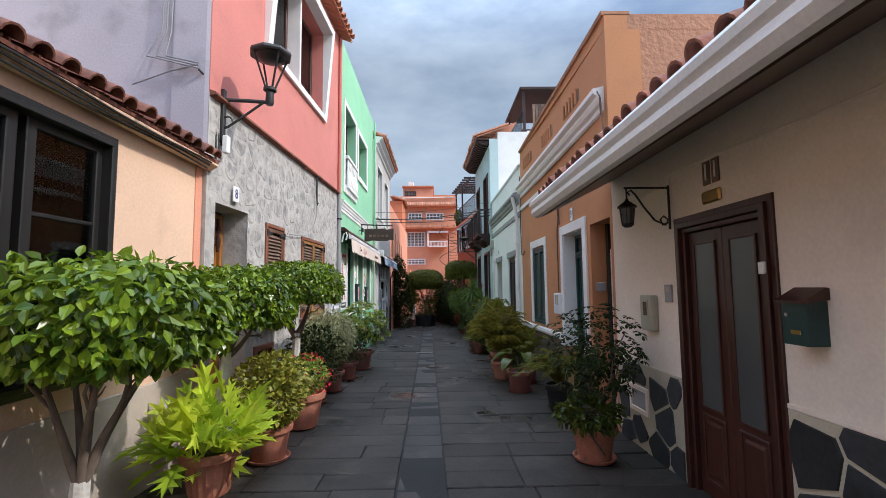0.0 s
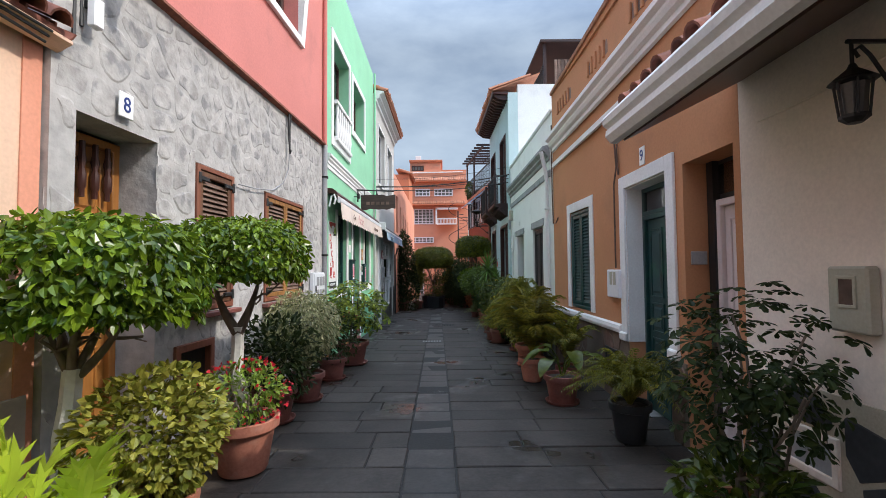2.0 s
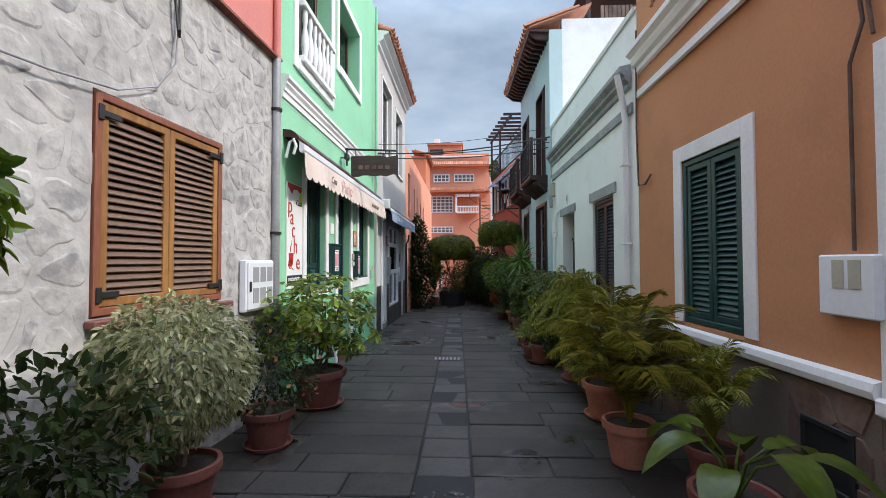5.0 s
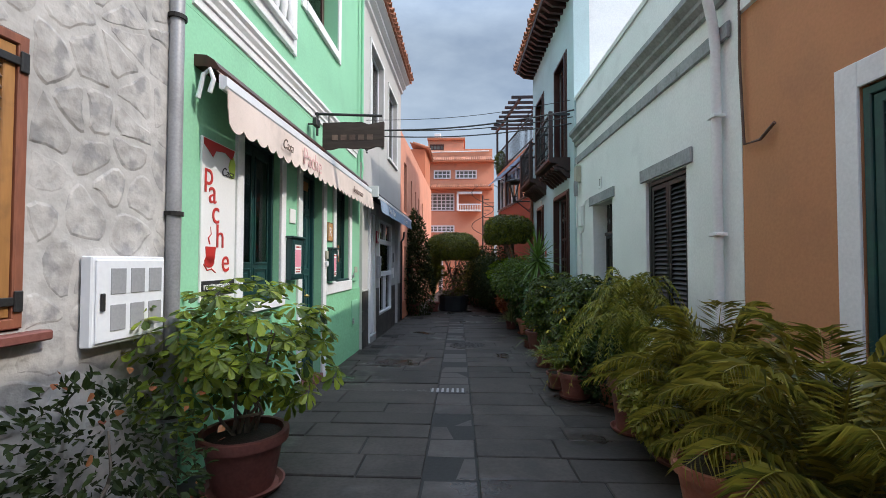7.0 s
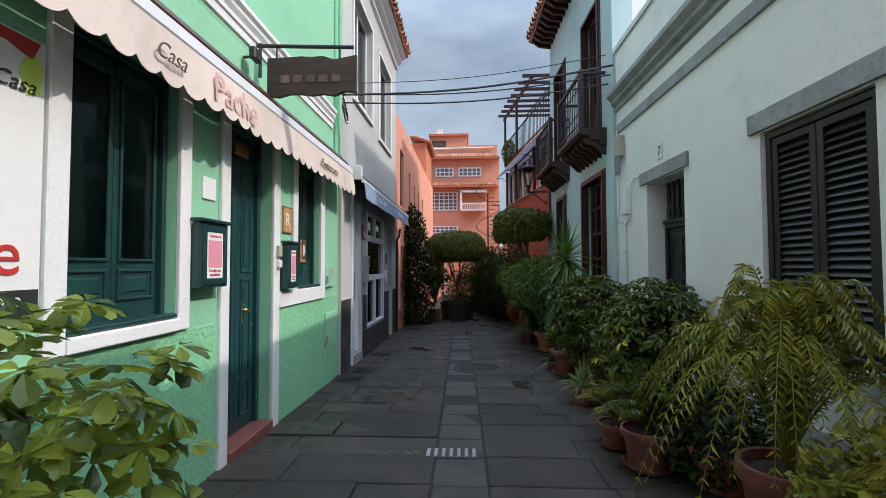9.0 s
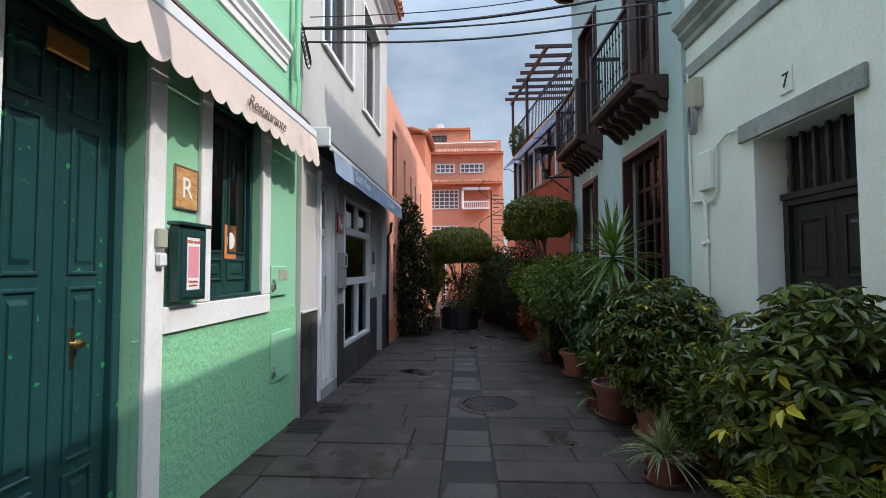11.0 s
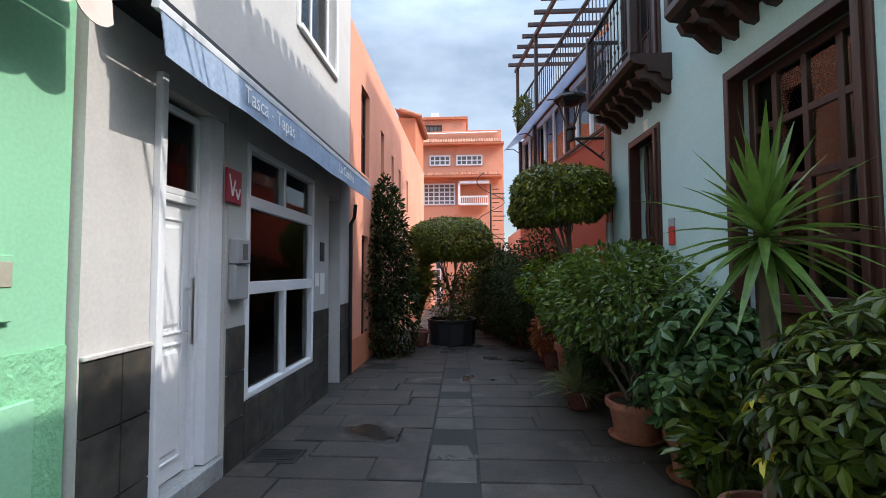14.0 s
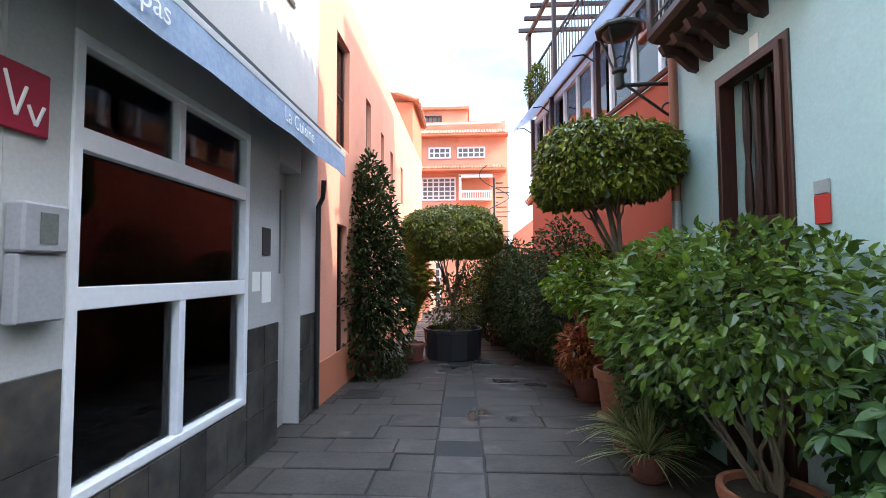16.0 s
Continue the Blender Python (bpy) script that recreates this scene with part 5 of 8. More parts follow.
for a, c, e, q in OW:
    glazed(h, LEFT, a, c, e, q, -0.08, 1, 2, M_BROWNWOOD, M_GLASS, w=0.06, room=M_DARKROOM)
part("plinth", Build().box((0, Y0, -0.9), (0.015, Y1, 0.1), 0.004), M_FARTRIM, h, side=LEFT)
part("tower", Build().box((-3.0, 33.21, -1.0), (-0.35, 36.5, 8.0), 0.02), M_FARTRIM, h, "dark orange rear block", side=LEFT)
tiled_eave(h, LEFT, 33.0, 36.6, -0.1, 8.02, 3, radians(18), M_LITTILE, pitch=0.22)

# ---- far apartment house across the end ----
h = thing("apartment_building", "orange four-storey house with tile ledges and white windows", "building", (-1, 42.6, -1))


def far_box(name, x0, x1, z0, z1, y0, y1, material, ch=0.01, label="", parent=None):
    return part(name, Build().box((x0, y0, z0), (x1, y1, z1), ch), material, parent or h, label)


far_box("wall", -3.53, 2.23, -1.5, 9.11, 41.6, 48.6, M_FAR)
far_box("parapet", -3.18, 2.16, 9.11, 10.16, 42.2, 48.6, M_FAR)
far_box("penthouse", -2.93, -0.08, 10.16, 11.17, 43, 47.6, M_FAR)
far_box("penthouse_cap", -3.00, 0.03, 11.17, 11.34, 42.8, 47.8, M_FARTRIM)
far_box("penthouse", -0.08, 2.20, 10.16, 10.40, 42.8, 47.6, M_FARTRIM)
far_box("side_wing", -4.17, -3.39, -1.5, 7.43, 41, 47.6, M_FAR)
part("chimney", Build().box((-2.47, 43.6, 11.34), (-1.97, 44.2, 11.90), 0.02), M_WHITE, h)
for x0, x1, z, out in ((-3.28, 2.23, 9.28, 0.55), (-3.07, 2.09, 7.19, 0.8)):
    b = Build()
    n = round((x1 - x0) / 0.16)
    for k in range(n):
        x = x0 + 0.16 * k
        b.tube([(x, 41.6 - out, z - 0.175), (x, 41.9, z + 0.245)], 0.075, n=6)
    part("tile_ledge", b, M_LITTILE, h, "clay tile ledge")
    far_box("ledge", x0, x1, z - 0.28, z - 0.14, 41.6 - out, 41.6, M_FARTRIM)
for x0, x1, z0, z1, nx, nz in ((-2.39, -1.08, 7.78, 8.45, 4, 2), (-0.72, 0.92, 7.78, 8.45, 5, 2), (-2.79, -0.79, 5.31, 6.67, 6, 5), (-0.26, 1.02, 5.31, 6.21, 3, 3), (-2.72, -0.79, 3.66, 4.19, 6, 2), (-2.68, -1.68, -0.94, 1.78, 3, 6), (-2.79, -1.68, 10.33, 10.82, 4, 1)):
    yy = 41.53 if z1 < 10.5 else 42.9
    white = M_WHITEGLOSS if z1 < 10.5 else M_BROWNWOOD
    b = picture_frame(Build(), x0, x1, z0, z1, 0.09, 0.0, 0.1)
    b.v = [(q, yy + 0.1 - p, r_) for p, q, r_ in b.v]
    w = part("window", b, white, h)
    for k in range(1, nx):
        x = x0 + (x1 - x0) * k / nx
        part("mullion", Build().box((x - 0.035, yy + 0.02, z0), (x + 0.035, yy + 0.09, z1)), white, w)
    for k in range(1, nz):
        z = z0 + (z1 - z0) * k / nz
        part("mullion", Build().box((x0, yy + 0.021, z - 0.03), (x1, yy + 0.089, z + 0.03)), white, w)
    part("pane", Build().box((x0 + 0.02, yy + 0.05, z0 + 0.02), (x1 - 0.02, yy + 0.06, z1 - 0.02)), M_DARKWINDOW, w)
far_box("balcony_recess", -0.47, 1.17, 5.27, 6.53, 41.5, 41.58, M_FARTRIM)
b = Build().box((-0.51, 41, 5.69), (1.24, 41.1, 5.79)).box((-0.51, 41, 5.24), (1.24, 41.6, 5.34))
for k in range(14):
    b.box((-0.473 + 0.128 * k, 41.02, 5.31), (-0.43 + 0.128 * k, 41.08, 5.72))
part("balcony", b, M_WHITE, h, "white balcony railing")
far_box("balcony_post", -0.61, -0.47, 5.27, 6.67, 40.95, 41.2, M_WHITE)
far_box("balcony_arch", -0.61, 1.31, 6.53, 6.70, 40.95, 41.2, M_WHITE)
b = Build().tube([(-2.93, 42.1, 9.98), (1.88, 42.1, 10.05)], 0.05, n=5)
part("rail", b, M_WHITE, h)
s = thing("spiral_stair", "thin black iron spiral stair far down the lane", "stair", (1.3, 39.6, -0.8))
b = Build().tube([(1.3, 39.6, -0.8), (1.3, 39.6, 6.2)], 0.05, n=6)
for k in range(16):
    t = k * 0.7
    b.box((1.3 + 0.1, 39.5, 2.0 + 0.26 * k), (1.3 + 0.75 * abs(math.cos(t)) + 0.1, 39.7, 2.03 + 0.26 * k))
part("post", b, M_IRON, s)
part("rail", Build().tube([(1.3 + 0.8 * math.cos(0.5 * k), 39.6 + 0.5 * math.sin(0.5 * k), 2.8 + 0.19 * k) for k in range(22)], 0.025, n=5), M_IRON, s, smooth=True)
slab("wall_end", Build().box((-14, 36.7, -1.2), (-1.95, 40.9, 3.0)).box((2.4, 33, -1.2), (14, 40.9, 3.2)), M_FAR, "orange garden walls near the lane's end", "wall")
slab("wall_behind", Build().box((-9, -9.4, -0.4), (9, -9.1, 4.0)), M_CREAM, "plain cream wall closing the lane", "wall")

# ---- cream house, number 11 ----
h = thing("house", "low cream house with white projecting eave and slate dado", "house", (2.4, 0, -0.1))
CH = [(2.92, 3.92, -0.3, 2.05)]
part("wall", facade(-9, 5.42, -0.4, 2.9, CH), M_CREAM, h, side=RIGHT)
shell(h, RIGHT, -9, 5.42, -0.4, 3.0, M_CREAM)
dado = part("dado", Build().box((0.0, -9, -0.4), (0.012, 2.83, 0.80), 0.003).box((0.0, 4.02, -0.4), (0.012, 5.40, 0.74), 0.003), M_CREAMJOINT, h, "pale jointed slate dado", side=RIGHT)
for a, c, top, sd in ((-0.5, 2.82, 0.80, 1), (4.03, 5.39, 0.72, 2)):
    for poly in rubble(a, c, -0.15, top, 0.36, [(4.62, 5.12, 0.2, 0.52)], 0.014, 40 + sd):
        part("slate_slab", Build().plate(poly, 0.010, 0.024, 0.006), M_SLATE, dado, side=RIGHT)
part("vent", picture_frame(Build(), 4.66, 5.09, 0.22, 0.5, 0.05, 0.0, 0.03), M_CREAM, h, side=RIGHT)
part("vent_slot", Build().box((0.005, 4.7, 0.27), (0.016, 5.05, 0.45)), M_GREYPLASTIC, h, side=RIGHT)
part("dado_line", Build().box((0.0, -9, 0.80), (0.015, 2.83, 0.83), 0.004), M_CREAM, h, side=RIGHT)
# door 11
b = Build()
for w_, d_ in ((0.11, 0.02), (0.06, 0.045)):
    picture_frame(b, 2.83 + 0.11 - w_, 4.01 - 0.11 + w_, -0.4, 2.14 - 0.11 + w_, 0.05, -0.06, d_, sill=False)
part("door_frame", b, M_BROWNWOOD, h, "dark brown moulded door frame", side=RIGHT)
panelled(h, RIGHT, 2.93, 3.91, -0.14, 2.04, -0.01, 2, (0.62, 1.45), M_BROWNWOOD, name="door", label="dark brown double door with frosted panes", glass=(M_FROST, (1,)), w=0.04)
part("doorstep", Build().box((-0.3, 2.9, -0.4), (0.02, 3.94, -0.14), 0.008), M_GREYTRIM, h, side=RIGHT)
part("door_bell", Build().box((0.047, 2.87, 1.62), (0.075, 2.92, 1.7), 0.006), M_PAPER, h, "small white bell push", side=RIGHT)
# white eave: sloping soffit, fascia, tiles along its top
part("fascia", Build().run([(0.0, 2.87), (0.86, 2.42), (0.90, 2.38), (0.95, 2.385), (0.985, 2.43), (0.98, 2.475), (0.965, 2.485), (1.0, 2.51), (1.01, 2.55), (0.98, 2.59), (0.94, 2.60), (0.30, 2.86), (0.0, 2.98)], -9, 5.44), M_WHITE, h, "white painted projecting eave", side=RIGHT)
# Brown board below the white soffit puts the eave's shade into its colour.
part("eave_shadow_board", Build().run([(0.003, 2.82), (0.87, 2.385), (0.88, 2.41), (0.003, 2.865)], -9, 5.38), M_BROWNWOOD, h, "dark brown soffit board, eave shade put into its colour", side=RIGHT)
tiled_eave(h, RIGHT, -3.0, 5.42, 0.90, 2.64, 4, radians(20), M_ROOFTILE, pitch=0.19, seed=8)
# lantern
l = thing("wall_lantern", "black wrought iron lantern on a scrolled bracket", "lamp", (2.18, 4.05, 2.1))
part("bracket", Build().tube([(2.185, 4.05, 2.06), (2.185, 4.05, 2.46)], 0.012, n=6).tube([(2.185, 4.05, 2.44), (1.78, 4.05, 2.44)], 0.01, n=6)
     .tube([(2.17, 4.05, 2.12), (2.12, 4.05, 2.1), (2.1, 4.05, 2.15), (2.13, 4.05, 2.18), (2.17, 4.05, 2.15), (2.15, 4.05, 2.1), (2.05, 4.05, 2.14), (1.95, 4.05, 2.27), (1.88, 4.05, 2.38), (1.84, 4.05, 2.42), (1.81, 4.05, 2.40), (1.83, 4.05, 2.37)], 0.009, n=6), M_IRON, l, smooth=True)
part("chain", Build().tube([(1.8, 4.05, 2.44), (1.8, 4.05, 2.34)], 0.008, n=6), M_IRON, l)
part("hood", Build().lathe([(0.012, 0.26), (0.02, 0.24), (0.085, 0.19), (0.09, 0.18), (0.07, 0.175)], (1.8, 4.05, 2.08), 8), M_IRON, l)
cg = part("cage", Build().lathe([(0.03, 0.0), (0.055, 0.02), (0.055, 0.035), (0.03, 0.03)], (1.8, 4.05, 2.08), 8), M_IRON, l)
for k in range(6):
    t = k * math.pi / 3
    part("bar", Build().tube([(1.8 + 0.052 * math.cos(t), 4.05 + 0.052 * math.sin(t), 2.11), (1.8 + 0.068 * math.cos(t), 4.05 + 0.068 * math.sin(t), 2.26)], 0.006, n=5), M_IRON, cg)
part("glass", Build().lathe([(0.04, 0.03), (0.055, 0.17)], (1.8, 4.05, 2.08), 8), M_FROST, cg)
# number, plaque, boxes
p = thing("number_plate", "weathered tile numerals 11 on cream plaster", "sign", RIGHT.at((0.01, 3.45, 2.42)))
for y in (3.39, 3.505):
    part("tile", Build().box((0.0, y - 0.045, 2.34), (0.014, y + 0.045, 2.53), 0.004), M_BROWNSTONE, p, side=RIGHT)
words(p, "1", 0.19, M_PAPER, on_wall(RIGHT, 3.505, 2.435, 0.015))
words(p, "1", 0.19, M_PAPER, on_wall(RIGHT, 3.39, 2.435, 0.015))
slab("wall_plaque", Build().box((0.0, 3.33, 2.19), (0.03, 3.56, 2.29), 0.02), M_BRASS, "dull brass plaque above the door", "plaque", kind="object", side=RIGHT)
m = thing("meter_box", "beige plastic meter box on cream wall", "meter box", RIGHT.at((0.02, 4.5, 1.1)))
part("body", Build().box((0.0, 4.39, 1.11), (0.075, 4.63, 1.46), 0.012), M_BOX, m, side=RIGHT)
part("lid", picture_frame(Build(), 4.45, 4.57, 1.24, 1.41, 0.018, 0.075, 0.084, ch=0.003), M_BOX, m, side=RIGHT)
part("window", Build().box((0.075, 4.468, 1.258), (0.079, 4.552, 1.392)), M_BROWNSTONE, m, "brownish window", side=RIGHT)
m = thing("intercom", "small grey intercom beside the door", "intercom", RIGHT.at((0.02, 4.17, 1.42)))
part("body", Build().box((0.0, 4.11, 1.40), (0.02, 4.23, 1.56), 0.004), M_GREYPLASTIC, m, side=RIGHT)
part("speaker", Build().box((0.02, 4.14, 1.49), (0.024, 4.2, 1.54), 0.002), M_BOX, m, side=RIGHT)
m = thing("letter_box", "dark green metal letter box with brown roof", "letter box", RIGHT.at((0.05, 2.62, 1.15)))
part("body", Build().run([(0.0, 1.21), (0.12, 1.21), (0.12, 1.46), (0.0, 1.46)], 2.5, 2.68), M_DARKGREEN, m, side=RIGHT)
part("roof", Build().run([(0.0, 1.53), (0.02, 1.535), (0.15, 1.46), (0.15, 1.445), (0.0, 1.465)], 2.48, 2.70), M_BROWNWOOD, m, side=RIGHT)
part("name_slot", Build().box((0.12, 2.55, 1.27), (0.125, 2.62, 1.295), 0.002), M_BRASS, m, side=RIGHT)
part("lock", Build().tube([(0.12, 2.64, 1.38), (0.13, 2.64, 1.38)], 0.012, n=8), M_STEEL, m, side=RIGHT)
part("newspaper_tube", Build().box((0.02, 2.685, 1.3), (0.1, 2.73, 1.44), 0.015), M_IRON, m, side=RIGHT)
cables(h, RIGHT, [[(0.012, y, 2.53 + 0.03 * math.sin(2.2 * y) - 0.04 * (y > 4)) for y in np.arange(-2, 5.3, 0.2)], [(0.012, 4.06, z) for z in (2.45, 2.5, 2.55)]], 0.009, M_CREAM, "painted-over cable")

# ---- burnt orange house, number 9 ----
h = thing("house", "burnt orange single-storey house with parapet and white trim", "house", (2.4, 8, -0.2))
Y0, Y1 = 5.423, 10.748
BH = [(5.5, 6.22, -0.4, 2.40), (6.5, 7.5, -0.5, 2.40), (8.8, 9.72, 0.80, 2.37)]
part("wall", facade(Y0, Y1, -0.5, 4.78, BH, 0.45), M_BROWNORANGE, h, side=RIGHT)
shell(h, RIGHT, Y0, Y1, -0.5, 4.78, M_ROUGHORANGE, th=0.45)
part("parapet", Build().plate([(Y0, 4.783), (Y1, 4.783), (Y1, 4.80), (Y0, 4.98)], -0.3, 0.0), M_BROWNORANGE, h, side=RIGHT)
part("side_parapet", Build().box((-0.302, Y0, 4.783), (-6, Y0 + 0.2, 4.98)), M_ROUGHORANGE, h, side=RIGHT)
part("parapet_cap", Build().ramp([(0.03, 4.79), (0.04, 4.84), (-0.33, 4.84), (-0.33, 4.79)], Y0, Y1, 0.18), M_ROUGHORANGE, h, side=RIGHT)
part("cornice", Build().ramp([(0, 3.66), (0.03, 3.68), (0.03, 3.74), (0.07, 3.77), (0.09, 3.82), (0.09, 3.86), (0.14, 3.9), (0.14, 3.96), (0, 3.99)], Y0 + 0.1, Y1, 0.09), M_WHITE, h, "white moulded cornice", side=RIGHT)
part("string_course", Build().ramp([(0, 3.36), (0.03, 3.37), (0.03, 3.45), (0, 3.47)], Y0, Y1, 0.06), M_WHITE, h, side=RIGHT)
for y in (6.5, 8.0, 9.6):
    for k in range(5):
        yy = y + 0.16 * k
        b = Build().plate([(yy - 0.045, 4.30), (yy + 0.045, 4.30), (yy + 0.045, 4.43), (yy + 0.03, 4.48), (yy, 4.50), (yy - 0.03, 4.48), (yy - 0.045, 4.43)], 0.001, 0.004)
        part("vent_slot", b, M_BROWNSTONE, h, side=RIGHT)
        part("vent_bar", Build().box((0.0, yy + 0.055, 4.28), (0.03, yy + 0.105, 4.52), 0.006), M_BROWNORANGE, h, side=RIGHT)
# white door in a deep recess
part("recess_head", Build().box((-0.32, 5.5, 2.05), (-0.26, 6.22, 2.40)), M_BLACKWOOD, h, "dark fanlight", side=RIGHT)
part("recess_glass", Build().box((-0.258, 5.56, 2.1), (-0.252, 6.16, 2.36)), M_COATED, h, side=RIGHT)
panelled(h, RIGHT, 5.5, 6.1, -0.16, 2.05, -0.24, 1, (0.6, 1.2), M_PINKWHITE, jamb=M_PINKWHITE, name="door", label="white panelled door in a recess")
part("door_jamb", Build().box((-0.32, 6.1, -0.3), (-0.2, 6.19, 2.40)), M_BLACKWOOD, h, side=RIGHT)
part("doorstep", Build().box((-0.45, 5.5, -0.5), (0.03, 6.22, -0.16), 0.01), M_GREYTRIM, h, side=RIGHT)
m = thing("intercom", "small grey intercom plate in the door recess", "intercom", RIGHT.at((-0.2, 6.27, 1.5)))
part("body", Build().box((-0.19, 6.195, 1.48), (-0.05, 6.219, 1.6), 0.004), M_GREYPLASTIC, m, side=RIGHT)
# green door with white surround
surround(h, RIGHT, 6.5, 7.5, 0.58, 2.40, 0.15, M_WHITE, 0.03, sill=False)
for q0, q1 in (((-0.42, 7.485, 0.58), (0.0, 7.499, 2.40)), ((-0.42, 6.501, 0.58), (0.0, 6.51, 2.40)), ((-0.42, 6.51, 2.385), (0.0, 7.485, 2.399))):
    part("reveal", Build().box(q0, q1), M_WHITE, h, "white painted reveal", side=RIGHT)
panelled(h, RIGHT, 6.51, 7.485, -0.2, 2.06, -0.2, 2, (0.35, 0.35, 0.35, 0.75), M_DARKGREEN, name="door", label="dark green panelled double door", w=0.05)
glazed(h, RIGHT, 6.51, 7.485, 2.06, 2.385, -0.18, 1, 1, M_DARKGREEN, M_COATED, room=M_DARKROOM, name="fanlight")
part("doorstep", Build().box((-0.45, 6.51, -0.5), (0.06, 7.5, -0.2), 0.01), M_GREYTRIM, h, side=RIGHT)
for a in (6.33, 7.5):
    part("surround_foot", Build().box((0, a, 0.58), (0.06, a + 0.17, 0.68), 0.015), M_WHITE, h, side=RIGHT)
# shuttered window
surround(h, RIGHT, 8.8, 9.72, 0.80, 2.37, 0.15, M_WHITE, 0.02, sill=False)
louvred(h, RIGHT, 8.81, 9.71, 0.81, 2.36, 0.0, 2, M_DARKGREEN, label="dark green slatted shutters")
part("sill_band", Build().run([(0, 0.64), (0.05, 0.66), (0.06, 0.70), (0.05, 0.745), (0, 0.76)], 7.67, Y1), M_WHITE, h, "white sill band", side=RIGHT)
dado = part("dado", Build().box((0.0, 7.67, -0.5), (0.012, Y1, 0.64), 0.003).box((0.0, 6.23, -0.5), (0.012, 6.5, 0.58), 0.003).box((0.0, 7.5, -0.5), (0.012, 7.668, 0.58), 0.003), M_BROWNJOINT, h, side=RIGHT)
for poly in rubble(7.68, Y1 - 0.01, -0.25, 0.63, 0.3, [], 0.012, 61):
    part("dado_stone", Build().plate(poly, 0.010, 0.026, 0.008), M_BROWNSTONE, dado, side=RIGHT)
for poly in rubble(6.24, 6.49, -0.25, 0.57, 0.26, [], 0.012, 62) + rubble(7.51, 7.66, -0.25, 0.57, 0.26, [], 0.012, 63):
    part("dado_stone", Build().plate(poly, 0.010, 0.026, 0.008), M_BROWNSTONE, dado, side=RIGHT)
part("vent", picture_frame(Build(), 7.82, 8.22, 0.02, 0.42, 0.04, 0.0, 0.04), M_IRON, h, "dark vent in the dado", side=RIGHT)
part("vent_slot", Build().box((0.027, 7.85, 0.05), (0.03, 8.19, 0.39)), M_BLACKPOT, h, side=RIGHT)
m = thing("meter_box", "white plastic meter box on orange wall", "meter box", RIGHT.at((0.02, 7.95, 1.05)))
part("body", Build().box((0.0, 7.62, 1.08), (0.07, 8.0, 1.43), 0.01), M_WHITEGLOSS, m, side=RIGHT)
for y in (7.74, 7.85):
    part("window", Build().box((0.07, y - 0.035, 1.24), (0.074, y + 0.045, 1.4)), M_BOX, m, side=RIGHT)
p = thing("number_plate", "white number tile with dark blue 9", "sign", RIGHT.at((0.01, 7.2, 2.7)))
part("tile", Build().box((0.0, 6.96, 2.58), (0.014, 7.08, 2.78), 0.004), M_PAPER, p, side=RIGHT)
words(p, "9", 0.17, M_BLUEPRINT, on_wall(RIGHT, 7.02, 2.68, 0.016))
cables(h, RIGHT, [[(0.03, 7.72, 3.4), (0.03, 7.74, 3.0), (0.03, 7.7, 2.7), (0.03, 7.79, 2.5), (0.03, 7.79, 1.45)], [(0.03, 7.66, 3.4), (0.03, 7.62, 3.1), (0.03, 7.68, 2.9), (0.03, 7.64, 2.6)], [(0.05, 5.6, 4.1), (0.06, 5.5, 3.9), (0.05, 5.46, 3.5), (0.05, 5.45, 3.0)], [(0.05, 5.7, 4.0), (0.09, 5.55, 4.05), (0.08, 5.45, 3.9), (0.06, 5.5, 3.7)]], 0.011, M_BROWNSTONE, "loose brown cable")

# ---- pale mint house, number 7 ----
h = thing("house", "pale mint single-storey house with grey stone trim", "house", (2.4, 13.4, -0.3))
Y0, Y1 = 10.752, 15.748
MH = [(11.6, 12.57, 0.72, 2.33), (13.76, 14.7, -0.7, 2.32)]
part("wall", facade(Y0, Y1, -0.7, 4.5, MH), M_MINT, h, side=RIGHT)
shell(h, RIGHT, Y0, Y1, -0.7, 4.5, M_MINT)
part("cornice", Build().run([(0, 3.57), (0.03, 3.59), (0.03, 3.65), (0.08, 3.69), (0.08, 3.73), (0.14, 3.79), (0.14, 3.85), (0, 3.88)], Y0 + 0.15, Y1), M_GREYTRIM, h, "grey stone cornice", side=RIGHT)
part("parapet_cap", Build().run([(0.03, 4.47), (0.04, 4.53), (-0.32, 4.53), (-0.32, 4.5), (0, 4.5)], Y0, Y1), M_MINT, h, side=RIGHT)
part("string_course", Build().run([(0, 3.24), (0.025, 3.25), (0.025, 3.37), (0, 3.38)], Y0 + 0.1, Y1), M_GREYTRIM, h, "grey stone band", side=RIGHT)
for a, c, z in ((11.47, 12.68, 2.34), (13.65, 14.86, 2.33)):
    part("lintel", Build().box((0, a, z), (0.03, c, z + 0.15), 0.005), M_GREYTRIM, h, "grey stone lintel", side=RIGHT)
louvred(h, RIGHT, 11.61, 12.56, 0.73, 2.32, -0.03, 2, M_BLACKWOOD, label="black slatted shutters")
part("plinth", Build().box((0, Y0, -0.7), (0.02, Y1, 0.28), 0.006), M_GREYPIER, h, "grey cement plinth", side=RIGHT)
panelled(h, RIGHT, 13.78, 14.69, -0.3, 1.82, -0.22, 2, (0.7, 0.7, 0.5), M_BLACKWOOD, name="door", label="very dark green panelled door with turned grille", w=0.05)
part("grille_rail", Build().box((-0.26, 13.78, 1.82), (-0.18, 14.69, 1.87), 0.005).box((-0.29, 13.78, 1.85), (-0.28, 14.69, 2.32)), M_BLACKWOOD, h, side=RIGHT)
for k in range(7):
    part("grille_bar", Build().lathe([(0.018, 1.87), (0.026, 1.95), (0.016, 2.05), (0.026, 2.15), (0.018, 2.32)], (-0.22, 13.86 + 0.125 * k, 0), 8), M_BLACKWOOD, h, side=RIGHT, smooth=True)
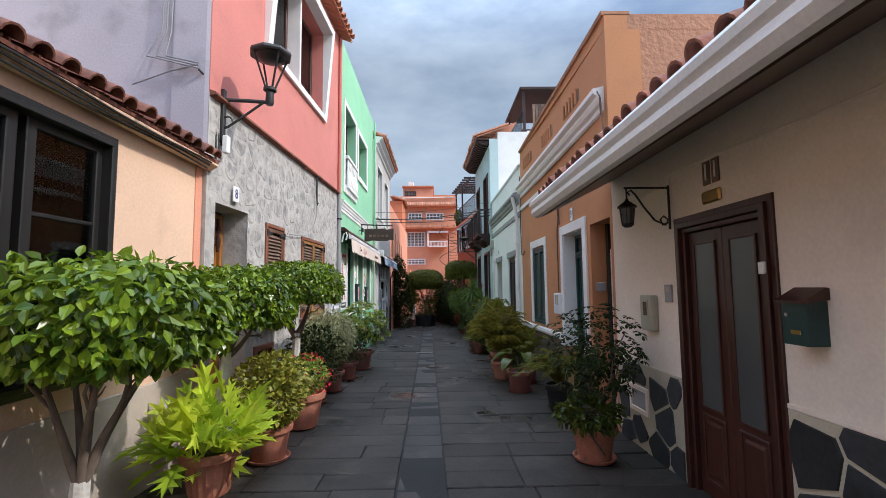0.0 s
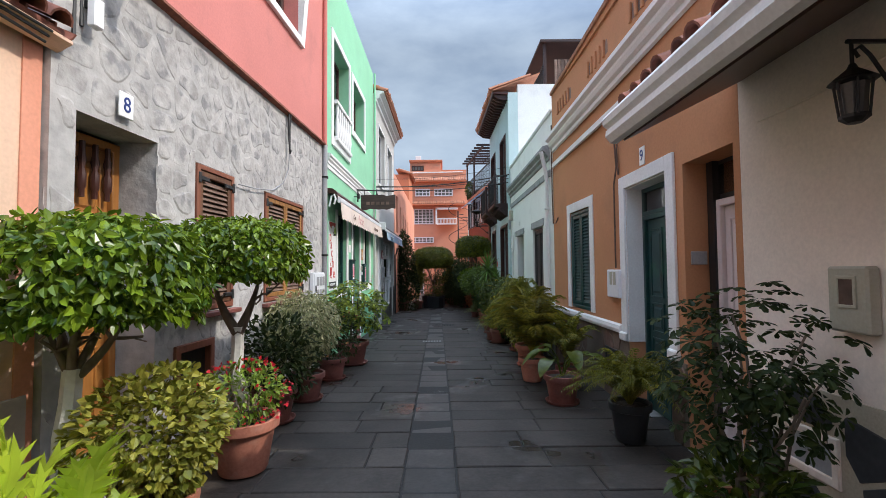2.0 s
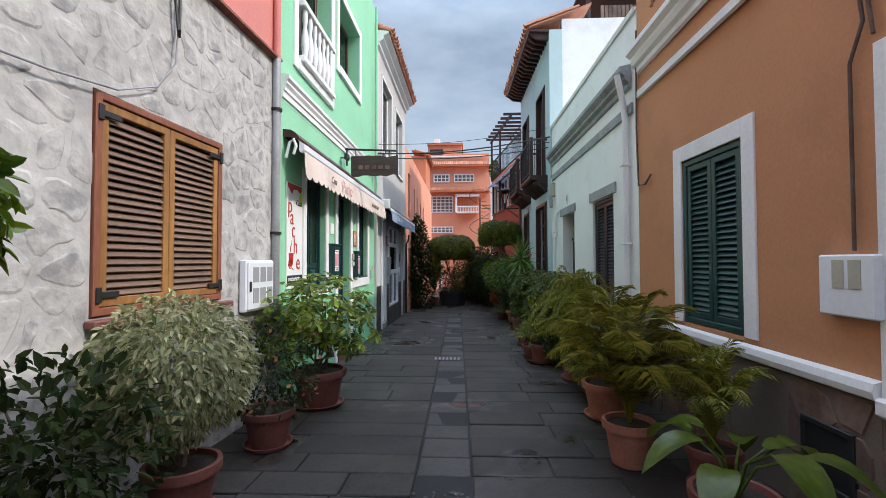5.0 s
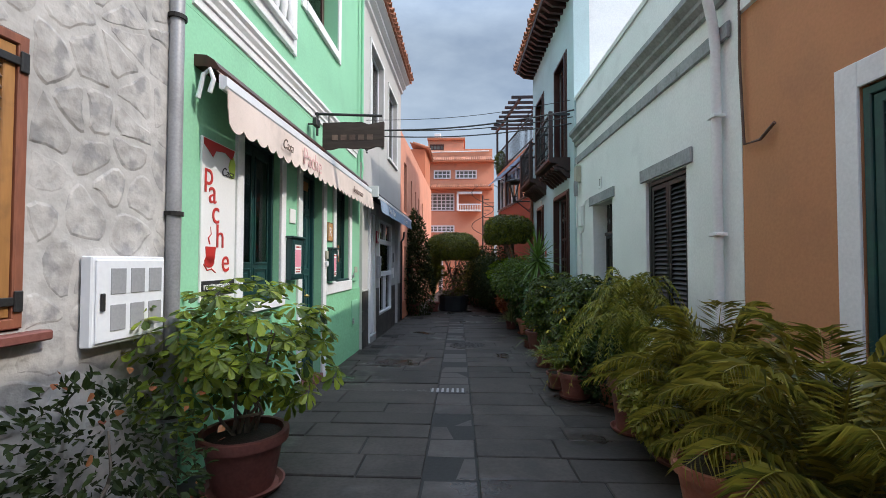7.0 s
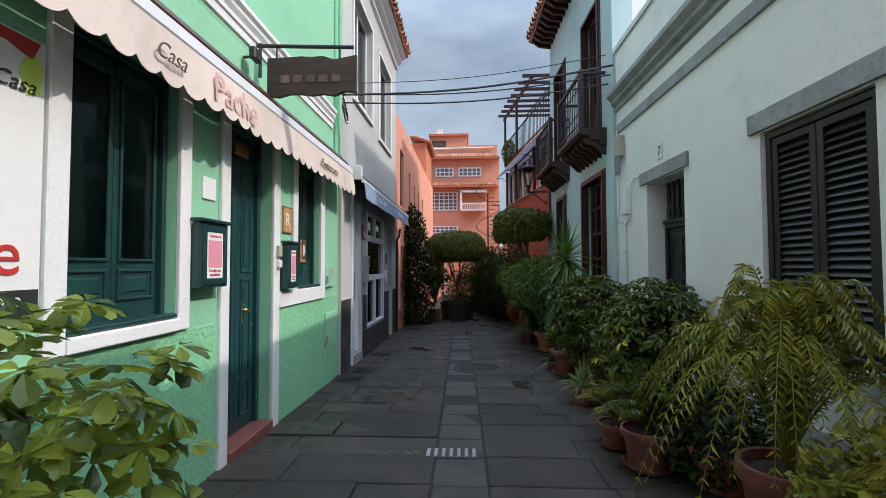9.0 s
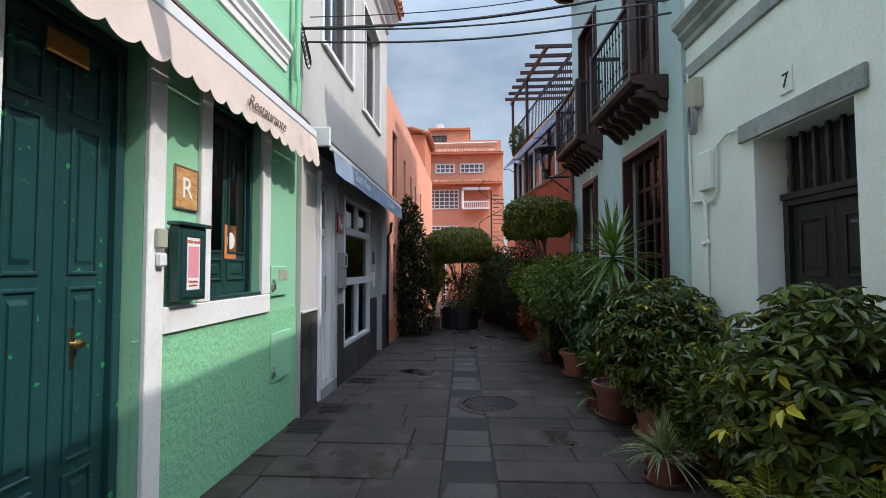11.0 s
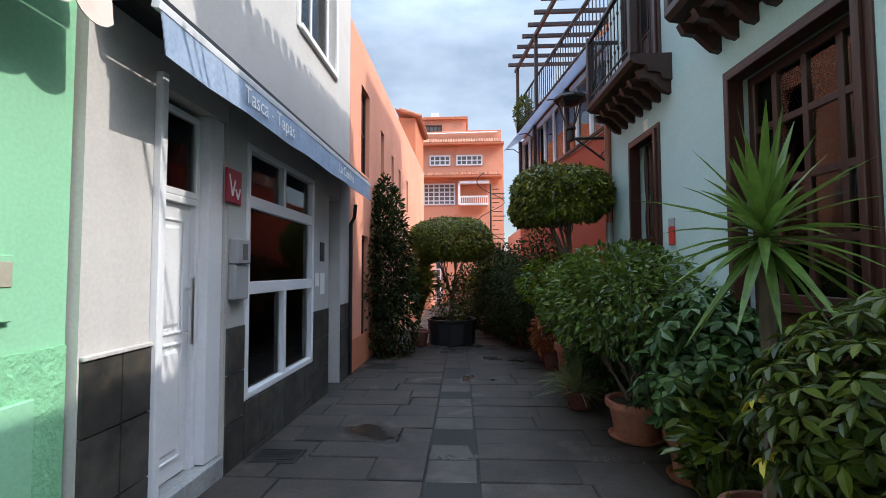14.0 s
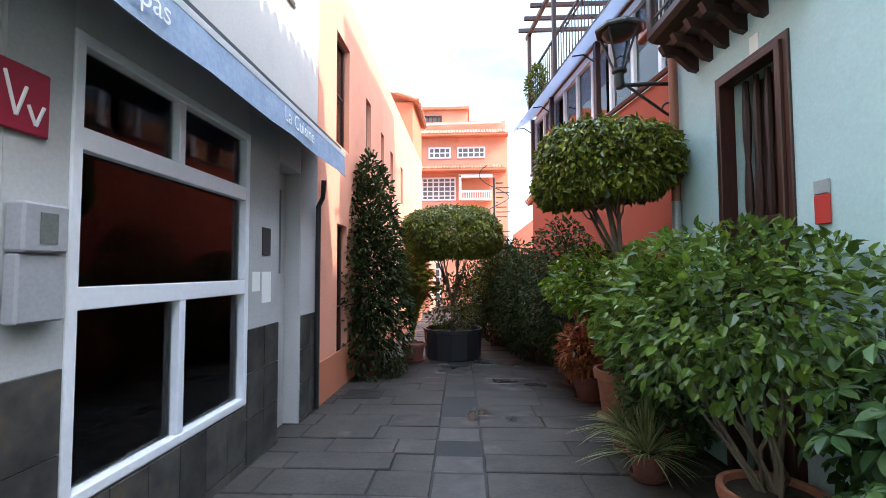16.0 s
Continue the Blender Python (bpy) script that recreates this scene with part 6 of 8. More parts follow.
p = thing("number_plate", "small pale number tile 7", "sign", RIGHT.at((0.01, 14.3, 2.6)))
part("tile", Build().box((0, 14.24, 2.55), (0.012, 14.37, 2.73), 0.004), M_MINT, p, side=RIGHT)
words(p, "7", 0.15, M_BLACKPRINT, on_wall(RIGHT, 14.305, 2.64, 0.014))
p = thing("drainpipe", "white painted rain pipe on mint wall", "pipe", RIGHT.at((0.05, 10.98, -0.25)))
part("pipe", Build().tube([(0.05, 10.98, 0.05), (0.05, 10.98, 3.2), (0.08, 10.96, 3.4), (0.16, 10.94, 3.75)], 0.04, n=10), M_WHITE, p, side=RIGHT, smooth=True)
part("foot", Build().tube([(0.05, 10.98, -0.25), (0.05, 10.98, 0.12)], 0.048, n=10), M_GREYPLASTIC, p, side=RIGHT)
for z in (0.4, 1.6, 2.6):
    part("bracket", Build().box((0, 10.92, z), (0.1, 11.04, z + 0.03), 0.005), M_WHITE, p, side=RIGHT)
m = thing("junction_box", "pale painted junction box with cables and conduit", "junction box", RIGHT.at((0.02, 15.25, 1.6)))
part("box", Build().box((0, 15.26, 2.03), (0.05, 15.48, 2.4), 0.008), M_MINT, m, side=RIGHT)
part("meter", Build().box((0, 15.42, 2.86), (0.09, 15.6, 3.16), 0.01), M_BOX, m, side=RIGHT)
b = Build().tube([(0.03, 15.4, -0.1), (0.03, 15.4, 1.9)], 0.022, n=8).tube([(0.02, 15.4, 1.9), (0.02, 15.44, 1.94), (0.02, 15.62, 1.95), (0.02, 15.68, 2.05), (0.02, 15.68, 3.3)], 0.014, n=6)
b.tube([(0.02, 15.38, 1.9), (0.02, 15.26, 1.93), (0.02, 15.2, 2.0), (0.02, 15.19, 2.4), (0.02, 15.02, 2.47), (0.02, 14.9, 2.46)], 0.011, n=6)
b.tube([(0.02, 15.4, 1.52), (0.045, 15.4, 1.54)], 0.04, n=8)
part("conduit", b, M_MINT, m, side=RIGHT, smooth=True)
for k in range(6):
    b = Build().tube([(0.06 + 0.01 * k, 15.48 + 0.04 * math.cos(t + k), 2.74 + 0.14 * math.sin(t + k)) for t in np.arange(0, 6.6, 0.6)], 0.008, n=5)
    part("cable_coil", b, M_GREYCABLE, m, side=RIGHT, smooth=True)
cables(h, RIGHT, [[(0.03, 10.7, 4.2), (0.03, 10.72, 3.0), (0.03, 10.7, 2.6), (0.03, 10.68, 2.3), (0.03, 10.5, 2.29), (0.03, 10.35, 2.37)]], 0.012, M_BROWNSTONE, "brown cable")

# ---- blue house with balconies ----
h = thing("house", "blue-grey two-storey house with dark balconies and tile eave", "house", (2.3, 18, -0.4))
Y0, Y1 = 15.762, 20.1
UH = [(16.21, 17.36, -0.8, 2.77), (18.685, 19.365, -0.8, 2.765), (16.35, 17.25, 3.45, 5.65), (18.6, 19.5, 3.45, 5.65)]
part("wall", facade(Y0, Y1, -0.8, 6.85, UH), M_BLUE, h, side=RIGHT)
shell(h, RIGHT, Y0, Y1, -0.8, 7.1, M_WHITE)
for a, c, e, q in UH:
    b = Build()
    for w_, d_ in ((0.12, 0.02), (0.07, 0.045)):
        picture_frame(b, a - 0.05 + 0.09 - w_, c + 0.05 - 0.09 + w_, e, q + 0.05 - 0.09 + w_, 0.05, -0.08, d_, sill=False)
    part("door_frame", b, M_BROWNWOOD, h, side=RIGHT)
d = panelled(h, RIGHT, 16.22, 17.35, -0.4, 1.0, -0.14, 2, (1,), M_BROWNWOOD, name="door", label="large dark brown double door with small panes")
glazed(h, RIGHT, 16.22, 17.35, 1.0, 2.76, -0.12, 4, 4, M_BROWNWOOD, M_GLASS, w=0.07, bar=0.05, room=M_DARKROOM, name="door_glazing")
d = panelled(h, RIGHT, 18.69, 19.36, -0.45, 1.55, -0.16, 1, (1, 1.2), M_BROWNWOOD, name="door", label="dark brown door with turned grille")
part("grille_rail", Build().box((-0.2, 18.69, 1.55), (-0.06, 19.36, 1.62), 0.005).box((-0.25, 18.69, 1.6), (-0.24, 19.36, 2.765)), M_BROWNWOOD, h, side=RIGHT)
for k in range(5):
    part("grille_bar", Build().lathe([(0.02, 1.62), (0.032, 1.72), (0.032, 1.9), (0.02, 2.1), (0.032, 2.3), (0.032, 2.5), (0.02, 2.77)], (-0.14, 18.77 + 0.13 * k, 0), 8), M_BROWNWOOD, h, side=RIGHT, smooth=True)
for a, c in ((16.37, 17.23), (18.62, 19.48)):
    panelled(h, RIGHT, a, c, 3.47, 5.63, -0.12, 2, (0.6, 1.4), M_BROWNWOOD, name="balcony_door", glass=(M_GLASS, (1,)))
    # balcony: moulded wooden slab on consoles, iron rails
    y0, y1, D = a - 0.32, c + 0.32, 0.4
    bal = part("balcony", Build().run([(0, 3.18), (0.10, 3.2), (0.12, 3.26), (0.24, 3.28), (0.26, 3.34), (D - 0.02, 3.36), (D + 0.02, 3.40), (D + 0.02, 3.46), (0, 3.46)], y0, y1), M_BALCONY, h, "dark wooden balcony with iron rails", side=RIGHT)
    for k in range(7):
        y = y0 + 0.06 + (y1 - y0 - 0.12) * k / 6
        part("console", Build().run([(0, 3.05), (0.07, 3.07), (0.2, 3.2), (0.3, 3.22), (0.34, 3.3), (0, 3.32)], y - 0.03, y + 0.03), M_BALCONY, bal, side=RIGHT)
    part("rail", Build().box((D - 0.04, y0, 4.30), (D + 0.01, y1, 4.35), 0.008).box((0, y0, 4.30), (D - 0.04, y0 + 0.04, 4.35), 0.008).box((0, y1 - 0.04, 4.30), (D - 0.04, y1, 4.35), 0.008).box((D - 0.03, y0 + 0.04, 3.56), (D - 0.01, y1 - 0.04, 3.58)), M_IRON, bal, side=RIGHT)
    for yy in (y0 - 0.01, y1 - 0.07):
        part("corner_post", Build().box((D - 0.06, yy, 3.46), (D + 0.02, yy + 0.08, 4.38), 0.008), M_BALCONY, bal, side=RIGHT)
    n = 13
    for k in range(n):
        y = y0 + 0.1 + (y1 - y0 - 0.2) * k / (n - 1)
        part("baluster", Build().lathe([(0.007, 3.46), (0.007, 3.7), (0.016, 3.73), (0.007, 3.76), (0.007, 4.1), (0.016, 4.13), (0.007, 4.16), (0.007, 4.30)], (D - 0.02, y, 0), 6), M_IRON, bal, side=RIGHT)
    for yy in (y0 + 0.02, y1 - 0.02):
        for dd in (0.1, 0.2, 0.3):
            part("baluster", Build().tube([(dd, yy, 3.46), (dd, yy, 4.30)], 0.008, n=6), M_IRON, bal, side=RIGHT)
tiled_eave(h, RIGHT, Y0 - 0.05, Y1 + 0.05, 0.56, 6.93, 4, radians(20), M_LITTILE, pitch=0.2, seed=12)
part("eave_board", Build().run([(0, 6.80), (0.46, 6.82), (0.48, 6.87), (0, 6.88)], Y0, Y1), M_BROWNWOOD, h, "dark wooden eave", side=RIGHT)
for k in range(18):
    y = Y0 + 0.1 + k * 0.243
    part("rafter", Build().run([(0, 6.63), (0.28, 6.67), (0.38, 6.75), (0.44, 6.798), (0, 6.798)], y - 0.04, y + 0.04), M_BALCONY, h, side=RIGHT)
p = thing("number_plate", "small pale number tile on blue wall", "sign", RIGHT.at((0.01, 18.95, 2.9)))
part("tile", Build().box((0, 18.9, 2.84), (0.01, 19.0, 2.98), 0.003), M_PAPER, p, side=RIGHT)
p = thing("alarm_plate", "small red and grey plate on blue wall", "sign", RIGHT.at((0.02, 18.15, 1.2)))
part("plate", Build().box((0, 18.33, 1.5), (0.02, 18.44, 1.68), 0.004), M_REDPAINT, p, side=RIGHT)
part("top", Build().box((0, 18.33, 1.683), (0.02, 18.44, 1.77), 0.004), M_GREYPLASTIC, p, side=RIGHT)
p = thing("drainpipe", "brown rain pipe with elbow, grey below", "pipe", RIGHT.at((0.06, 20.08, -0.45)))
part("pipe", Build().tube([(0.06, 20.08, 1.9), (0.06, 20.08, 3.7)], 0.04, n=10), M_COPPER, p, side=RIGHT, smooth=True)
part("pipe_lower", Build().tube([(0.06, 20.08, -0.45), (0.06, 20.08, 1.9)], 0.045, n=10), M_ZINC, p, "grey lower pipe", side=RIGHT, smooth=True)
part("elbow", Build().tube([(0.06, 20.08, 3.6), (0.08, 20.1, 3.75), (0.14, 20.3, 3.78), (0.18, 20.5, 3.76), (0.18, 20.52, 3.95)], 0.055, n=10), M_COPPER, p, side=RIGHT, smooth=True)
# roof terrace above and behind
t = thing("roof_terrace", "dark timber roof terrace with slatted screen above white block", "terrace", (6.0, 22.7, 4.6))
part("wall", Build().box((4.4, 20.3, -0.8), (9.0, 24.8, 8.75)), M_WHITE, t)
part("deck", Build().box((4.2, 20.5, 8.753), (9.1, 25.0, 8.9), 0.02), M_BALCONY, t)
part("canopy", Build().box((4.15, 20.5, 10.85), (9.2, 25.0, 10.97), 0.02), M_BALCONY, t)
for x, y in ((4.3, 20.65), (4.3, 24.8), (6.6, 20.65)):
    part("post", Build().box((x, y, 8.9), (x + 0.12, y + 0.12, 10.85), 0.008), M_BALCONY, t)
for k in range(30):
    part("slat", Build().box((4.75 + 0.14 * k, 20.62, 8.91), (4.75 + 0.14 * k + 0.115, 20.65, 10.15)), M_BROWNSTONE, t)
for k in range(22):
    part("baluster", Build().tube([(4.25, 20.7 + 0.19 * k, 8.9), (4.25, 20.7 + 0.19 * k, 9.85)], 0.014, n=5), M_IRON, t)
part("rail", Build().tube([(4.25, 20.6, 9.85), (4.25, 24.9, 9.85)], 0.03, n=6), M_IRON, t)

# ---- red wall, conservatory and pergola ----
VER = Side([(0, 4.868), (20.0, 2.28), (45, -0.955)], -1)
h = thing("house", "dark red low house with glazed veranda and roof terrace", "house", (2.3, 24, -0.5))
Y0, Y1 = 20.4, 26.6
part("wall", facade(Y0, Y1, -1.0, 3.52, []), M_RED, h, side=VER)
part("corner_wall", Build().box((1.985, 20.11, -1.0), (2.28, 20.39, 3.72)), M_RED, h)
part("wall_cap", Build().tube([(0.02, Y0, 3.56), (0.02, Y1, 3.56)], 0.04, n=6), M_BROWNWOOD, h, side=VER)
part("side_wall", Build().box((-0.31, Y0 + 0.01, -1), (-6, Y0 + 0.2, 4.9)), M_RED, h, side=VER)
part("side_wall", Build().box((-0.31, Y1 - 0.2, -1), (-6, Y1, 4.9)), M_RED, h, side=VER)
part("back_wall", Build().box((-2.4, Y0 + 0.2, -1), (-2.2, Y1 - 0.2, 4.9)), M_FAR, h, "orange wall behind the veranda", side=VER)
ver = part("veranda_frame", Build().box((-0.16, Y0, 4.80), (-0.06, Y1, 4.92)).box((-0.16, Y0, 3.525), (-0.08, Y1, 3.62)), M_WHITEGLOSS, h, "white glazed veranda frame", side=VER)
n = 9
for k in range(n + 1):
    y = Y0 + 0.05 + (Y1 - Y0 - 0.1) * k / n
    part("mullion", Build().box((-0.15, y - 0.04, 3.62), (-0.07, y + 0.04, 4.80), 0.006), M_WHITEGLOSS, ver, side=VER)
    if k < n:
        part("pane", Build().box((-0.12, y + 0.045, 3.62), (-0.115, y + (Y1 - Y0 - 0.1) / n - 0.045, 4.79)), M_COATED, ver, side=VER)
for y in (22.8, 25.1, Y1 - 0.05):
    part("post", Build().box((-0.05, y - 0.05, 3.605), (0.03, y + 0.05, 4.92), 0.006), M_BROWNWOOD, ver, "dark brown post", side=VER)
    part("bracket", Build().tube([(0.03, y, 4.6), (0.2, y, 4.72), (0.38, y, 4.70)], 0.012, n=6), M_IRON, ver, side=VER)
part("sheet_canopy", Build().run([(0.42, 4.70), (0.425, 4.71), (-0.05, 5.0), (-0.06, 4.985)], Y0 + 0.1, Y1 + 0.15), M_SHEET, h, "thin pale blue translucent sheet canopy", side=VER)
part("terrace_floor", Build().box((0.05, Y0 + 0.1, 5.02), (-2.4, Y1, 5.16), 0.01), M_FARTRIM, h, side=VER)
rail = part("terrace_rail", Build().box((-0.02, Y0 + 0.2, 6.05), (0.02, Y1, 6.09)).box((-0.02, Y0 + 0.2, 5.26), (0.02, Y1, 5.29)), M_IRON, h, "black terrace railing", side=VER)
for k in range(40):
    y = Y0 + 0.3 + (Y1 - Y0 - 0.4) * k / 39
    part("baluster", Build().tube([(0.0, y, 5.16), (0.0, y, 6.05)], 0.010, n=5), M_IRON, rail, side=VER)
pg = part("pergola", Build().box((0.02, 22.6, 7.0), (0.10, 26.7, 7.1), 0.01).box((-1.9, 22.6, 7.0), (-1.82, 26.7, 7.1), 0.01), M_BALCONY, h, "dark timber pergola", side=VER)
for dd, y in ((0.02, 26.45), (0.02, 24.6), (-1.88, 26.45), (-1.88, 22.8)):
    part("post", Build().box((dd, y, 5.16), (dd + 0.08, y + 0.08, 7.0), 0.008), M_BALCONY, pg, side=VER)
for k in range(8):
    y = 22.75 + 0.53 * k
    part("beam", Build().box((0.32, y, 7.1), (-2.1, y + 0.06, 7.2), 0.008), M_BALCONY, pg, side=VER)
part("lath", Build().box((-0.8, 22.55, 7.2), (-0.84, 26.75, 7.23), 0.004), M_BALCONY, pg, side=VER)
for y in (25.0, 25.9):
    part("terrace_planter", Build().box((-0.05, y - 0.25, 5.163), (-0.25, y + 0.25, 5.42), 0.02), M_TERRACOTTA, h, side=VER)


def street_lamp(base, out, z_arm, label, lit=(0, 0)):
    """A four-sided lantern on a wall arm; base on the wall, out is the lantern's place."""
    l = thing("street_lamp", label, "street lamp", base)
    bx, by, bz = base
    ox, oy, oz = out
    arm = Build().tube([(bx, by, z_arm), ((bx + ox) / 2, (by + oy) / 2, z_arm + 0.005), (ox, oy, z_arm)], 0.022, n=8)
    arm.tube([(bx, by, z_arm - 0.34), (bx + (ox - bx) * 0.12, by, z_arm - 0.32), (bx + (ox - bx) * 0.4, by + (oy - by) * 0.4, z_arm - 0.2), (bx + (ox - bx) * 0.85, by + (oy - by) * 0.85, z_arm - 0.01)], 0.015, n=8)
    arm.tube([(bx + (ox - bx) * 0.1 + 0.06 * math.cos(t) * (1 if ox > bx else -1), by, z_arm - 0.26 + 0.06 * math.sin(t)) for t in np.arange(0, 5.6, 0.5)], 0.011, n=6)
    part("arm", arm, M_IRON, l, "curled black iron arm", smooth=True)
    part("wall_plate", Build().box((bx - 0.02, by - 0.035, z_arm - 0.5), (bx + 0.02, by + 0.035, z_arm + 0.12), 0.006), M_IRON, l)
    part("collar", Build().lathe([(0.04, -0.03), (0.05, 0.0), (0.045, 0.12), (0.075, 0.14), (0.075, 0.17), (0.03, 0.18)], (ox, oy, z_arm), 12), M_IRON, l, smooth=True)
    z0, z1, r0, r1 = z_arm + 0.17, z_arm + 0.56, 0.055, 0.2
    for k in range(4):
        t = math.pi / 4 + k * math.pi / 2
        part("bar", Build().tube([(ox + r0 * math.cos(t), oy + r0 * math.sin(t), z0), (ox + r1 * math.cos(t), oy + r1 * math.sin(t), z1)], 0.012, n=6), M_IRON, l)
    part("roof", Build().lathe([(0.235, 0.0), (0.245, 0.02), (0.235, 0.05), (0.12, 0.09), (0.03, 0.11)], (ox, oy, z1), 8), M_IRON, l, "flat black hood")
    part("diffuser", Build().lathe([(0.17, 0.0), (0.15, -0.04), (0.09, -0.07), (0.03, -0.08)], (ox, oy, z1), 12), M_BLACKWOOD, l, "dark lamp bowl", smooth=True)


street_lamp((-2.37, 5.12, 3.3), (-1.87, 5.2, 3.7), 3.74, "black iron street lamp on stone wall")
street_lamp((1.93, 20.2, 2.75), (1.4, 20.22, 3.15), 3.14, "black iron street lamp on red wall")

# overhead cables
for k, (z0, z1, r) in enumerate(((3.95, 4.3, 0.016), (4.0, 4.2, 0.01), (3.9, 4.1, 0.012), (4.25, 4.6, 0.006))):
    pts = [(-2.05 + 4.1 * s, 15.75 + 0.1 * k, z0 + (z1 - z0) * s - 0.12 * math.sin(math.pi * s)) for s in np.linspace(0, 1, 13)]
    slab("overhead_cable", Build().tube(pts, r, n=5), M_CABLE, "black cable slung across the lane", "cable", kind="object", smooth=True, group="overhead cables")
c = thing("cable_junction", "tangled black cable junction on the wall", "cable junction", (-2.05, 15.75, 3.9))
for k in range(7):
    b = Build().tube([(-2.03 + 0.03 * k * 0.4, 15.75 + 0.09 * math.cos(t + k), 3.9 - 0.05 * k + 0.1 * math.sin(t + k)) for t in np.arange(0, 6.4, 0.6)], 0.008, n=5)
    part("loop", b, M_CABLE, c, smooth=True)

# ---- low red house beyond the veranda ----
h = thing("house", "low dark red house with a short clay tile eave", "house", (2.4, 28, -0.6))
part("wall", facade(26.9, 29.8, -1.2, 3.3, []), M_RED, h, side=RIGHT)
shell(h, RIGHT, 26.9, 29.8, -1.2, 3.3, M_RED)
tiled_eave(h, RIGHT, 26.9, 29.8, 0.25, 3.32, 3, radians(18), M_LITTILE, pitch=0.2)

# ---- covers and grates in the paving ----
def cover(x, y, w, l, label):
    c = thing("drain_cover", label, "drain cover", (x, y, street(y)), "covers in the paving")
    part("plate", Build().box((x - w / 2, y - l / 2, street(y) - 0.03), (x + w / 2, y + l / 2, street(y) + 0.008), 0.004), M_RUST, c)
    for k in range(6):
        yy = y - l / 2 + l * (k + 0.5) / 6
        part("rib", Build().box((x - w / 2 + 0.03, yy - 0.012, street(y) + 0.006), (x + w / 2 - 0.03, yy + 0.012, street(y) + 0.014), 0.003), M_RUST, c)


cover(-1.84, 15.6, 0.42, 0.42, "dark square metal cover beside the green wall")
cover(-1.8, 16.22, 0.36, 0.3, "dark square metal cover beside the green wall")
cover(-1.78, 17.62, 0.42, 0.3, "dark square metal cover near the white door")
cover(-1.6, 21.65, 0.5, 0.45, "dark square metal cover near the planter")
cover(1.42, 15.72, 0.5, 0.5, "dark square metal cover beside the plants")
c = thing("manhole_cover", "round cast iron manhole cover with pattern", "manhole cover", (0.05, 16.5, street(16.5)))
part("disc", Build().lathe([(0.31, -0.03), (0.31, 0.006), (0.29, 0.012), (0.02, 0.012)], (0.05, 16.5, street(16.5)), 28), M_RUST, c)
part("ring", Build().lathe([(0.40, -0.02), (0.40, 0.004), (0.33, 0.008), (0.325, -0.02)], (0.05, 16.5, street(16.5)), 28), M_PAVE, c)
for k in range(16):
    t = k * math.pi / 8
    for r in (0.1, 0.19, 0.26):
        part("stud", Build().box((0.05 + r * math.cos(t) - 0.018, 16.5 + r * math.sin(t) - 0.018, street(16.5) + 0.01), (0.05 + r * math.cos(t) + 0.018, 16.5 + r * math.sin(t) + 0.018, street(16.5) + 0.019), 0.004), M_RUST, c)
c = thing("drain_grate", "slotted iron drain grate across the gutter", "drain grate", (-0.3, 12.97, street(12.97)))
part("frame", Build().box((-0.5, 12.87, street(12.97) - 0.03), (-0.04, 13.07, street(12.97) + 0.004), 0.004), M_IRON, c)
for k in range(7):
    part("bar", Build().box((-0.48 + 0.065 * k, 12.89, street(12.97)), (-0.45 + 0.065 * k, 13.05, street(12.97) + 0.012), 0.003), M_ZINC, c)

# ---- plants ----
LEAF_FORMS = {
    "oval": ([(0, 0, 0), (-0.5, 0.35, 0.08), (0, 0.4, -0.04), (0.5, 0.35, 0.08), (-0.36, 0.72, 0.02), (0.36, 0.72, 0.02), (0, 1.0, -0.12)], [(0, 2, 1), (0, 3, 2), (1, 2, 6, 4), (2, 3, 5, 6)]),
    "lance": ([(0, 0, 0), (-0.5, 0.4, 0.1), (0, 0.45, 0.0), (0.5, 0.4, 0.1), (0, 1.0, -0.18)], [(0, 2, 1), (0, 3, 2), (1, 2, 4), (2, 3, 4)]),
    "lobed": ([(0, 0, 0), (-0.12, 0.1, 0.01), (-0.75, 0.34, 0.05), (-0.2, 0.36, 0.02), (-0.9, 0.6, 0.04), (-0.2, 0.56, 0.02), (-0.7, 0.82, 0.02), (-0.16, 0.76, 0.0), (0, 1.0, -0.1), (0.16, 0.76, 0.0), (0.6, 0.88, 0.02), (0.2, 0.6, 0.02), (0.9, 0.66, 0.04), (0.2, 0.4, 0.02), (0.75, 0.42, 0.05), (0.12, 0.14, 0.01), (0, 0.5, -0.02)], [(0, 16, 3, 2, 1), (3, 16, 5, 4), (5, 16, 7, 6), (7, 16, 8), (8, 16, 9), (9, 16, 11, 10), (11, 16, 13, 12), (13, 16, 0, 15, 14)]),
    "round": ([(0, 0, 0), (-0.32, 0.35, 0.05), (0, 0.4, -0.03), (0.32, 0.35, 0.05), (-0.5, 0.7, 0.06), (0.5, 0.7, 0.06), (-0.28, 0.95, -0.02), (0.28, 0.95, -0.02), (0, 0.75, -0.02)], [(0, 2, 1), (0, 3, 2), (1, 2, 8, 4), (2, 3, 5, 8), (4, 8, 6), (8, 5, 7), (8, 7, 6)]),
    "blade": ([(-0.5, 0, 0), (0.5, 0, 0), (-0.45, 0.5, 0.1), (0.45, 0.5, 0.1), (0, 1.0, -0.15)], [(0, 1, 3, 2), (2, 3, 4)]),
}


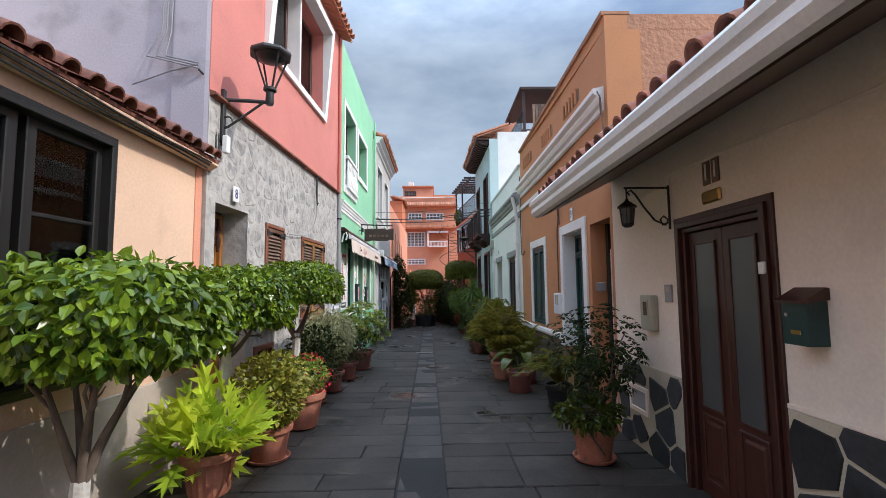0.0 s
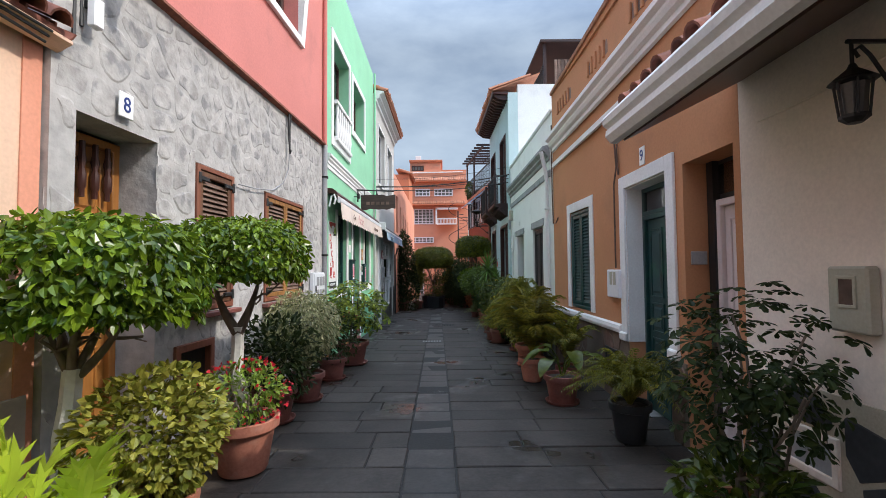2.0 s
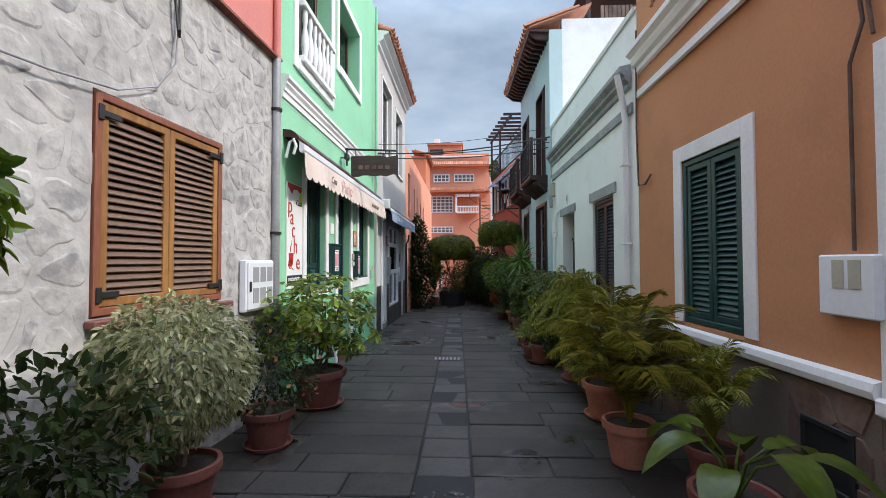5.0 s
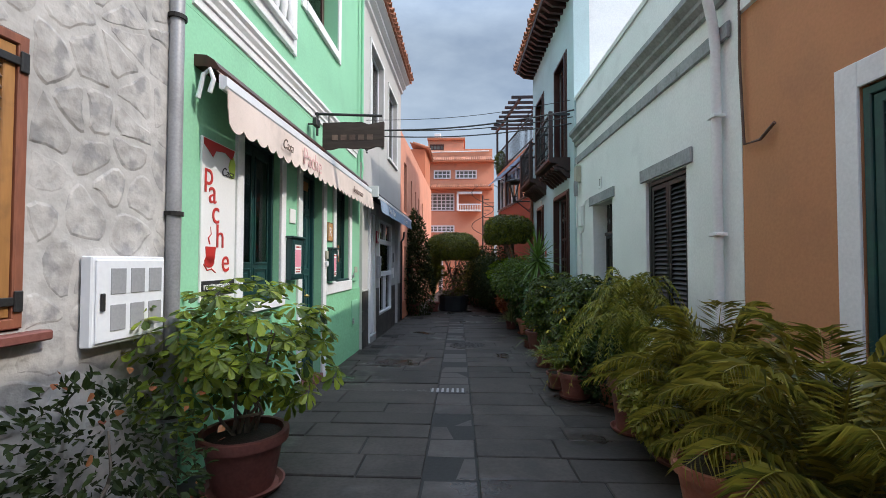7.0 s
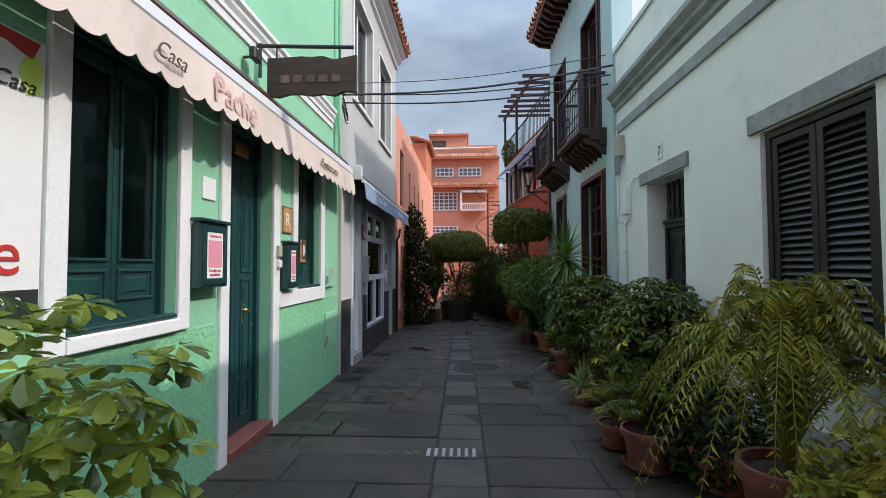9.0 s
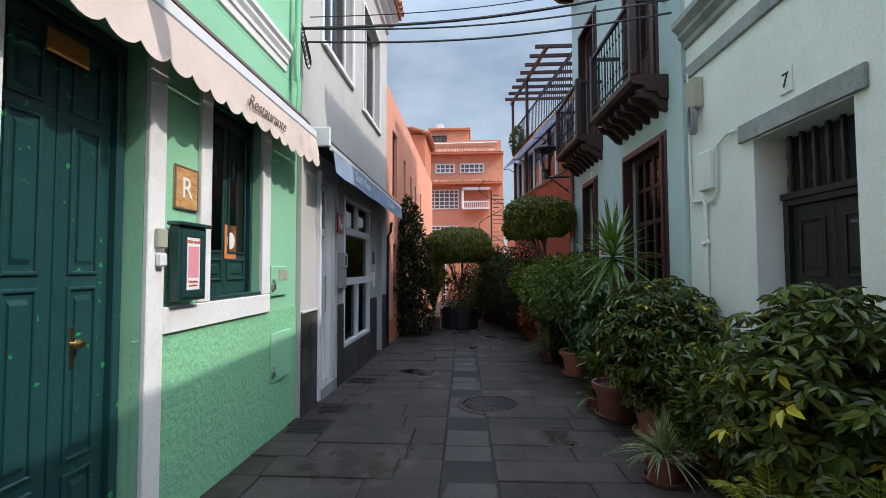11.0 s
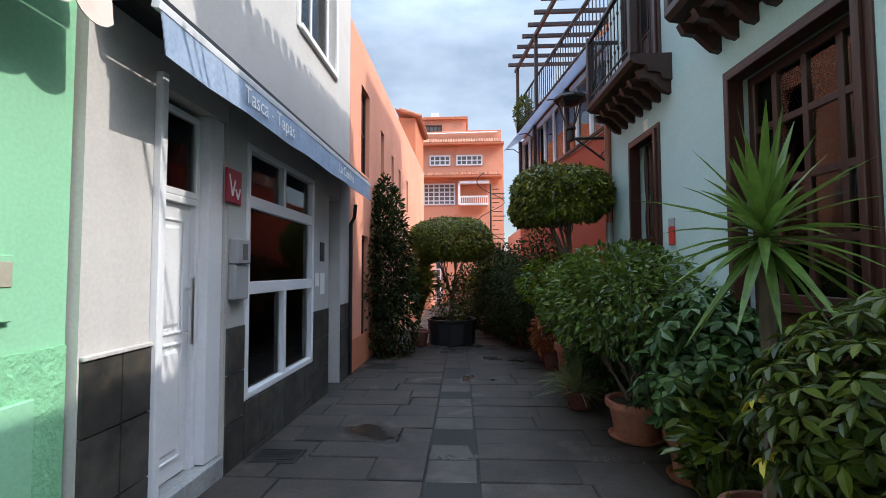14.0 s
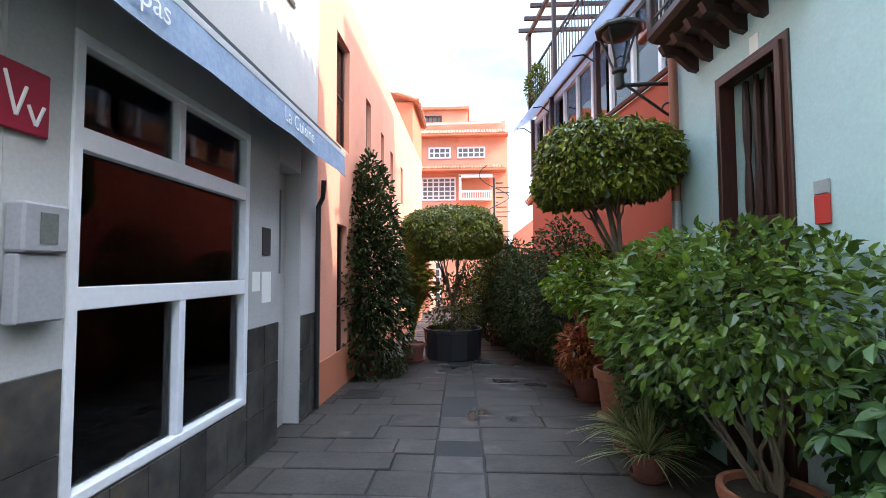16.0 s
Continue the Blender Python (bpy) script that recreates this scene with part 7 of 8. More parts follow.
def leaves(places, ways, ups, size, width, form, rng, vary=0.3):
    """One mesh of many leaves: at places, pointing along ways, their upper faces to ups."""
    tv, tf = LEAF_FORMS[form]
    tv = np.array(tv, float)
    P, T, U = (np.asarray(a, float) for a in (places, ways, ups))
    T = T / (np.linalg.norm(T, axis=1, keepdims=True) + 1e-9)
    S = np.cross(T, U)
    S = S / (np.linalg.norm(S, axis=1, keepdims=True) + 1e-9)
    N = np.cross(S, T)
    k = np.asarray(size) * (1 + vary * rng.uniform(-1, 1, len(P)))
    V = P[:, None, :] + (tv[None, :, 0, None] * width * S[:, None, :] + tv[None, :, 1, None] * T[:, None, :] + tv[None, :, 2, None] * N[:, None, :]) * k[:, None, None]
    m = len(tv)
    F = [tuple(i * m + j for j in q) for i in range(len(P)) for q in tf]
    me = bpy.data.meshes.new("foliage")
    me.from_pydata(V.reshape(-1, 3).tolist(), [], F)
    return me


def clump(rng, n, centre, radius, depth=0.35, flat=0.0, lumps=7, lump=0.14, box=1.0):
    """Places in the outer layer of an uneven ellipsoid, and the way out at each; flat cuts its underside."""
    u = rng.normal(size=(n, 3))
    u /= np.linalg.norm(u, axis=1, keepdims=True)
    if flat:
        u[:, 2] = np.where(u[:, 2] < -flat, -flat * rng.uniform(0.2, 1, n), u[:, 2])
    k = rng.normal(size=(lumps, 3))
    k /= np.linalg.norm(k, axis=1, keepdims=True)
    bulge = 1 + lump * (np.max(u @ k.T, axis=1) * 2 - 1.2)
    r = (1 - depth * rng.uniform(0, 1, n) ** 1.8) * bulge
    s = np.sign(u) * np.abs(u) ** box
    return np.asarray(centre) + s * r[:, None] * np.asarray(radius), u


def limb(b, rng, p, q, r0, r1, wig=0.03, n=5):
    p, q = np.asarray(p, float), np.asarray(q, float)
    pts = [tuple(p + (q - p) * s + rng.normal(size=3) * wig * math.sin(math.pi * s)) for s in np.linspace(0, 1, n)]
    b.tube(pts, r0, r1, n=7)


def flower_pot(th, x, y, z, r, hgt, material, saucer=True, fluted=False, drum=False):
    if drum:
        part("pot", Build().lathe([(r * 0.9, 0.0), (r * 0.95, 0.02), (r * 0.99, hgt * 0.9), (r * 1.02, hgt * 0.91), (r * 1.02, hgt), (r * 0.95, hgt), (r * 0.93, hgt * 0.8)], (x, y, z), 12), material, th)
        part("soil", Build().lathe([(r * 0.94, hgt * 0.84), (r * 0.4, hgt * 0.9)], (x, y, z), 20), M_SOIL, th)
        return
    n = 40 if fluted else 28
    w = 0.05 if fluted else 0
    b = Build().lathe([(r * 0.66, 0.0), (r * 0.70, 0.02), (r * 0.90, hgt * 0.80)], (x, y, z + 0.015), n, w)
    b.lathe([(r * 0.92, hgt * 0.79), (r * 1.02, hgt * 0.81), (r * 1.04, hgt * 0.9), (r * 1.03, hgt * 0.985), (r * 0.99, hgt), (r * 0.9, hgt * 0.99), (r * 0.88, hgt * 0.88)], (x, y, z + 0.015), 28)
    part("pot", b, material, th, smooth=not fluted)
    part("soil", Build().lathe([(r * 0.8, hgt * 0.7), (r * 0.885, hgt * 0.88), (r * 0.4, hgt * 0.93)], (x, y, z + 0.015), 20), M_SOIL, th)
    if saucer:
        part("saucer", Build().lathe([(r * 0.7, 0.0), (r * 0.88, 0.015), (r * 0.95, 0.045), (r * 0.9, 0.045), (r * 0.8, 0.016)], (x, y, z), 28), material, th, smooth=True)


def foliage(th, me, material, name="foliage", label=""):
    ob = part(name, me, material, th, label)
    ob["kind"] = "stuff"
    return ob


def topiary(x, y, base, centre, radius, n, seed, label, size=0.075, pot=None, leaf=L_FICUS, trunks=3, white=0.75, spread=0.5, fork_at=0.62, under=0.46, lump=0.14, thick=1.0):
    """A clipped ficus: pale washed trunk that forks into limbs under a mushroom crown."""
    rng = np.random.default_rng(seed)
    t = thing("tree", label, "tree", (x, y, base))
    z = base
    if pot:
        flower_pot(t, x, y, base, *pot)
        z = base + pot[1] * 0.85
    cx, cy, cz = centre
    fork = np.array((x + (cx - x) * fork_at, y + (cy - y) * fork_at, z + (cz - z) * fork_at))
    b = Build()
    limb(b, rng, (x, y, z - 0.05), fork, 0.066, 0.05, 0.014, 7)
    part("trunk", b, M_WHITEWASH if white else M_BARK, t, "whitewashed trunk" if white else "", smooth=True)
    for k in range(trunks * 2):
        b = Build()
        a = 2 * math.pi * (k + rng.uniform(-0.3, 0.3)) / (trunks * 2)
        q = (cx + radius[0] * spread * math.cos(a) * rng.uniform(0.5, 1.3), cy + radius[1] * spread * math.sin(a) * rng.uniform(0.5, 1.3), cz - radius[2] * rng.uniform(0.1, 0.5))
        mid = fork + (np.asarray(q) - fork) * 0.45 + np.array((0, 0, -0.05))
        root, bow = fork - np.array((0, 0, 0.06)), rng.normal(size=3) * 0.04 + np.array((0, 0, 0.05))
        arc = [root * (1 - u) ** 2 + (mid + bow) * 2 * u * (1 - u) + np.asarray(q) * u * u for u in np.linspace(0, 1, 10)]
        b.tube([tuple(v) for v in arc], 0.03 * thick, 0.008, n=9)
        for j in range(2):
            limb(b, rng, arc[5], np.asarray(q) + rng.normal(size=3) * 0.14, 0.012, 0.004, 0.03)
        part("branch", b, M_BARK, t, smooth=True)
    P, U = clump(rng, int(n * 1.7), centre, radius, 0.35, flat=under, lump=lump, box=0.82)
    W = U * 0.5 + rng.normal(size=P.shape) * 0.6 + np.array((0, 0, -0.75))
    foliage(t, leaves(P, W, U + np.array((0, 0, 0.45)) + rng.normal(size=P.shape) * 0.45, size, 0.56, "oval", rng), leaf, "crown")
    return t


def bushy(x, y, centre, radius, n, seed, label, pot, leaf, size=0.07, width=0.5, form="oval", droop=-0.2, base=None, stems=7, name="potted_plant", extra=None, depth=0.55, flat=0.0, category="potted plant", cone=0.0, lump=0.14, lumps=7):
    rng = np.random.default_rng(seed)
    base = street(y) if base is None else base
    t = thing(name, label, category, (x, y, base))
    z = base
    if pot:
        flower_pot(t, x, y, base, *pot)
        z = base + pot[1] * 0.85
    for k in range(stems):
        b = Build()
        P, U = clump(rng, 1, centre, np.asarray(radius) * 0.75)
        limb(b, rng, (x + rng.normal() * 0.03, y + rng.normal() * 0.03, z), P[0], 0.014, 0.005, 0.04)
        part("stem", b, M_BARK, t, smooth=True)
    P, U = clump(rng, int(n * 1.8), centre, radius, depth, flat=flat, lump=lump, lumps=lumps)
    if cone:
        rise = (P[:, 2] - centre[2]) / radius[2]
        P[:, :2] = np.asarray(centre)[:2] + (P[:, :2] - np.asarray(centre)[:2]) * (1 - cone * rise)[:, None]
    W = U + rng.normal(size=P.shape) * 0.6 + np.array((0, 0, droop))
    foliage(t, leaves(P, W, np.array((0, 0, 1.0)) + rng.normal(size=P.shape) * 0.45, size, width, form, rng), leaf)
    if extra:
        m2, n2, s2, lab = extra
        P, U = clump(rng, n2, centre, np.asarray(radius) * 1.12, 0.15)
        foliage(t, leaves(P, U + rng.normal(size=P.shape) * 0.4 + np.array((0, 0, 0.3)), np.array((0, 0, 1.0)) + rng.normal(size=P.shape) * 0.5, s2, 1.1, "round", rng), m2, "blossom", lab)
    return t


def umbrella(x, y, centre, radius, whorls, seed, label, pot, leaf=L_SCHEF, size=0.13, base=None, yellow=0, name="potted_plant", category="potted plant", wide=0.36, form="oval", under=0.0):
    """Schefflera: bare stems, whorls of seven leaflets."""
    rng = np.random.default_rng(seed)
    base = street(y) if base is None else base
    t = thing(name, label, category, (x, y, base))
    z = base
    if pot:
        flower_pot(t, x, y, base, *pot)
        z = base + pot[1] * 0.85
    for k in range(9):
        b = Build()
        P, U = clump(rng, 1, centre, np.asarray(radius) * 0.8)
        limb(b, rng, (x + rng.normal() * 0.05, y + rng.normal() * 0.05, z), P[0], 0.014, 0.006, 0.05)
        part("stem", b, M_BARK, t, smooth=True)
    C, U = clump(rng, int(whorls * 1.35), centre, radius, 0.6, flat=under, lump=0.28, lumps=14)
    P, W, N = [], [], []
    for c, u in zip(C, U):
        axis = u * 0.6 + np.array((0, 0, 0.9)) + rng.normal(size=3) * 0.25
        axis /= np.linalg.norm(axis)
        s = np.cross(axis, (0.3, 0.9, 0.1))
        s /= np.linalg.norm(s)
        q = np.cross(axis, s)
        for k in range(7):
            a = 2 * math.pi * k / 7 + rng.uniform(-0.2, 0.2)
            d = s * math.cos(a) + q * math.sin(a)
            P.append(c + d * 0.012)
            W.append(d - axis * rng.uniform(0.1, 0.5))
            N.append(axis)
    P, W, N = np.array(P), np.array(W), np.array(N)
    cutoff = int(len(P) * yellow)
    cutoff -= cutoff % 7
    foliage(t, leaves(P[cutoff:], W[cutoff:], N[cutoff:], size, wide, form, rng, 0.25), leaf)
    if cutoff:
        foliage(t, leaves(P[:cutoff], W[:cutoff], N[:cutoff], size, wide, form, rng, 0.25), L_YELLOW, "yellow_leaves", "yellow mottled leaves")
    return t


def fronds(x, y, top, reach, count, seed, label, pot, leaf, rise=0.9, drop=1.0, leaflet=0.16, width=0.14, pairs=26, base=None, name="potted_plant", category="potted plant", tip=0.4):
    """Arching fronds with two rows of leaflets: palms and ferns."""
    rng = np.random.default_rng(seed)
    base = street(y) if base is None else base
    t = thing(name, label, category, (x, y, base))
    z = base
    if pot:
        flower_pot(t, x, y, base, *pot)
        z = base + pot[1] * 0.88
    P, W, N = [], [], []
    for k in range(count):
        a = 2.4 * k + rng.uniform(-0.3, 0.3)
        out = np.array((math.cos(a), math.sin(a), 0))
        lean = rng.uniform(0.25, 1.0)
        R, H = reach * lean * rng.uniform(0.8, 1.15), (top - z) * (1.15 - 0.35 * lean) * rng.uniform(0.8, 1.08)
        pts = []
        for s in np.linspace(0, 1, 12):
            pts.append(np.array((x, y, z)) + out * R * (s ** 1.25) + np.array((0, 0, H * (rise * s * 1.9 - drop * s * s * (0.75 + 0.45 * lean)))))
        part("stalk", Build().tube([tuple(p) for p in pts], 0.006, 0.0015, n=4, cap=False), leaf, t)
        pts = np.array(pts)
        for s in np.linspace(0.16, 1.0, pairs):
            i = min(10, int(s * 11))
            f = s * 11 - i
            p = pts[i] * (1 - f) + pts[i + 1] * f
            d = pts[i + 1] - pts[i]
            d /= np.linalg.norm(d) + 1e-9
            side_ = np.cross(d, (0, 0, 1.0))
            side_ /= np.linalg.norm(side_) + 1e-9
            up = np.cross(side_, d)
            for sg in (-1, 1):
                P.append(p)
                W.append((side_ * sg + d * (0.55 + 0.4 * s) - np.array((0, 0, 0.25)) + rng.normal(size=3) * 0.08) )
                N.append(up + rng.normal(size=3) * 0.15)
    lens = leaflet * np.tile(np.repeat(np.sin(np.linspace(0.35, 2.9, pairs)) * (1 - tip) + tip * 0.6, 2), count)
    foliage(t, leaves(P, W, N, lens, width, "lance", rng, 0.12), leaf)
    return t


def tuft(x, y, height, spread, count, seed, label, pot, leaf, width=0.12, base=None, name="potted_plant", category="potted plant", z0=None, droop=0.5):
    """Strap leaves from one crown, each an arched strip."""
    rng = np.random.default_rng(seed)
    base = street(y) if base is None else base
    t = thing(name, label, category, (x, y, base))
    z = base
    if pot:
        flower_pot(t, x, y, base, *pot)
        z = base + pot[1] * 0.88
    z = z if z0 is None else z0
    b = Build()
    for k in range(count):
        a = 2.4 * k + rng.uniform(-0.4, 0.4)
        out = np.array((math.cos(a), math.sin(a), 0))
        lean = (k + 0.5) / count * rng.uniform(0.75, 1.15)
        L = height * rng.uniform(0.6, 1.12)
        w = width * L * 0.5
        sd = np.array((-math.sin(a), math.cos(a), 0))
        v = []
        for s in np.linspace(0, 1, 6):
            p = np.array((x, y, z)) + out * spread * lean * s * rng.uniform(0.97, 1.03) + np.array((0, 0, L * s * (1 - 0.6 * lean) - droop * lean * L * s * s))
            ww = w * (0.55 + 1.6 * s * (1 - s)) * (1 - s ** 4)
            v += [tuple(p - sd * ww + np.array((0, 0, 0.25 * ww))), tuple(p), tuple(p + sd * ww + np.array((0, 0, 0.25 * ww)))]
        b.add(v, [q for i in range(5) for q in ((3 * i, 3 * i + 1, 3 * i + 4, 3 * i + 3), (3 * i + 1, 3 * i + 2, 3 * i + 5, 3 * i + 4))])
    me = bpy.data.meshes.new("foliage")
    me.from_pydata(b.v, [], b.f)
    foliage(t, me, leaf)
    return t


TC, DT, BP = M_TERRACOTTA, M_DARKTERRA, M_BLACKPOT
# left row
topiary(-2.05, 2.75, street(2.75), (-1.92, 2.82, 1.34), (0.62, 0.74, 0.38), 3200, 1, "large clipped ficus with whitewashed forked trunk", 0.082, spread=0.6, fork_at=0.4)
topiary(-2.1, 4.62, street(4.62), (-1.98, 4.62, 1.40), (0.56, 0.52, 0.38), 3400, 2, "clipped mushroom-shaped ficus beside the door", 0.065, fork_at=0.7, spread=0.4)
topiary(-1.82, 6.15, street(6.15), (-1.74, 6.0, 1.57), (0.52, 0.52, 0.33), 3600, 3, "clipped mushroom-shaped ficus with tall white trunk", 0.06, fork_at=0.66, spread=0.5, trunks=1, thick=1.6)
bushy(-1.83, 3.95, (-1.83, 3.95, 0.36), (0.34, 0.34, 0.26), 60, 4, "lime green fern with lobed leaves in fluted terracotta pot", (0.23, 0.36, TC, False, True), L_LIME, 0.34, 0.36, form="lobed", droop=1.1, depth=0.8)
bushy(-1.62, 4.72, (-1.63, 4.72, 0.55), (0.36, 0.40, 0.34), 1500, 5, "round jade bush in terracotta pot", (0.22, 0.34, TC), L_JADE, 0.05, 0.75)
bushy(-1.62, 5.85, (-1.62, 5.85, 0.46), (0.30, 0.32, 0.24), 420, 6, "crown of thorns with red flowers in terracotta pot", (0.27, 0.42, TC, False), L_THORN, 0.055, 0.5, extra=(L_RED, 240, 0.026, "red flowers"))
bushy(-1.84, 7.1, (-1.82, 7.1, 0.50), (0.38, 0.42, 0.40), 620, 7, "dark green shrub in red-brown pot", (0.24, 0.36, DT), L_DARK, 0.075, depth=0.8, lump=0.3, lumps=12)
bushy(-1.74, 7.95, (-1.80, 7.95, 0.72), (0.43, 0.42, 0.45), 2300, 9, "pale variegated weeping fig in red-brown pot", (0.22, 0.34, DT), L_VARIE, 0.06, 0.4, droop=-1.0)
bushy(-1.7, 9.1, (-1.76, 9.15, 0.40), (0.44, 0.42, 0.40), 560, 10, "brownish green shrub in red-brown pot", (0.22, 0.32, DT), L_DARK, 0.055, extra=(L_RUSTY, 45, 0.035, "rusty leaf tips"))
umbrella(-1.64, 10.3, (-1.72, 10.3, 0.74), (0.64, 0.58, 0.46), 200, 11, "open umbrella plant with bright top leaves in red-brown pot", (0.30, 0.40, DT), size=0.095, wide=0.5, form="round", under=0.8)
# right row
umbrella(1.6, 4.58, (1.66, 4.58, 0.92), (0.42, 0.42, 0.42), 150, 12, "tall dark umbrella plant in terracotta pot", (0.22, 0.32, TC), L_DARK, 0.06, wide=0.5, form="round")
bushy(1.55, 4.5, (1.54, 4.5, 0.32), (0.3, 0.26, 0.14), 260, 13, "low leafy shoots round the pot", None, L_MID, 0.08, base=street(4.2), name="ground_plant", category="plant", stems=4)
fronds(1.76, 6.42, 0.82, 0.8, 84, 14, "lush sword fern in black plastic pot", (0.19, 0.36, BP, False), L_STRAP, leaflet=0.085, width=0.2, pairs=26, drop=1.15, tip=0.7)


def broadleaf(x, y, seed, label, pot, count, height, size, leaf):
    """Few large leaves on long stalks, each leaf a piece."""
    rng = np.random.default_rng(seed)
    t = thing("potted_plant", label, "potted plant", (x, y, street(y)))
    flower_pot(t, x, y, street(y), *pot)
    z = street(y) + pot[1] * 0.88
    for k in range(count):
        a = 2.4 * k + rng.uniform(-0.4, 0.4)
        o = np.array((math.cos(a), math.sin(a), 0)) * rng.uniform(0.12, 0.3)
        p = np.array((x, y, z))
        q = p + o + np.array((0, 0, height * rng.uniform(0.5, 1.0)))
        b = Build().tube([tuple(p), tuple((p + q) / 2 + np.array((0, 0, 0.06)) - o * 0.15), tuple(q)], 0.009, 0.006, n=5)
        st = part("stalk", b, leaf, t, smooth=True)
        L, W = size * rng.uniform(0.8, 1.15), size * 0.24
        d = o / np.linalg.norm(o)
        sd = np.array((-d[1], d[0], 0))
        v = []
        for s in np.linspace(0, 1, 7):
            c = q + d * L * s * 0.85 + np.array((0, 0, L * (0.35 * s - 0.75 * s * s)))
            ww = W * math.sin(math.pi * (0.06 + 0.94 * s)) ** 0.7 + 0.002
            v += [tuple(c - sd * ww + np.array((0, 0, 0.25 * ww))), tuple(c), tuple(c + sd * ww + np.array((0, 0, 0.25 * ww)))]
        me = bpy.data.meshes.new("leaf")
        me.from_pydata(v, [], [f for i in range(6) for f in ((3 * i, 3 * i + 1, 3 * i + 4, 3 * i + 3), (3 * i + 1, 3 * i + 2, 3 * i + 5, 3 * i + 4))])
        me.polygons.foreach_set("use_smooth", [True] * len(me.polygons))
        part("leaf", me, leaf, st)
    return t


broadleaf(1.46, 7.7, 15, "broad-leaved plant in red-brown pot", (0.22, 0.34, DT), 9, 0.42, 0.36, L_MID)
fronds(1.32, 8.85, 1.3, 0.85, 54, 16, "yellowish areca palm in terracotta pot", (0.2, 0.34, TC, False), L_PALM, leaflet=0.22, width=0.042, pairs=40)
fronds(1.75, 8.45, 0.95, 0.6, 30, 45, "low olive fern beside the palms", (0.18, 0.3, DT), L_FERN, leaflet=0.11, width=0.2, pairs=24)
fronds(1.5, 10.0, 1.25, 0.85, 54, 17, "yellowish areca palm in terracotta pot", (0.24, 0.36, TC), L_PALM, leaflet=0.22, width=0.042, pairs=40)
fronds(1.6, 11.6, 2.1, 1.02, 84, 18, "large trailing fern in terracotta pot on a stand", (0.24, 0.5, DT), L_FERN, leaflet=0.10, width=0.22, pairs=30, drop=1.45)
bushy(1.72, 10.9, (1.66, 10.9, 0.22), (0.44, 0.40, 0.42), 1900, 19, "olive green jade bush in a pot", (0.24, 0.3, DT), L_JADE, 0.055, 0.7)
bushy(1.72, 12.45, (1.7, 12.45, 0.1), (0.38, 0.36, 0.36), 900, 20, "low dark jade bush in terracotta pot", (0.22, 0.26, TC), L_DARK, 0.05, 0.7)
fronds(1.3, 12.75, 0.55, 0.5, 34, 21, "low dark fern in a pot", (0.2, 0.3, DT), L_MID, leaflet=0.1, width=0.22, pairs=22)
umbrella(1.68, 13.5, (1.72, 13.5, 0.56), (0.48, 0.52, 0.56), 700, 22, "large umbrella plant with yellow mottled leaves", (0.28, 0.34, DT), L_MID, 0.088, yellow=0.06, wide=0.4)
fronds(1.2, 13.2, 0.4, 0.45, 30, 23, "bright green fern at the foot of the shrub", (0.16, 0.2, DT), L_FERN, leaflet=0.08, width=0.24, pairs=20)
umbrella(1.65, 15.5, (1.66, 15.5, 0.56), (0.50, 0.54, 0.56), 800, 24, "large umbrella plant in terracotta pot", (0.28, 0.34, TC), L_MID, 0.085, yellow=0.05, wide=0.4)
tuft(1.25, 14.5, 0.4, 0.5, 190, 25, "spider plant with pale striped leaves", (0.16, 0.22, DT), L_SPIDER, 0.035, droop=0.75)
bushy(1.72, 14.5, (1.72, 14.5, 0.2), (0.36, 0.5, 0.42), 900, 47, "low green shrub between the umbrella plants", (0.2, 0.26, DT), L_MID, 0.085, 0.45)
bushy(1.5, 18.2, (1.55, 18.65, 0.86), (0.7, 1.0, 0.5), 3600, 26, "spreading green ficus shrub in terracotta pot", (0.27, 0.36, TC), L_BUSH, 0.075, 0.55, droop=-0.4, flat=0.55, lump=0.42, lumps=22, stems=14)
bushy(1.62, 19.75, (1.6, 19.7, 0.3), (0.42, 0.5, 0.62), 1300, 46, "dark undergrowth shrub against red wall", (0.2, 0.28, DT), L_DULL, 0.08)
umbrella(1.62, 17.3, (1.72, 17.3, 0.46), (0.46, 0.50, 0.56), 260, 27, "shrub with large dull green rosettes in terracotta pot", (0.22, 0.34, TC), L_DULL, 0.115, wide=0.52)
tuft(1.3, 16.35, 0.46, 0.42, 36, 43, "green strap-leaved plant in low basket pot", (0.16, 0.14, DT), L_MID, 0.12, droop=0.6)
bushy(1.6, 16.75, (1.6, 16.75, 0.15), (0.32, 0.34, 0.36), 240, 44, "light green rosette shrub", (0.16, 0.2, DT), L_MID, 0.13, 0.45, droop=0.2)
bushy(1.48, 20.65, (1.35, 20.4, 1.02), (0.66, 0.75, 0.42), 2300, 28, "leafy green ficus shrub in terracotta pot", (0.27, 0.55, TC), L_FICUS, 0.075, droop=-0.35, flat=0.6)
tuft(1.25, 19.75, 0.5, 0.55, 210, 29, "spider plant with pale striped leaves", (0.15, 0.2, DT), L_SPIDER, 0.036)
tuft(1.2, 19.2, 0.5, 0.55, 210, 31, "spider plant with pale striped leaves", (0.15, 0.2, DT), L_SPIDER, 0.036)
bushy(1.35, 21.5, (1.3, 21.5, 0.2), (0.3, 0.3, 0.35), 500, 32, "rusty red croton in a pot", (0.2, 0.3, DT), L_RUSTY, 0.1, 0.4)
bushy(1.45, 22.3, (1.25, 22.3, 0.9), (0.6, 0.8, 1.0), 2600, 33, "dark grey-green shrub against red wall", (0.28, 0.36, DT), L_DARK, 0.07)
bushy(1.15, 24.2, (0.95, 24.2, 0.6), (0.62, 1.0, 1.0), 2600, 34, "dark shrub against red wall", (0.28, 0.36, DT), L_DARK, 0.08)
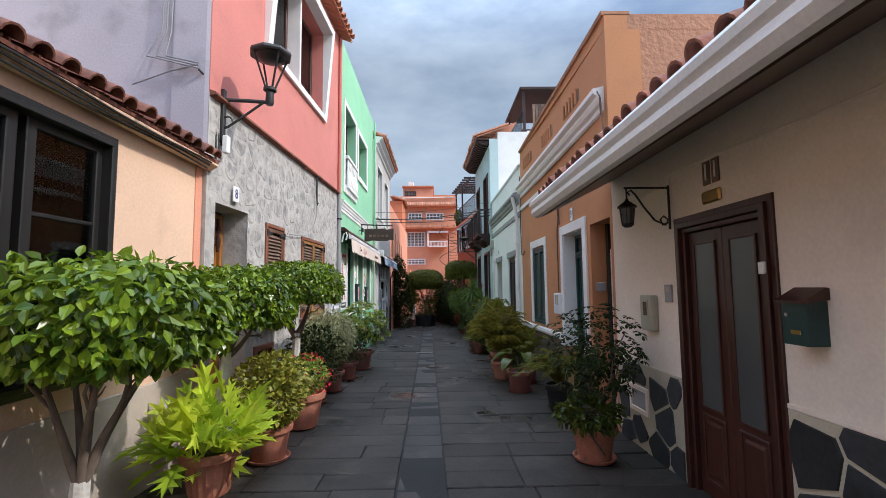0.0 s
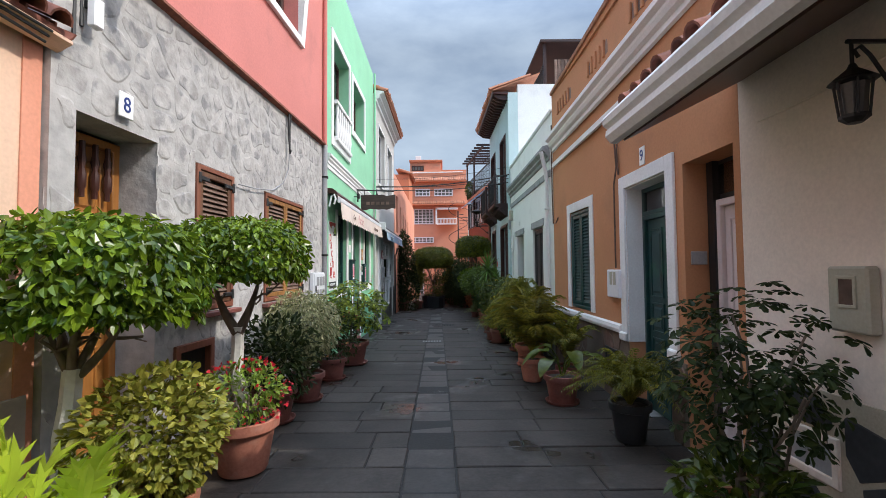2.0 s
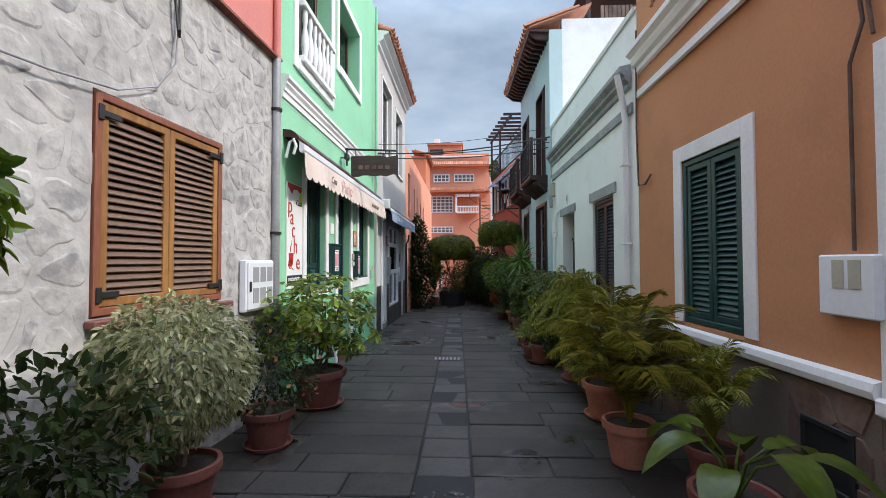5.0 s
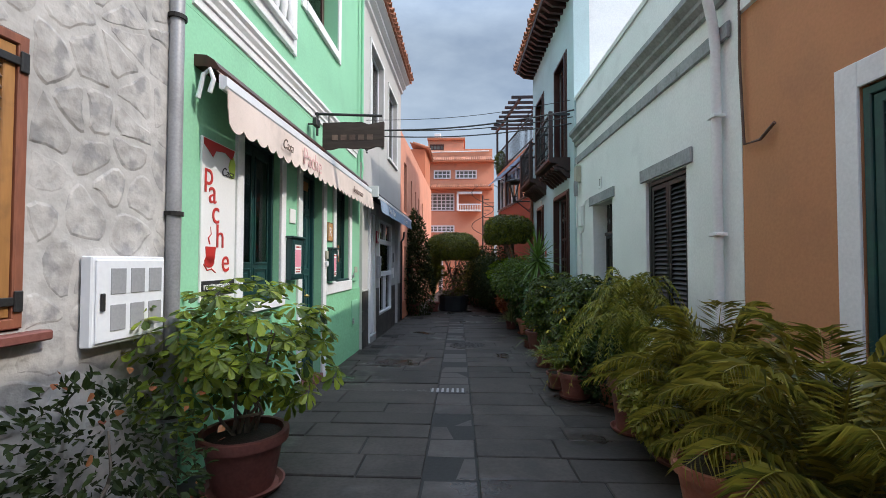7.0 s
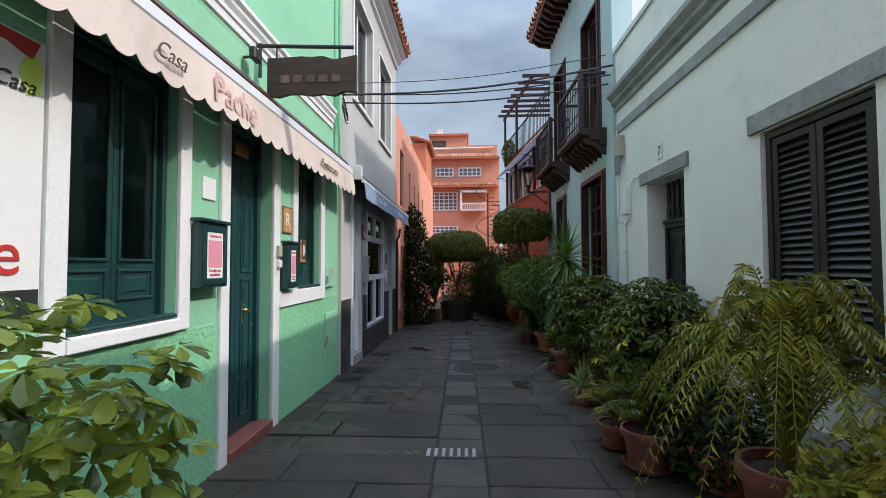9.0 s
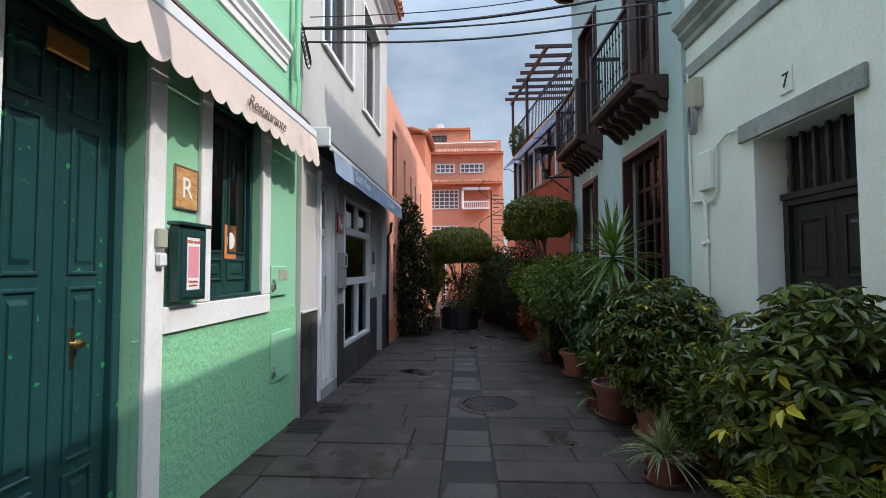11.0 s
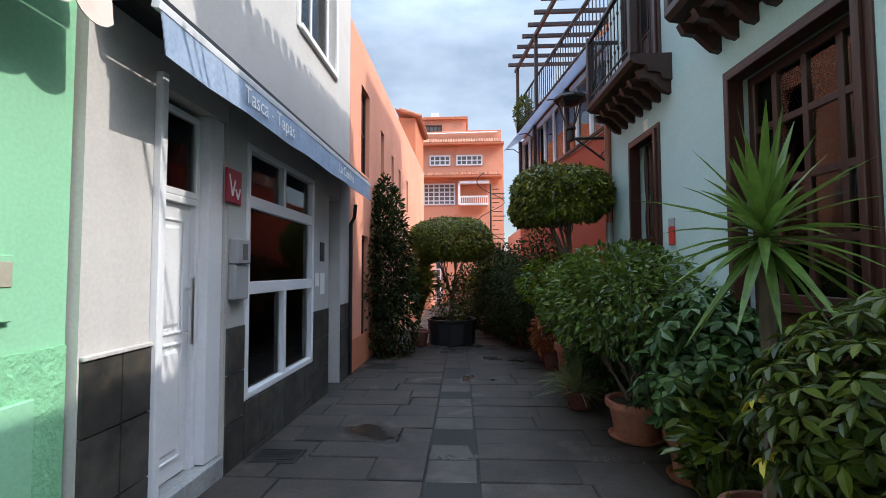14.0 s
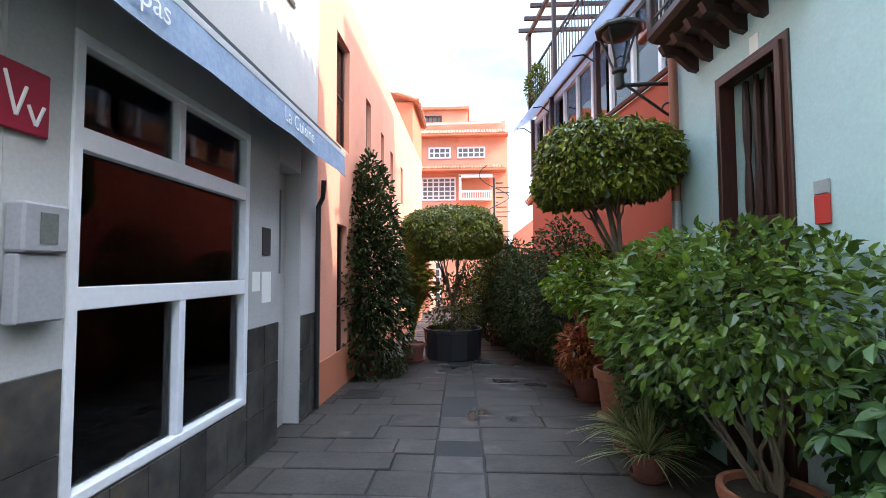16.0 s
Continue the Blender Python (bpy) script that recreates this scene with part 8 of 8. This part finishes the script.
bushy(0.8, 26.3, (0.65, 26.3, 0.7), (0.6, 1.2, 1.2), 2600, 35, "dark shrub against red wall", (0.28, 0.36, DT), L_DARK, 0.09)
topiary(1.62, 20.0, street(20.0), (1.22, 20.3, 2.27), (0.66, 0.70, 0.43), 8000, 36, "tall ficus clipped into a round ball", 0.064, white=0, leaf=L_BALL, under=0.72, lump=0.16)
topiary(-0.48, 24.6, street(24.6), (-0.48, 24.6, 1.96), (0.96, 0.96, 0.53), 13000, 37, "ficus clipped into a wide ball in black planter", 0.062, pot=(0.58, 0.58, BP, False, False, True), white=0, leaf=L_BALL, under=0.85, lump=0.1, fork_at=0.3)
bushy(-0.48, 24.6, (-0.48, 24.6, 0.5), (0.5, 0.45, 0.6), 700, 38, "leafy undergrowth in the black planter", None, L_MID, 0.08, base=street(24.6) + 0.43, name="planter_underplanting", category="plant")
bushy(-1.8, 22.95, (-1.80, 22.95, 1.16), (0.42, 0.46, 1.32), 4200, 39, "tall dark conical ficus in red-brown pot", (0.26, 0.4, DT), L_DARK, 0.10, depth=0.7, cone=0.25, lump=0.75, lumps=40)
fronds(-1.22, 24.1, 1.9, 0.6, 50, 40, "bright green palm behind conical ficus", (0.24, 0.34, DT), L_FERN, leaflet=0.3, width=0.08, pairs=26, drop=0.9)
fronds(0.55, 26.4, 1.9, 0.8, 44, 48, "brownish arching palm behind the black planter", (0.26, 0.36, DT), L_PALM, leaflet=0.3, width=0.07, pairs=26)
bushy(0.1, 27.6, (0.1, 27.6, 0.5), (0.75, 0.5, 0.95), 1500, 49, "dark leafy shrub behind the black planter", (0.28, 0.3, DT), L_DARK, 0.09)
bushy(0.9, 29.0, (0.9, 29.0, 0.9), (1.0, 1.0, 1.3), 2400, 41, "dark shrub at the end of the lane", (0.28, 0.3, DT), L_DARK, 0.1)
bushy(1.6, 26.1, (1.5, 26.1, 5.6), (0.22, 0.7, 0.4), 420, 42, "plants hanging on the terrace railing", None, L_MID, 0.09, base=5.2, name="terrace_plant", category="plant")


def yucca(x, y, zc, seed):
    rng = np.random.default_rng(seed)
    t = thing("yucca", "spiky green yucca with long sword leaves in pot", "yucca", (x, y, street(y)))
    flower_pot(t, x, y, street(y), 0.24, 0.36, M_DARKTERRA)
    part("trunk", Build().tube([(x, y, street(y) + 0.3), (x + 0.02, y, 0.5), (x, y, zc)], 0.05, 0.035, n=8), M_BARK, t, smooth=True)
    for k in range(66):
        a, el = 2.39996 * k, 1.45 - 2.3 * k / 66 + rng.uniform(-0.12, 0.12)
        d = np.array((math.cos(a) * math.cos(el), math.sin(a) * math.cos(el), math.sin(el)))
        sd = np.array((-math.sin(a), math.cos(a), 0))
        L = rng.uniform(0.45, 0.70)
        v = []
        for s in np.linspace(0, 1, 5):
            c = np.array((x, y, zc + 0.12 * (1 - k / 66))) + d * L * s - np.array((0, 0, 0.14 * s * s * max(0.2, math.cos(el))))
            w = 0.027 * (0.6 + 1.4 * s * (1 - s)) * (1 - s ** 3) + 0.001
            v += [tuple(c - sd * w + np.array((0, 0, w * 0.4))), tuple(c), tuple(c + sd * w + np.array((0, 0, w * 0.4)))]
        me = bpy.data.meshes.new("leaf")
        me.from_pydata(v, [], [f for i in range(4) for f in ((3 * i, 3 * i + 1, 3 * i + 4, 3 * i + 3), (3 * i + 1, 3 * i + 2, 3 * i + 5, 3 * i + 4))])
        part("leaf", me, L_YUCCA, t)


yucca(1.4, 16.08, 1.36, 50)

# ---- stones of the rubble wall ----
for i, w in enumerate([wall]):
    stones(w, LEFT, rubble(4.87, 10.23, -0.3, 3.69, 0.275, SW, 0.007, 21), M_STONE, "stone", 0.0042, 22, 0.03)

# ---- paving slabs ----
rnd = random.Random(77)
far = Build()
SLABS = []
STRIPS = (8.33, 12.97, 17.7)
y = -2.5
while y < 45:
    depth = rnd.uniform(0.34, 0.44)
    for strip in STRIPS:
        if abs(y - strip) < 0.03:
            y = strip + 0.06
        elif y < strip - 0.06 < y + depth + 0.2:
            depth = strip - 0.06 - y
    gut = -0.24 - 0.0125 * (y + depth / 2)
    for lo, hi in ((-2.5, gut), (gut + 0.42, 2.3)):
        x = lo
        while x < hi - 0.02:
            w = rnd.uniform(0.6, 1.1)
            if hi - x - w < 0.3:
                w = hi - x
            SLABS.append((x, x + w, y, y + depth, M_PAVE))
            x += w
    SLABS.append((gut, gut + 0.42, y, y + depth * 0.97, M_GUTTER))
    y += depth
for strip in STRIPS:
    b = Build()
    for k in range(230):
        px, py, pr = rnd.uniform(-2.4, 2.2), strip + rnd.uniform(-0.045, 0.045), rnd.uniform(0.01, 0.024)
        b.lathe([(pr, -0.01), (pr * 0.9, 0.004), (pr * 0.4, 0.009)], (px, py, street(py) - 0.012), 6)
    ob = part("pebble_strip", b, M_PEBBLE, pavement, "strip of small set pebbles")
    ob["kind"] = "stuff"
for x0, x1, y0, y1, mt in SLABS:
    g_, lift = 0.007, rnd.uniform(-0.005, 0.006)
    z = street((y0 + y1) / 2) + lift - (0.012 if mt is M_GUTTER else 0)
    zz = [street(q) - street((y0 + y1) / 2) for q in (y0, y1)]
    tilt = rnd.uniform(-0.004, 0.004)
    v, c_ = [], 0.007
    for inset, dz in ((0.0, -0.03), (0.0, -0.007), (c_, 0.0)):
        for xx, yy, s in ((x0 + g_ + inset, y0 + g_ + inset, 0), (x1 - g_ - inset, y0 + g_ + inset, 0), (x1 - g_ - inset, y1 - g_ - inset, 1), (x0 + g_ + inset, y1 - g_ - inset, 1)):
            v.append((xx, yy, z + dz + zz[s] + (tilt if xx > (x0 + x1) / 2 else 0)))
    f = [(8, 9, 10, 11)] + [(r * 4 + i, r * 4 + (i + 1) % 4, r * 4 + 4 + (i + 1) % 4, r * 4 + 4 + i) for r in (0, 1) for i in range(4)]
    if 1.2 < y0 < 20:
        me = bpy.data.meshes.new("paving_slab")
        me.from_pydata(v, [], f)
        part("paving_slab", me, mt, pavement)
    else:
        far.add(v, f)
rest = part("paving_rest", far, M_PAVE, pavement)
rest["kind"] = "stuff"
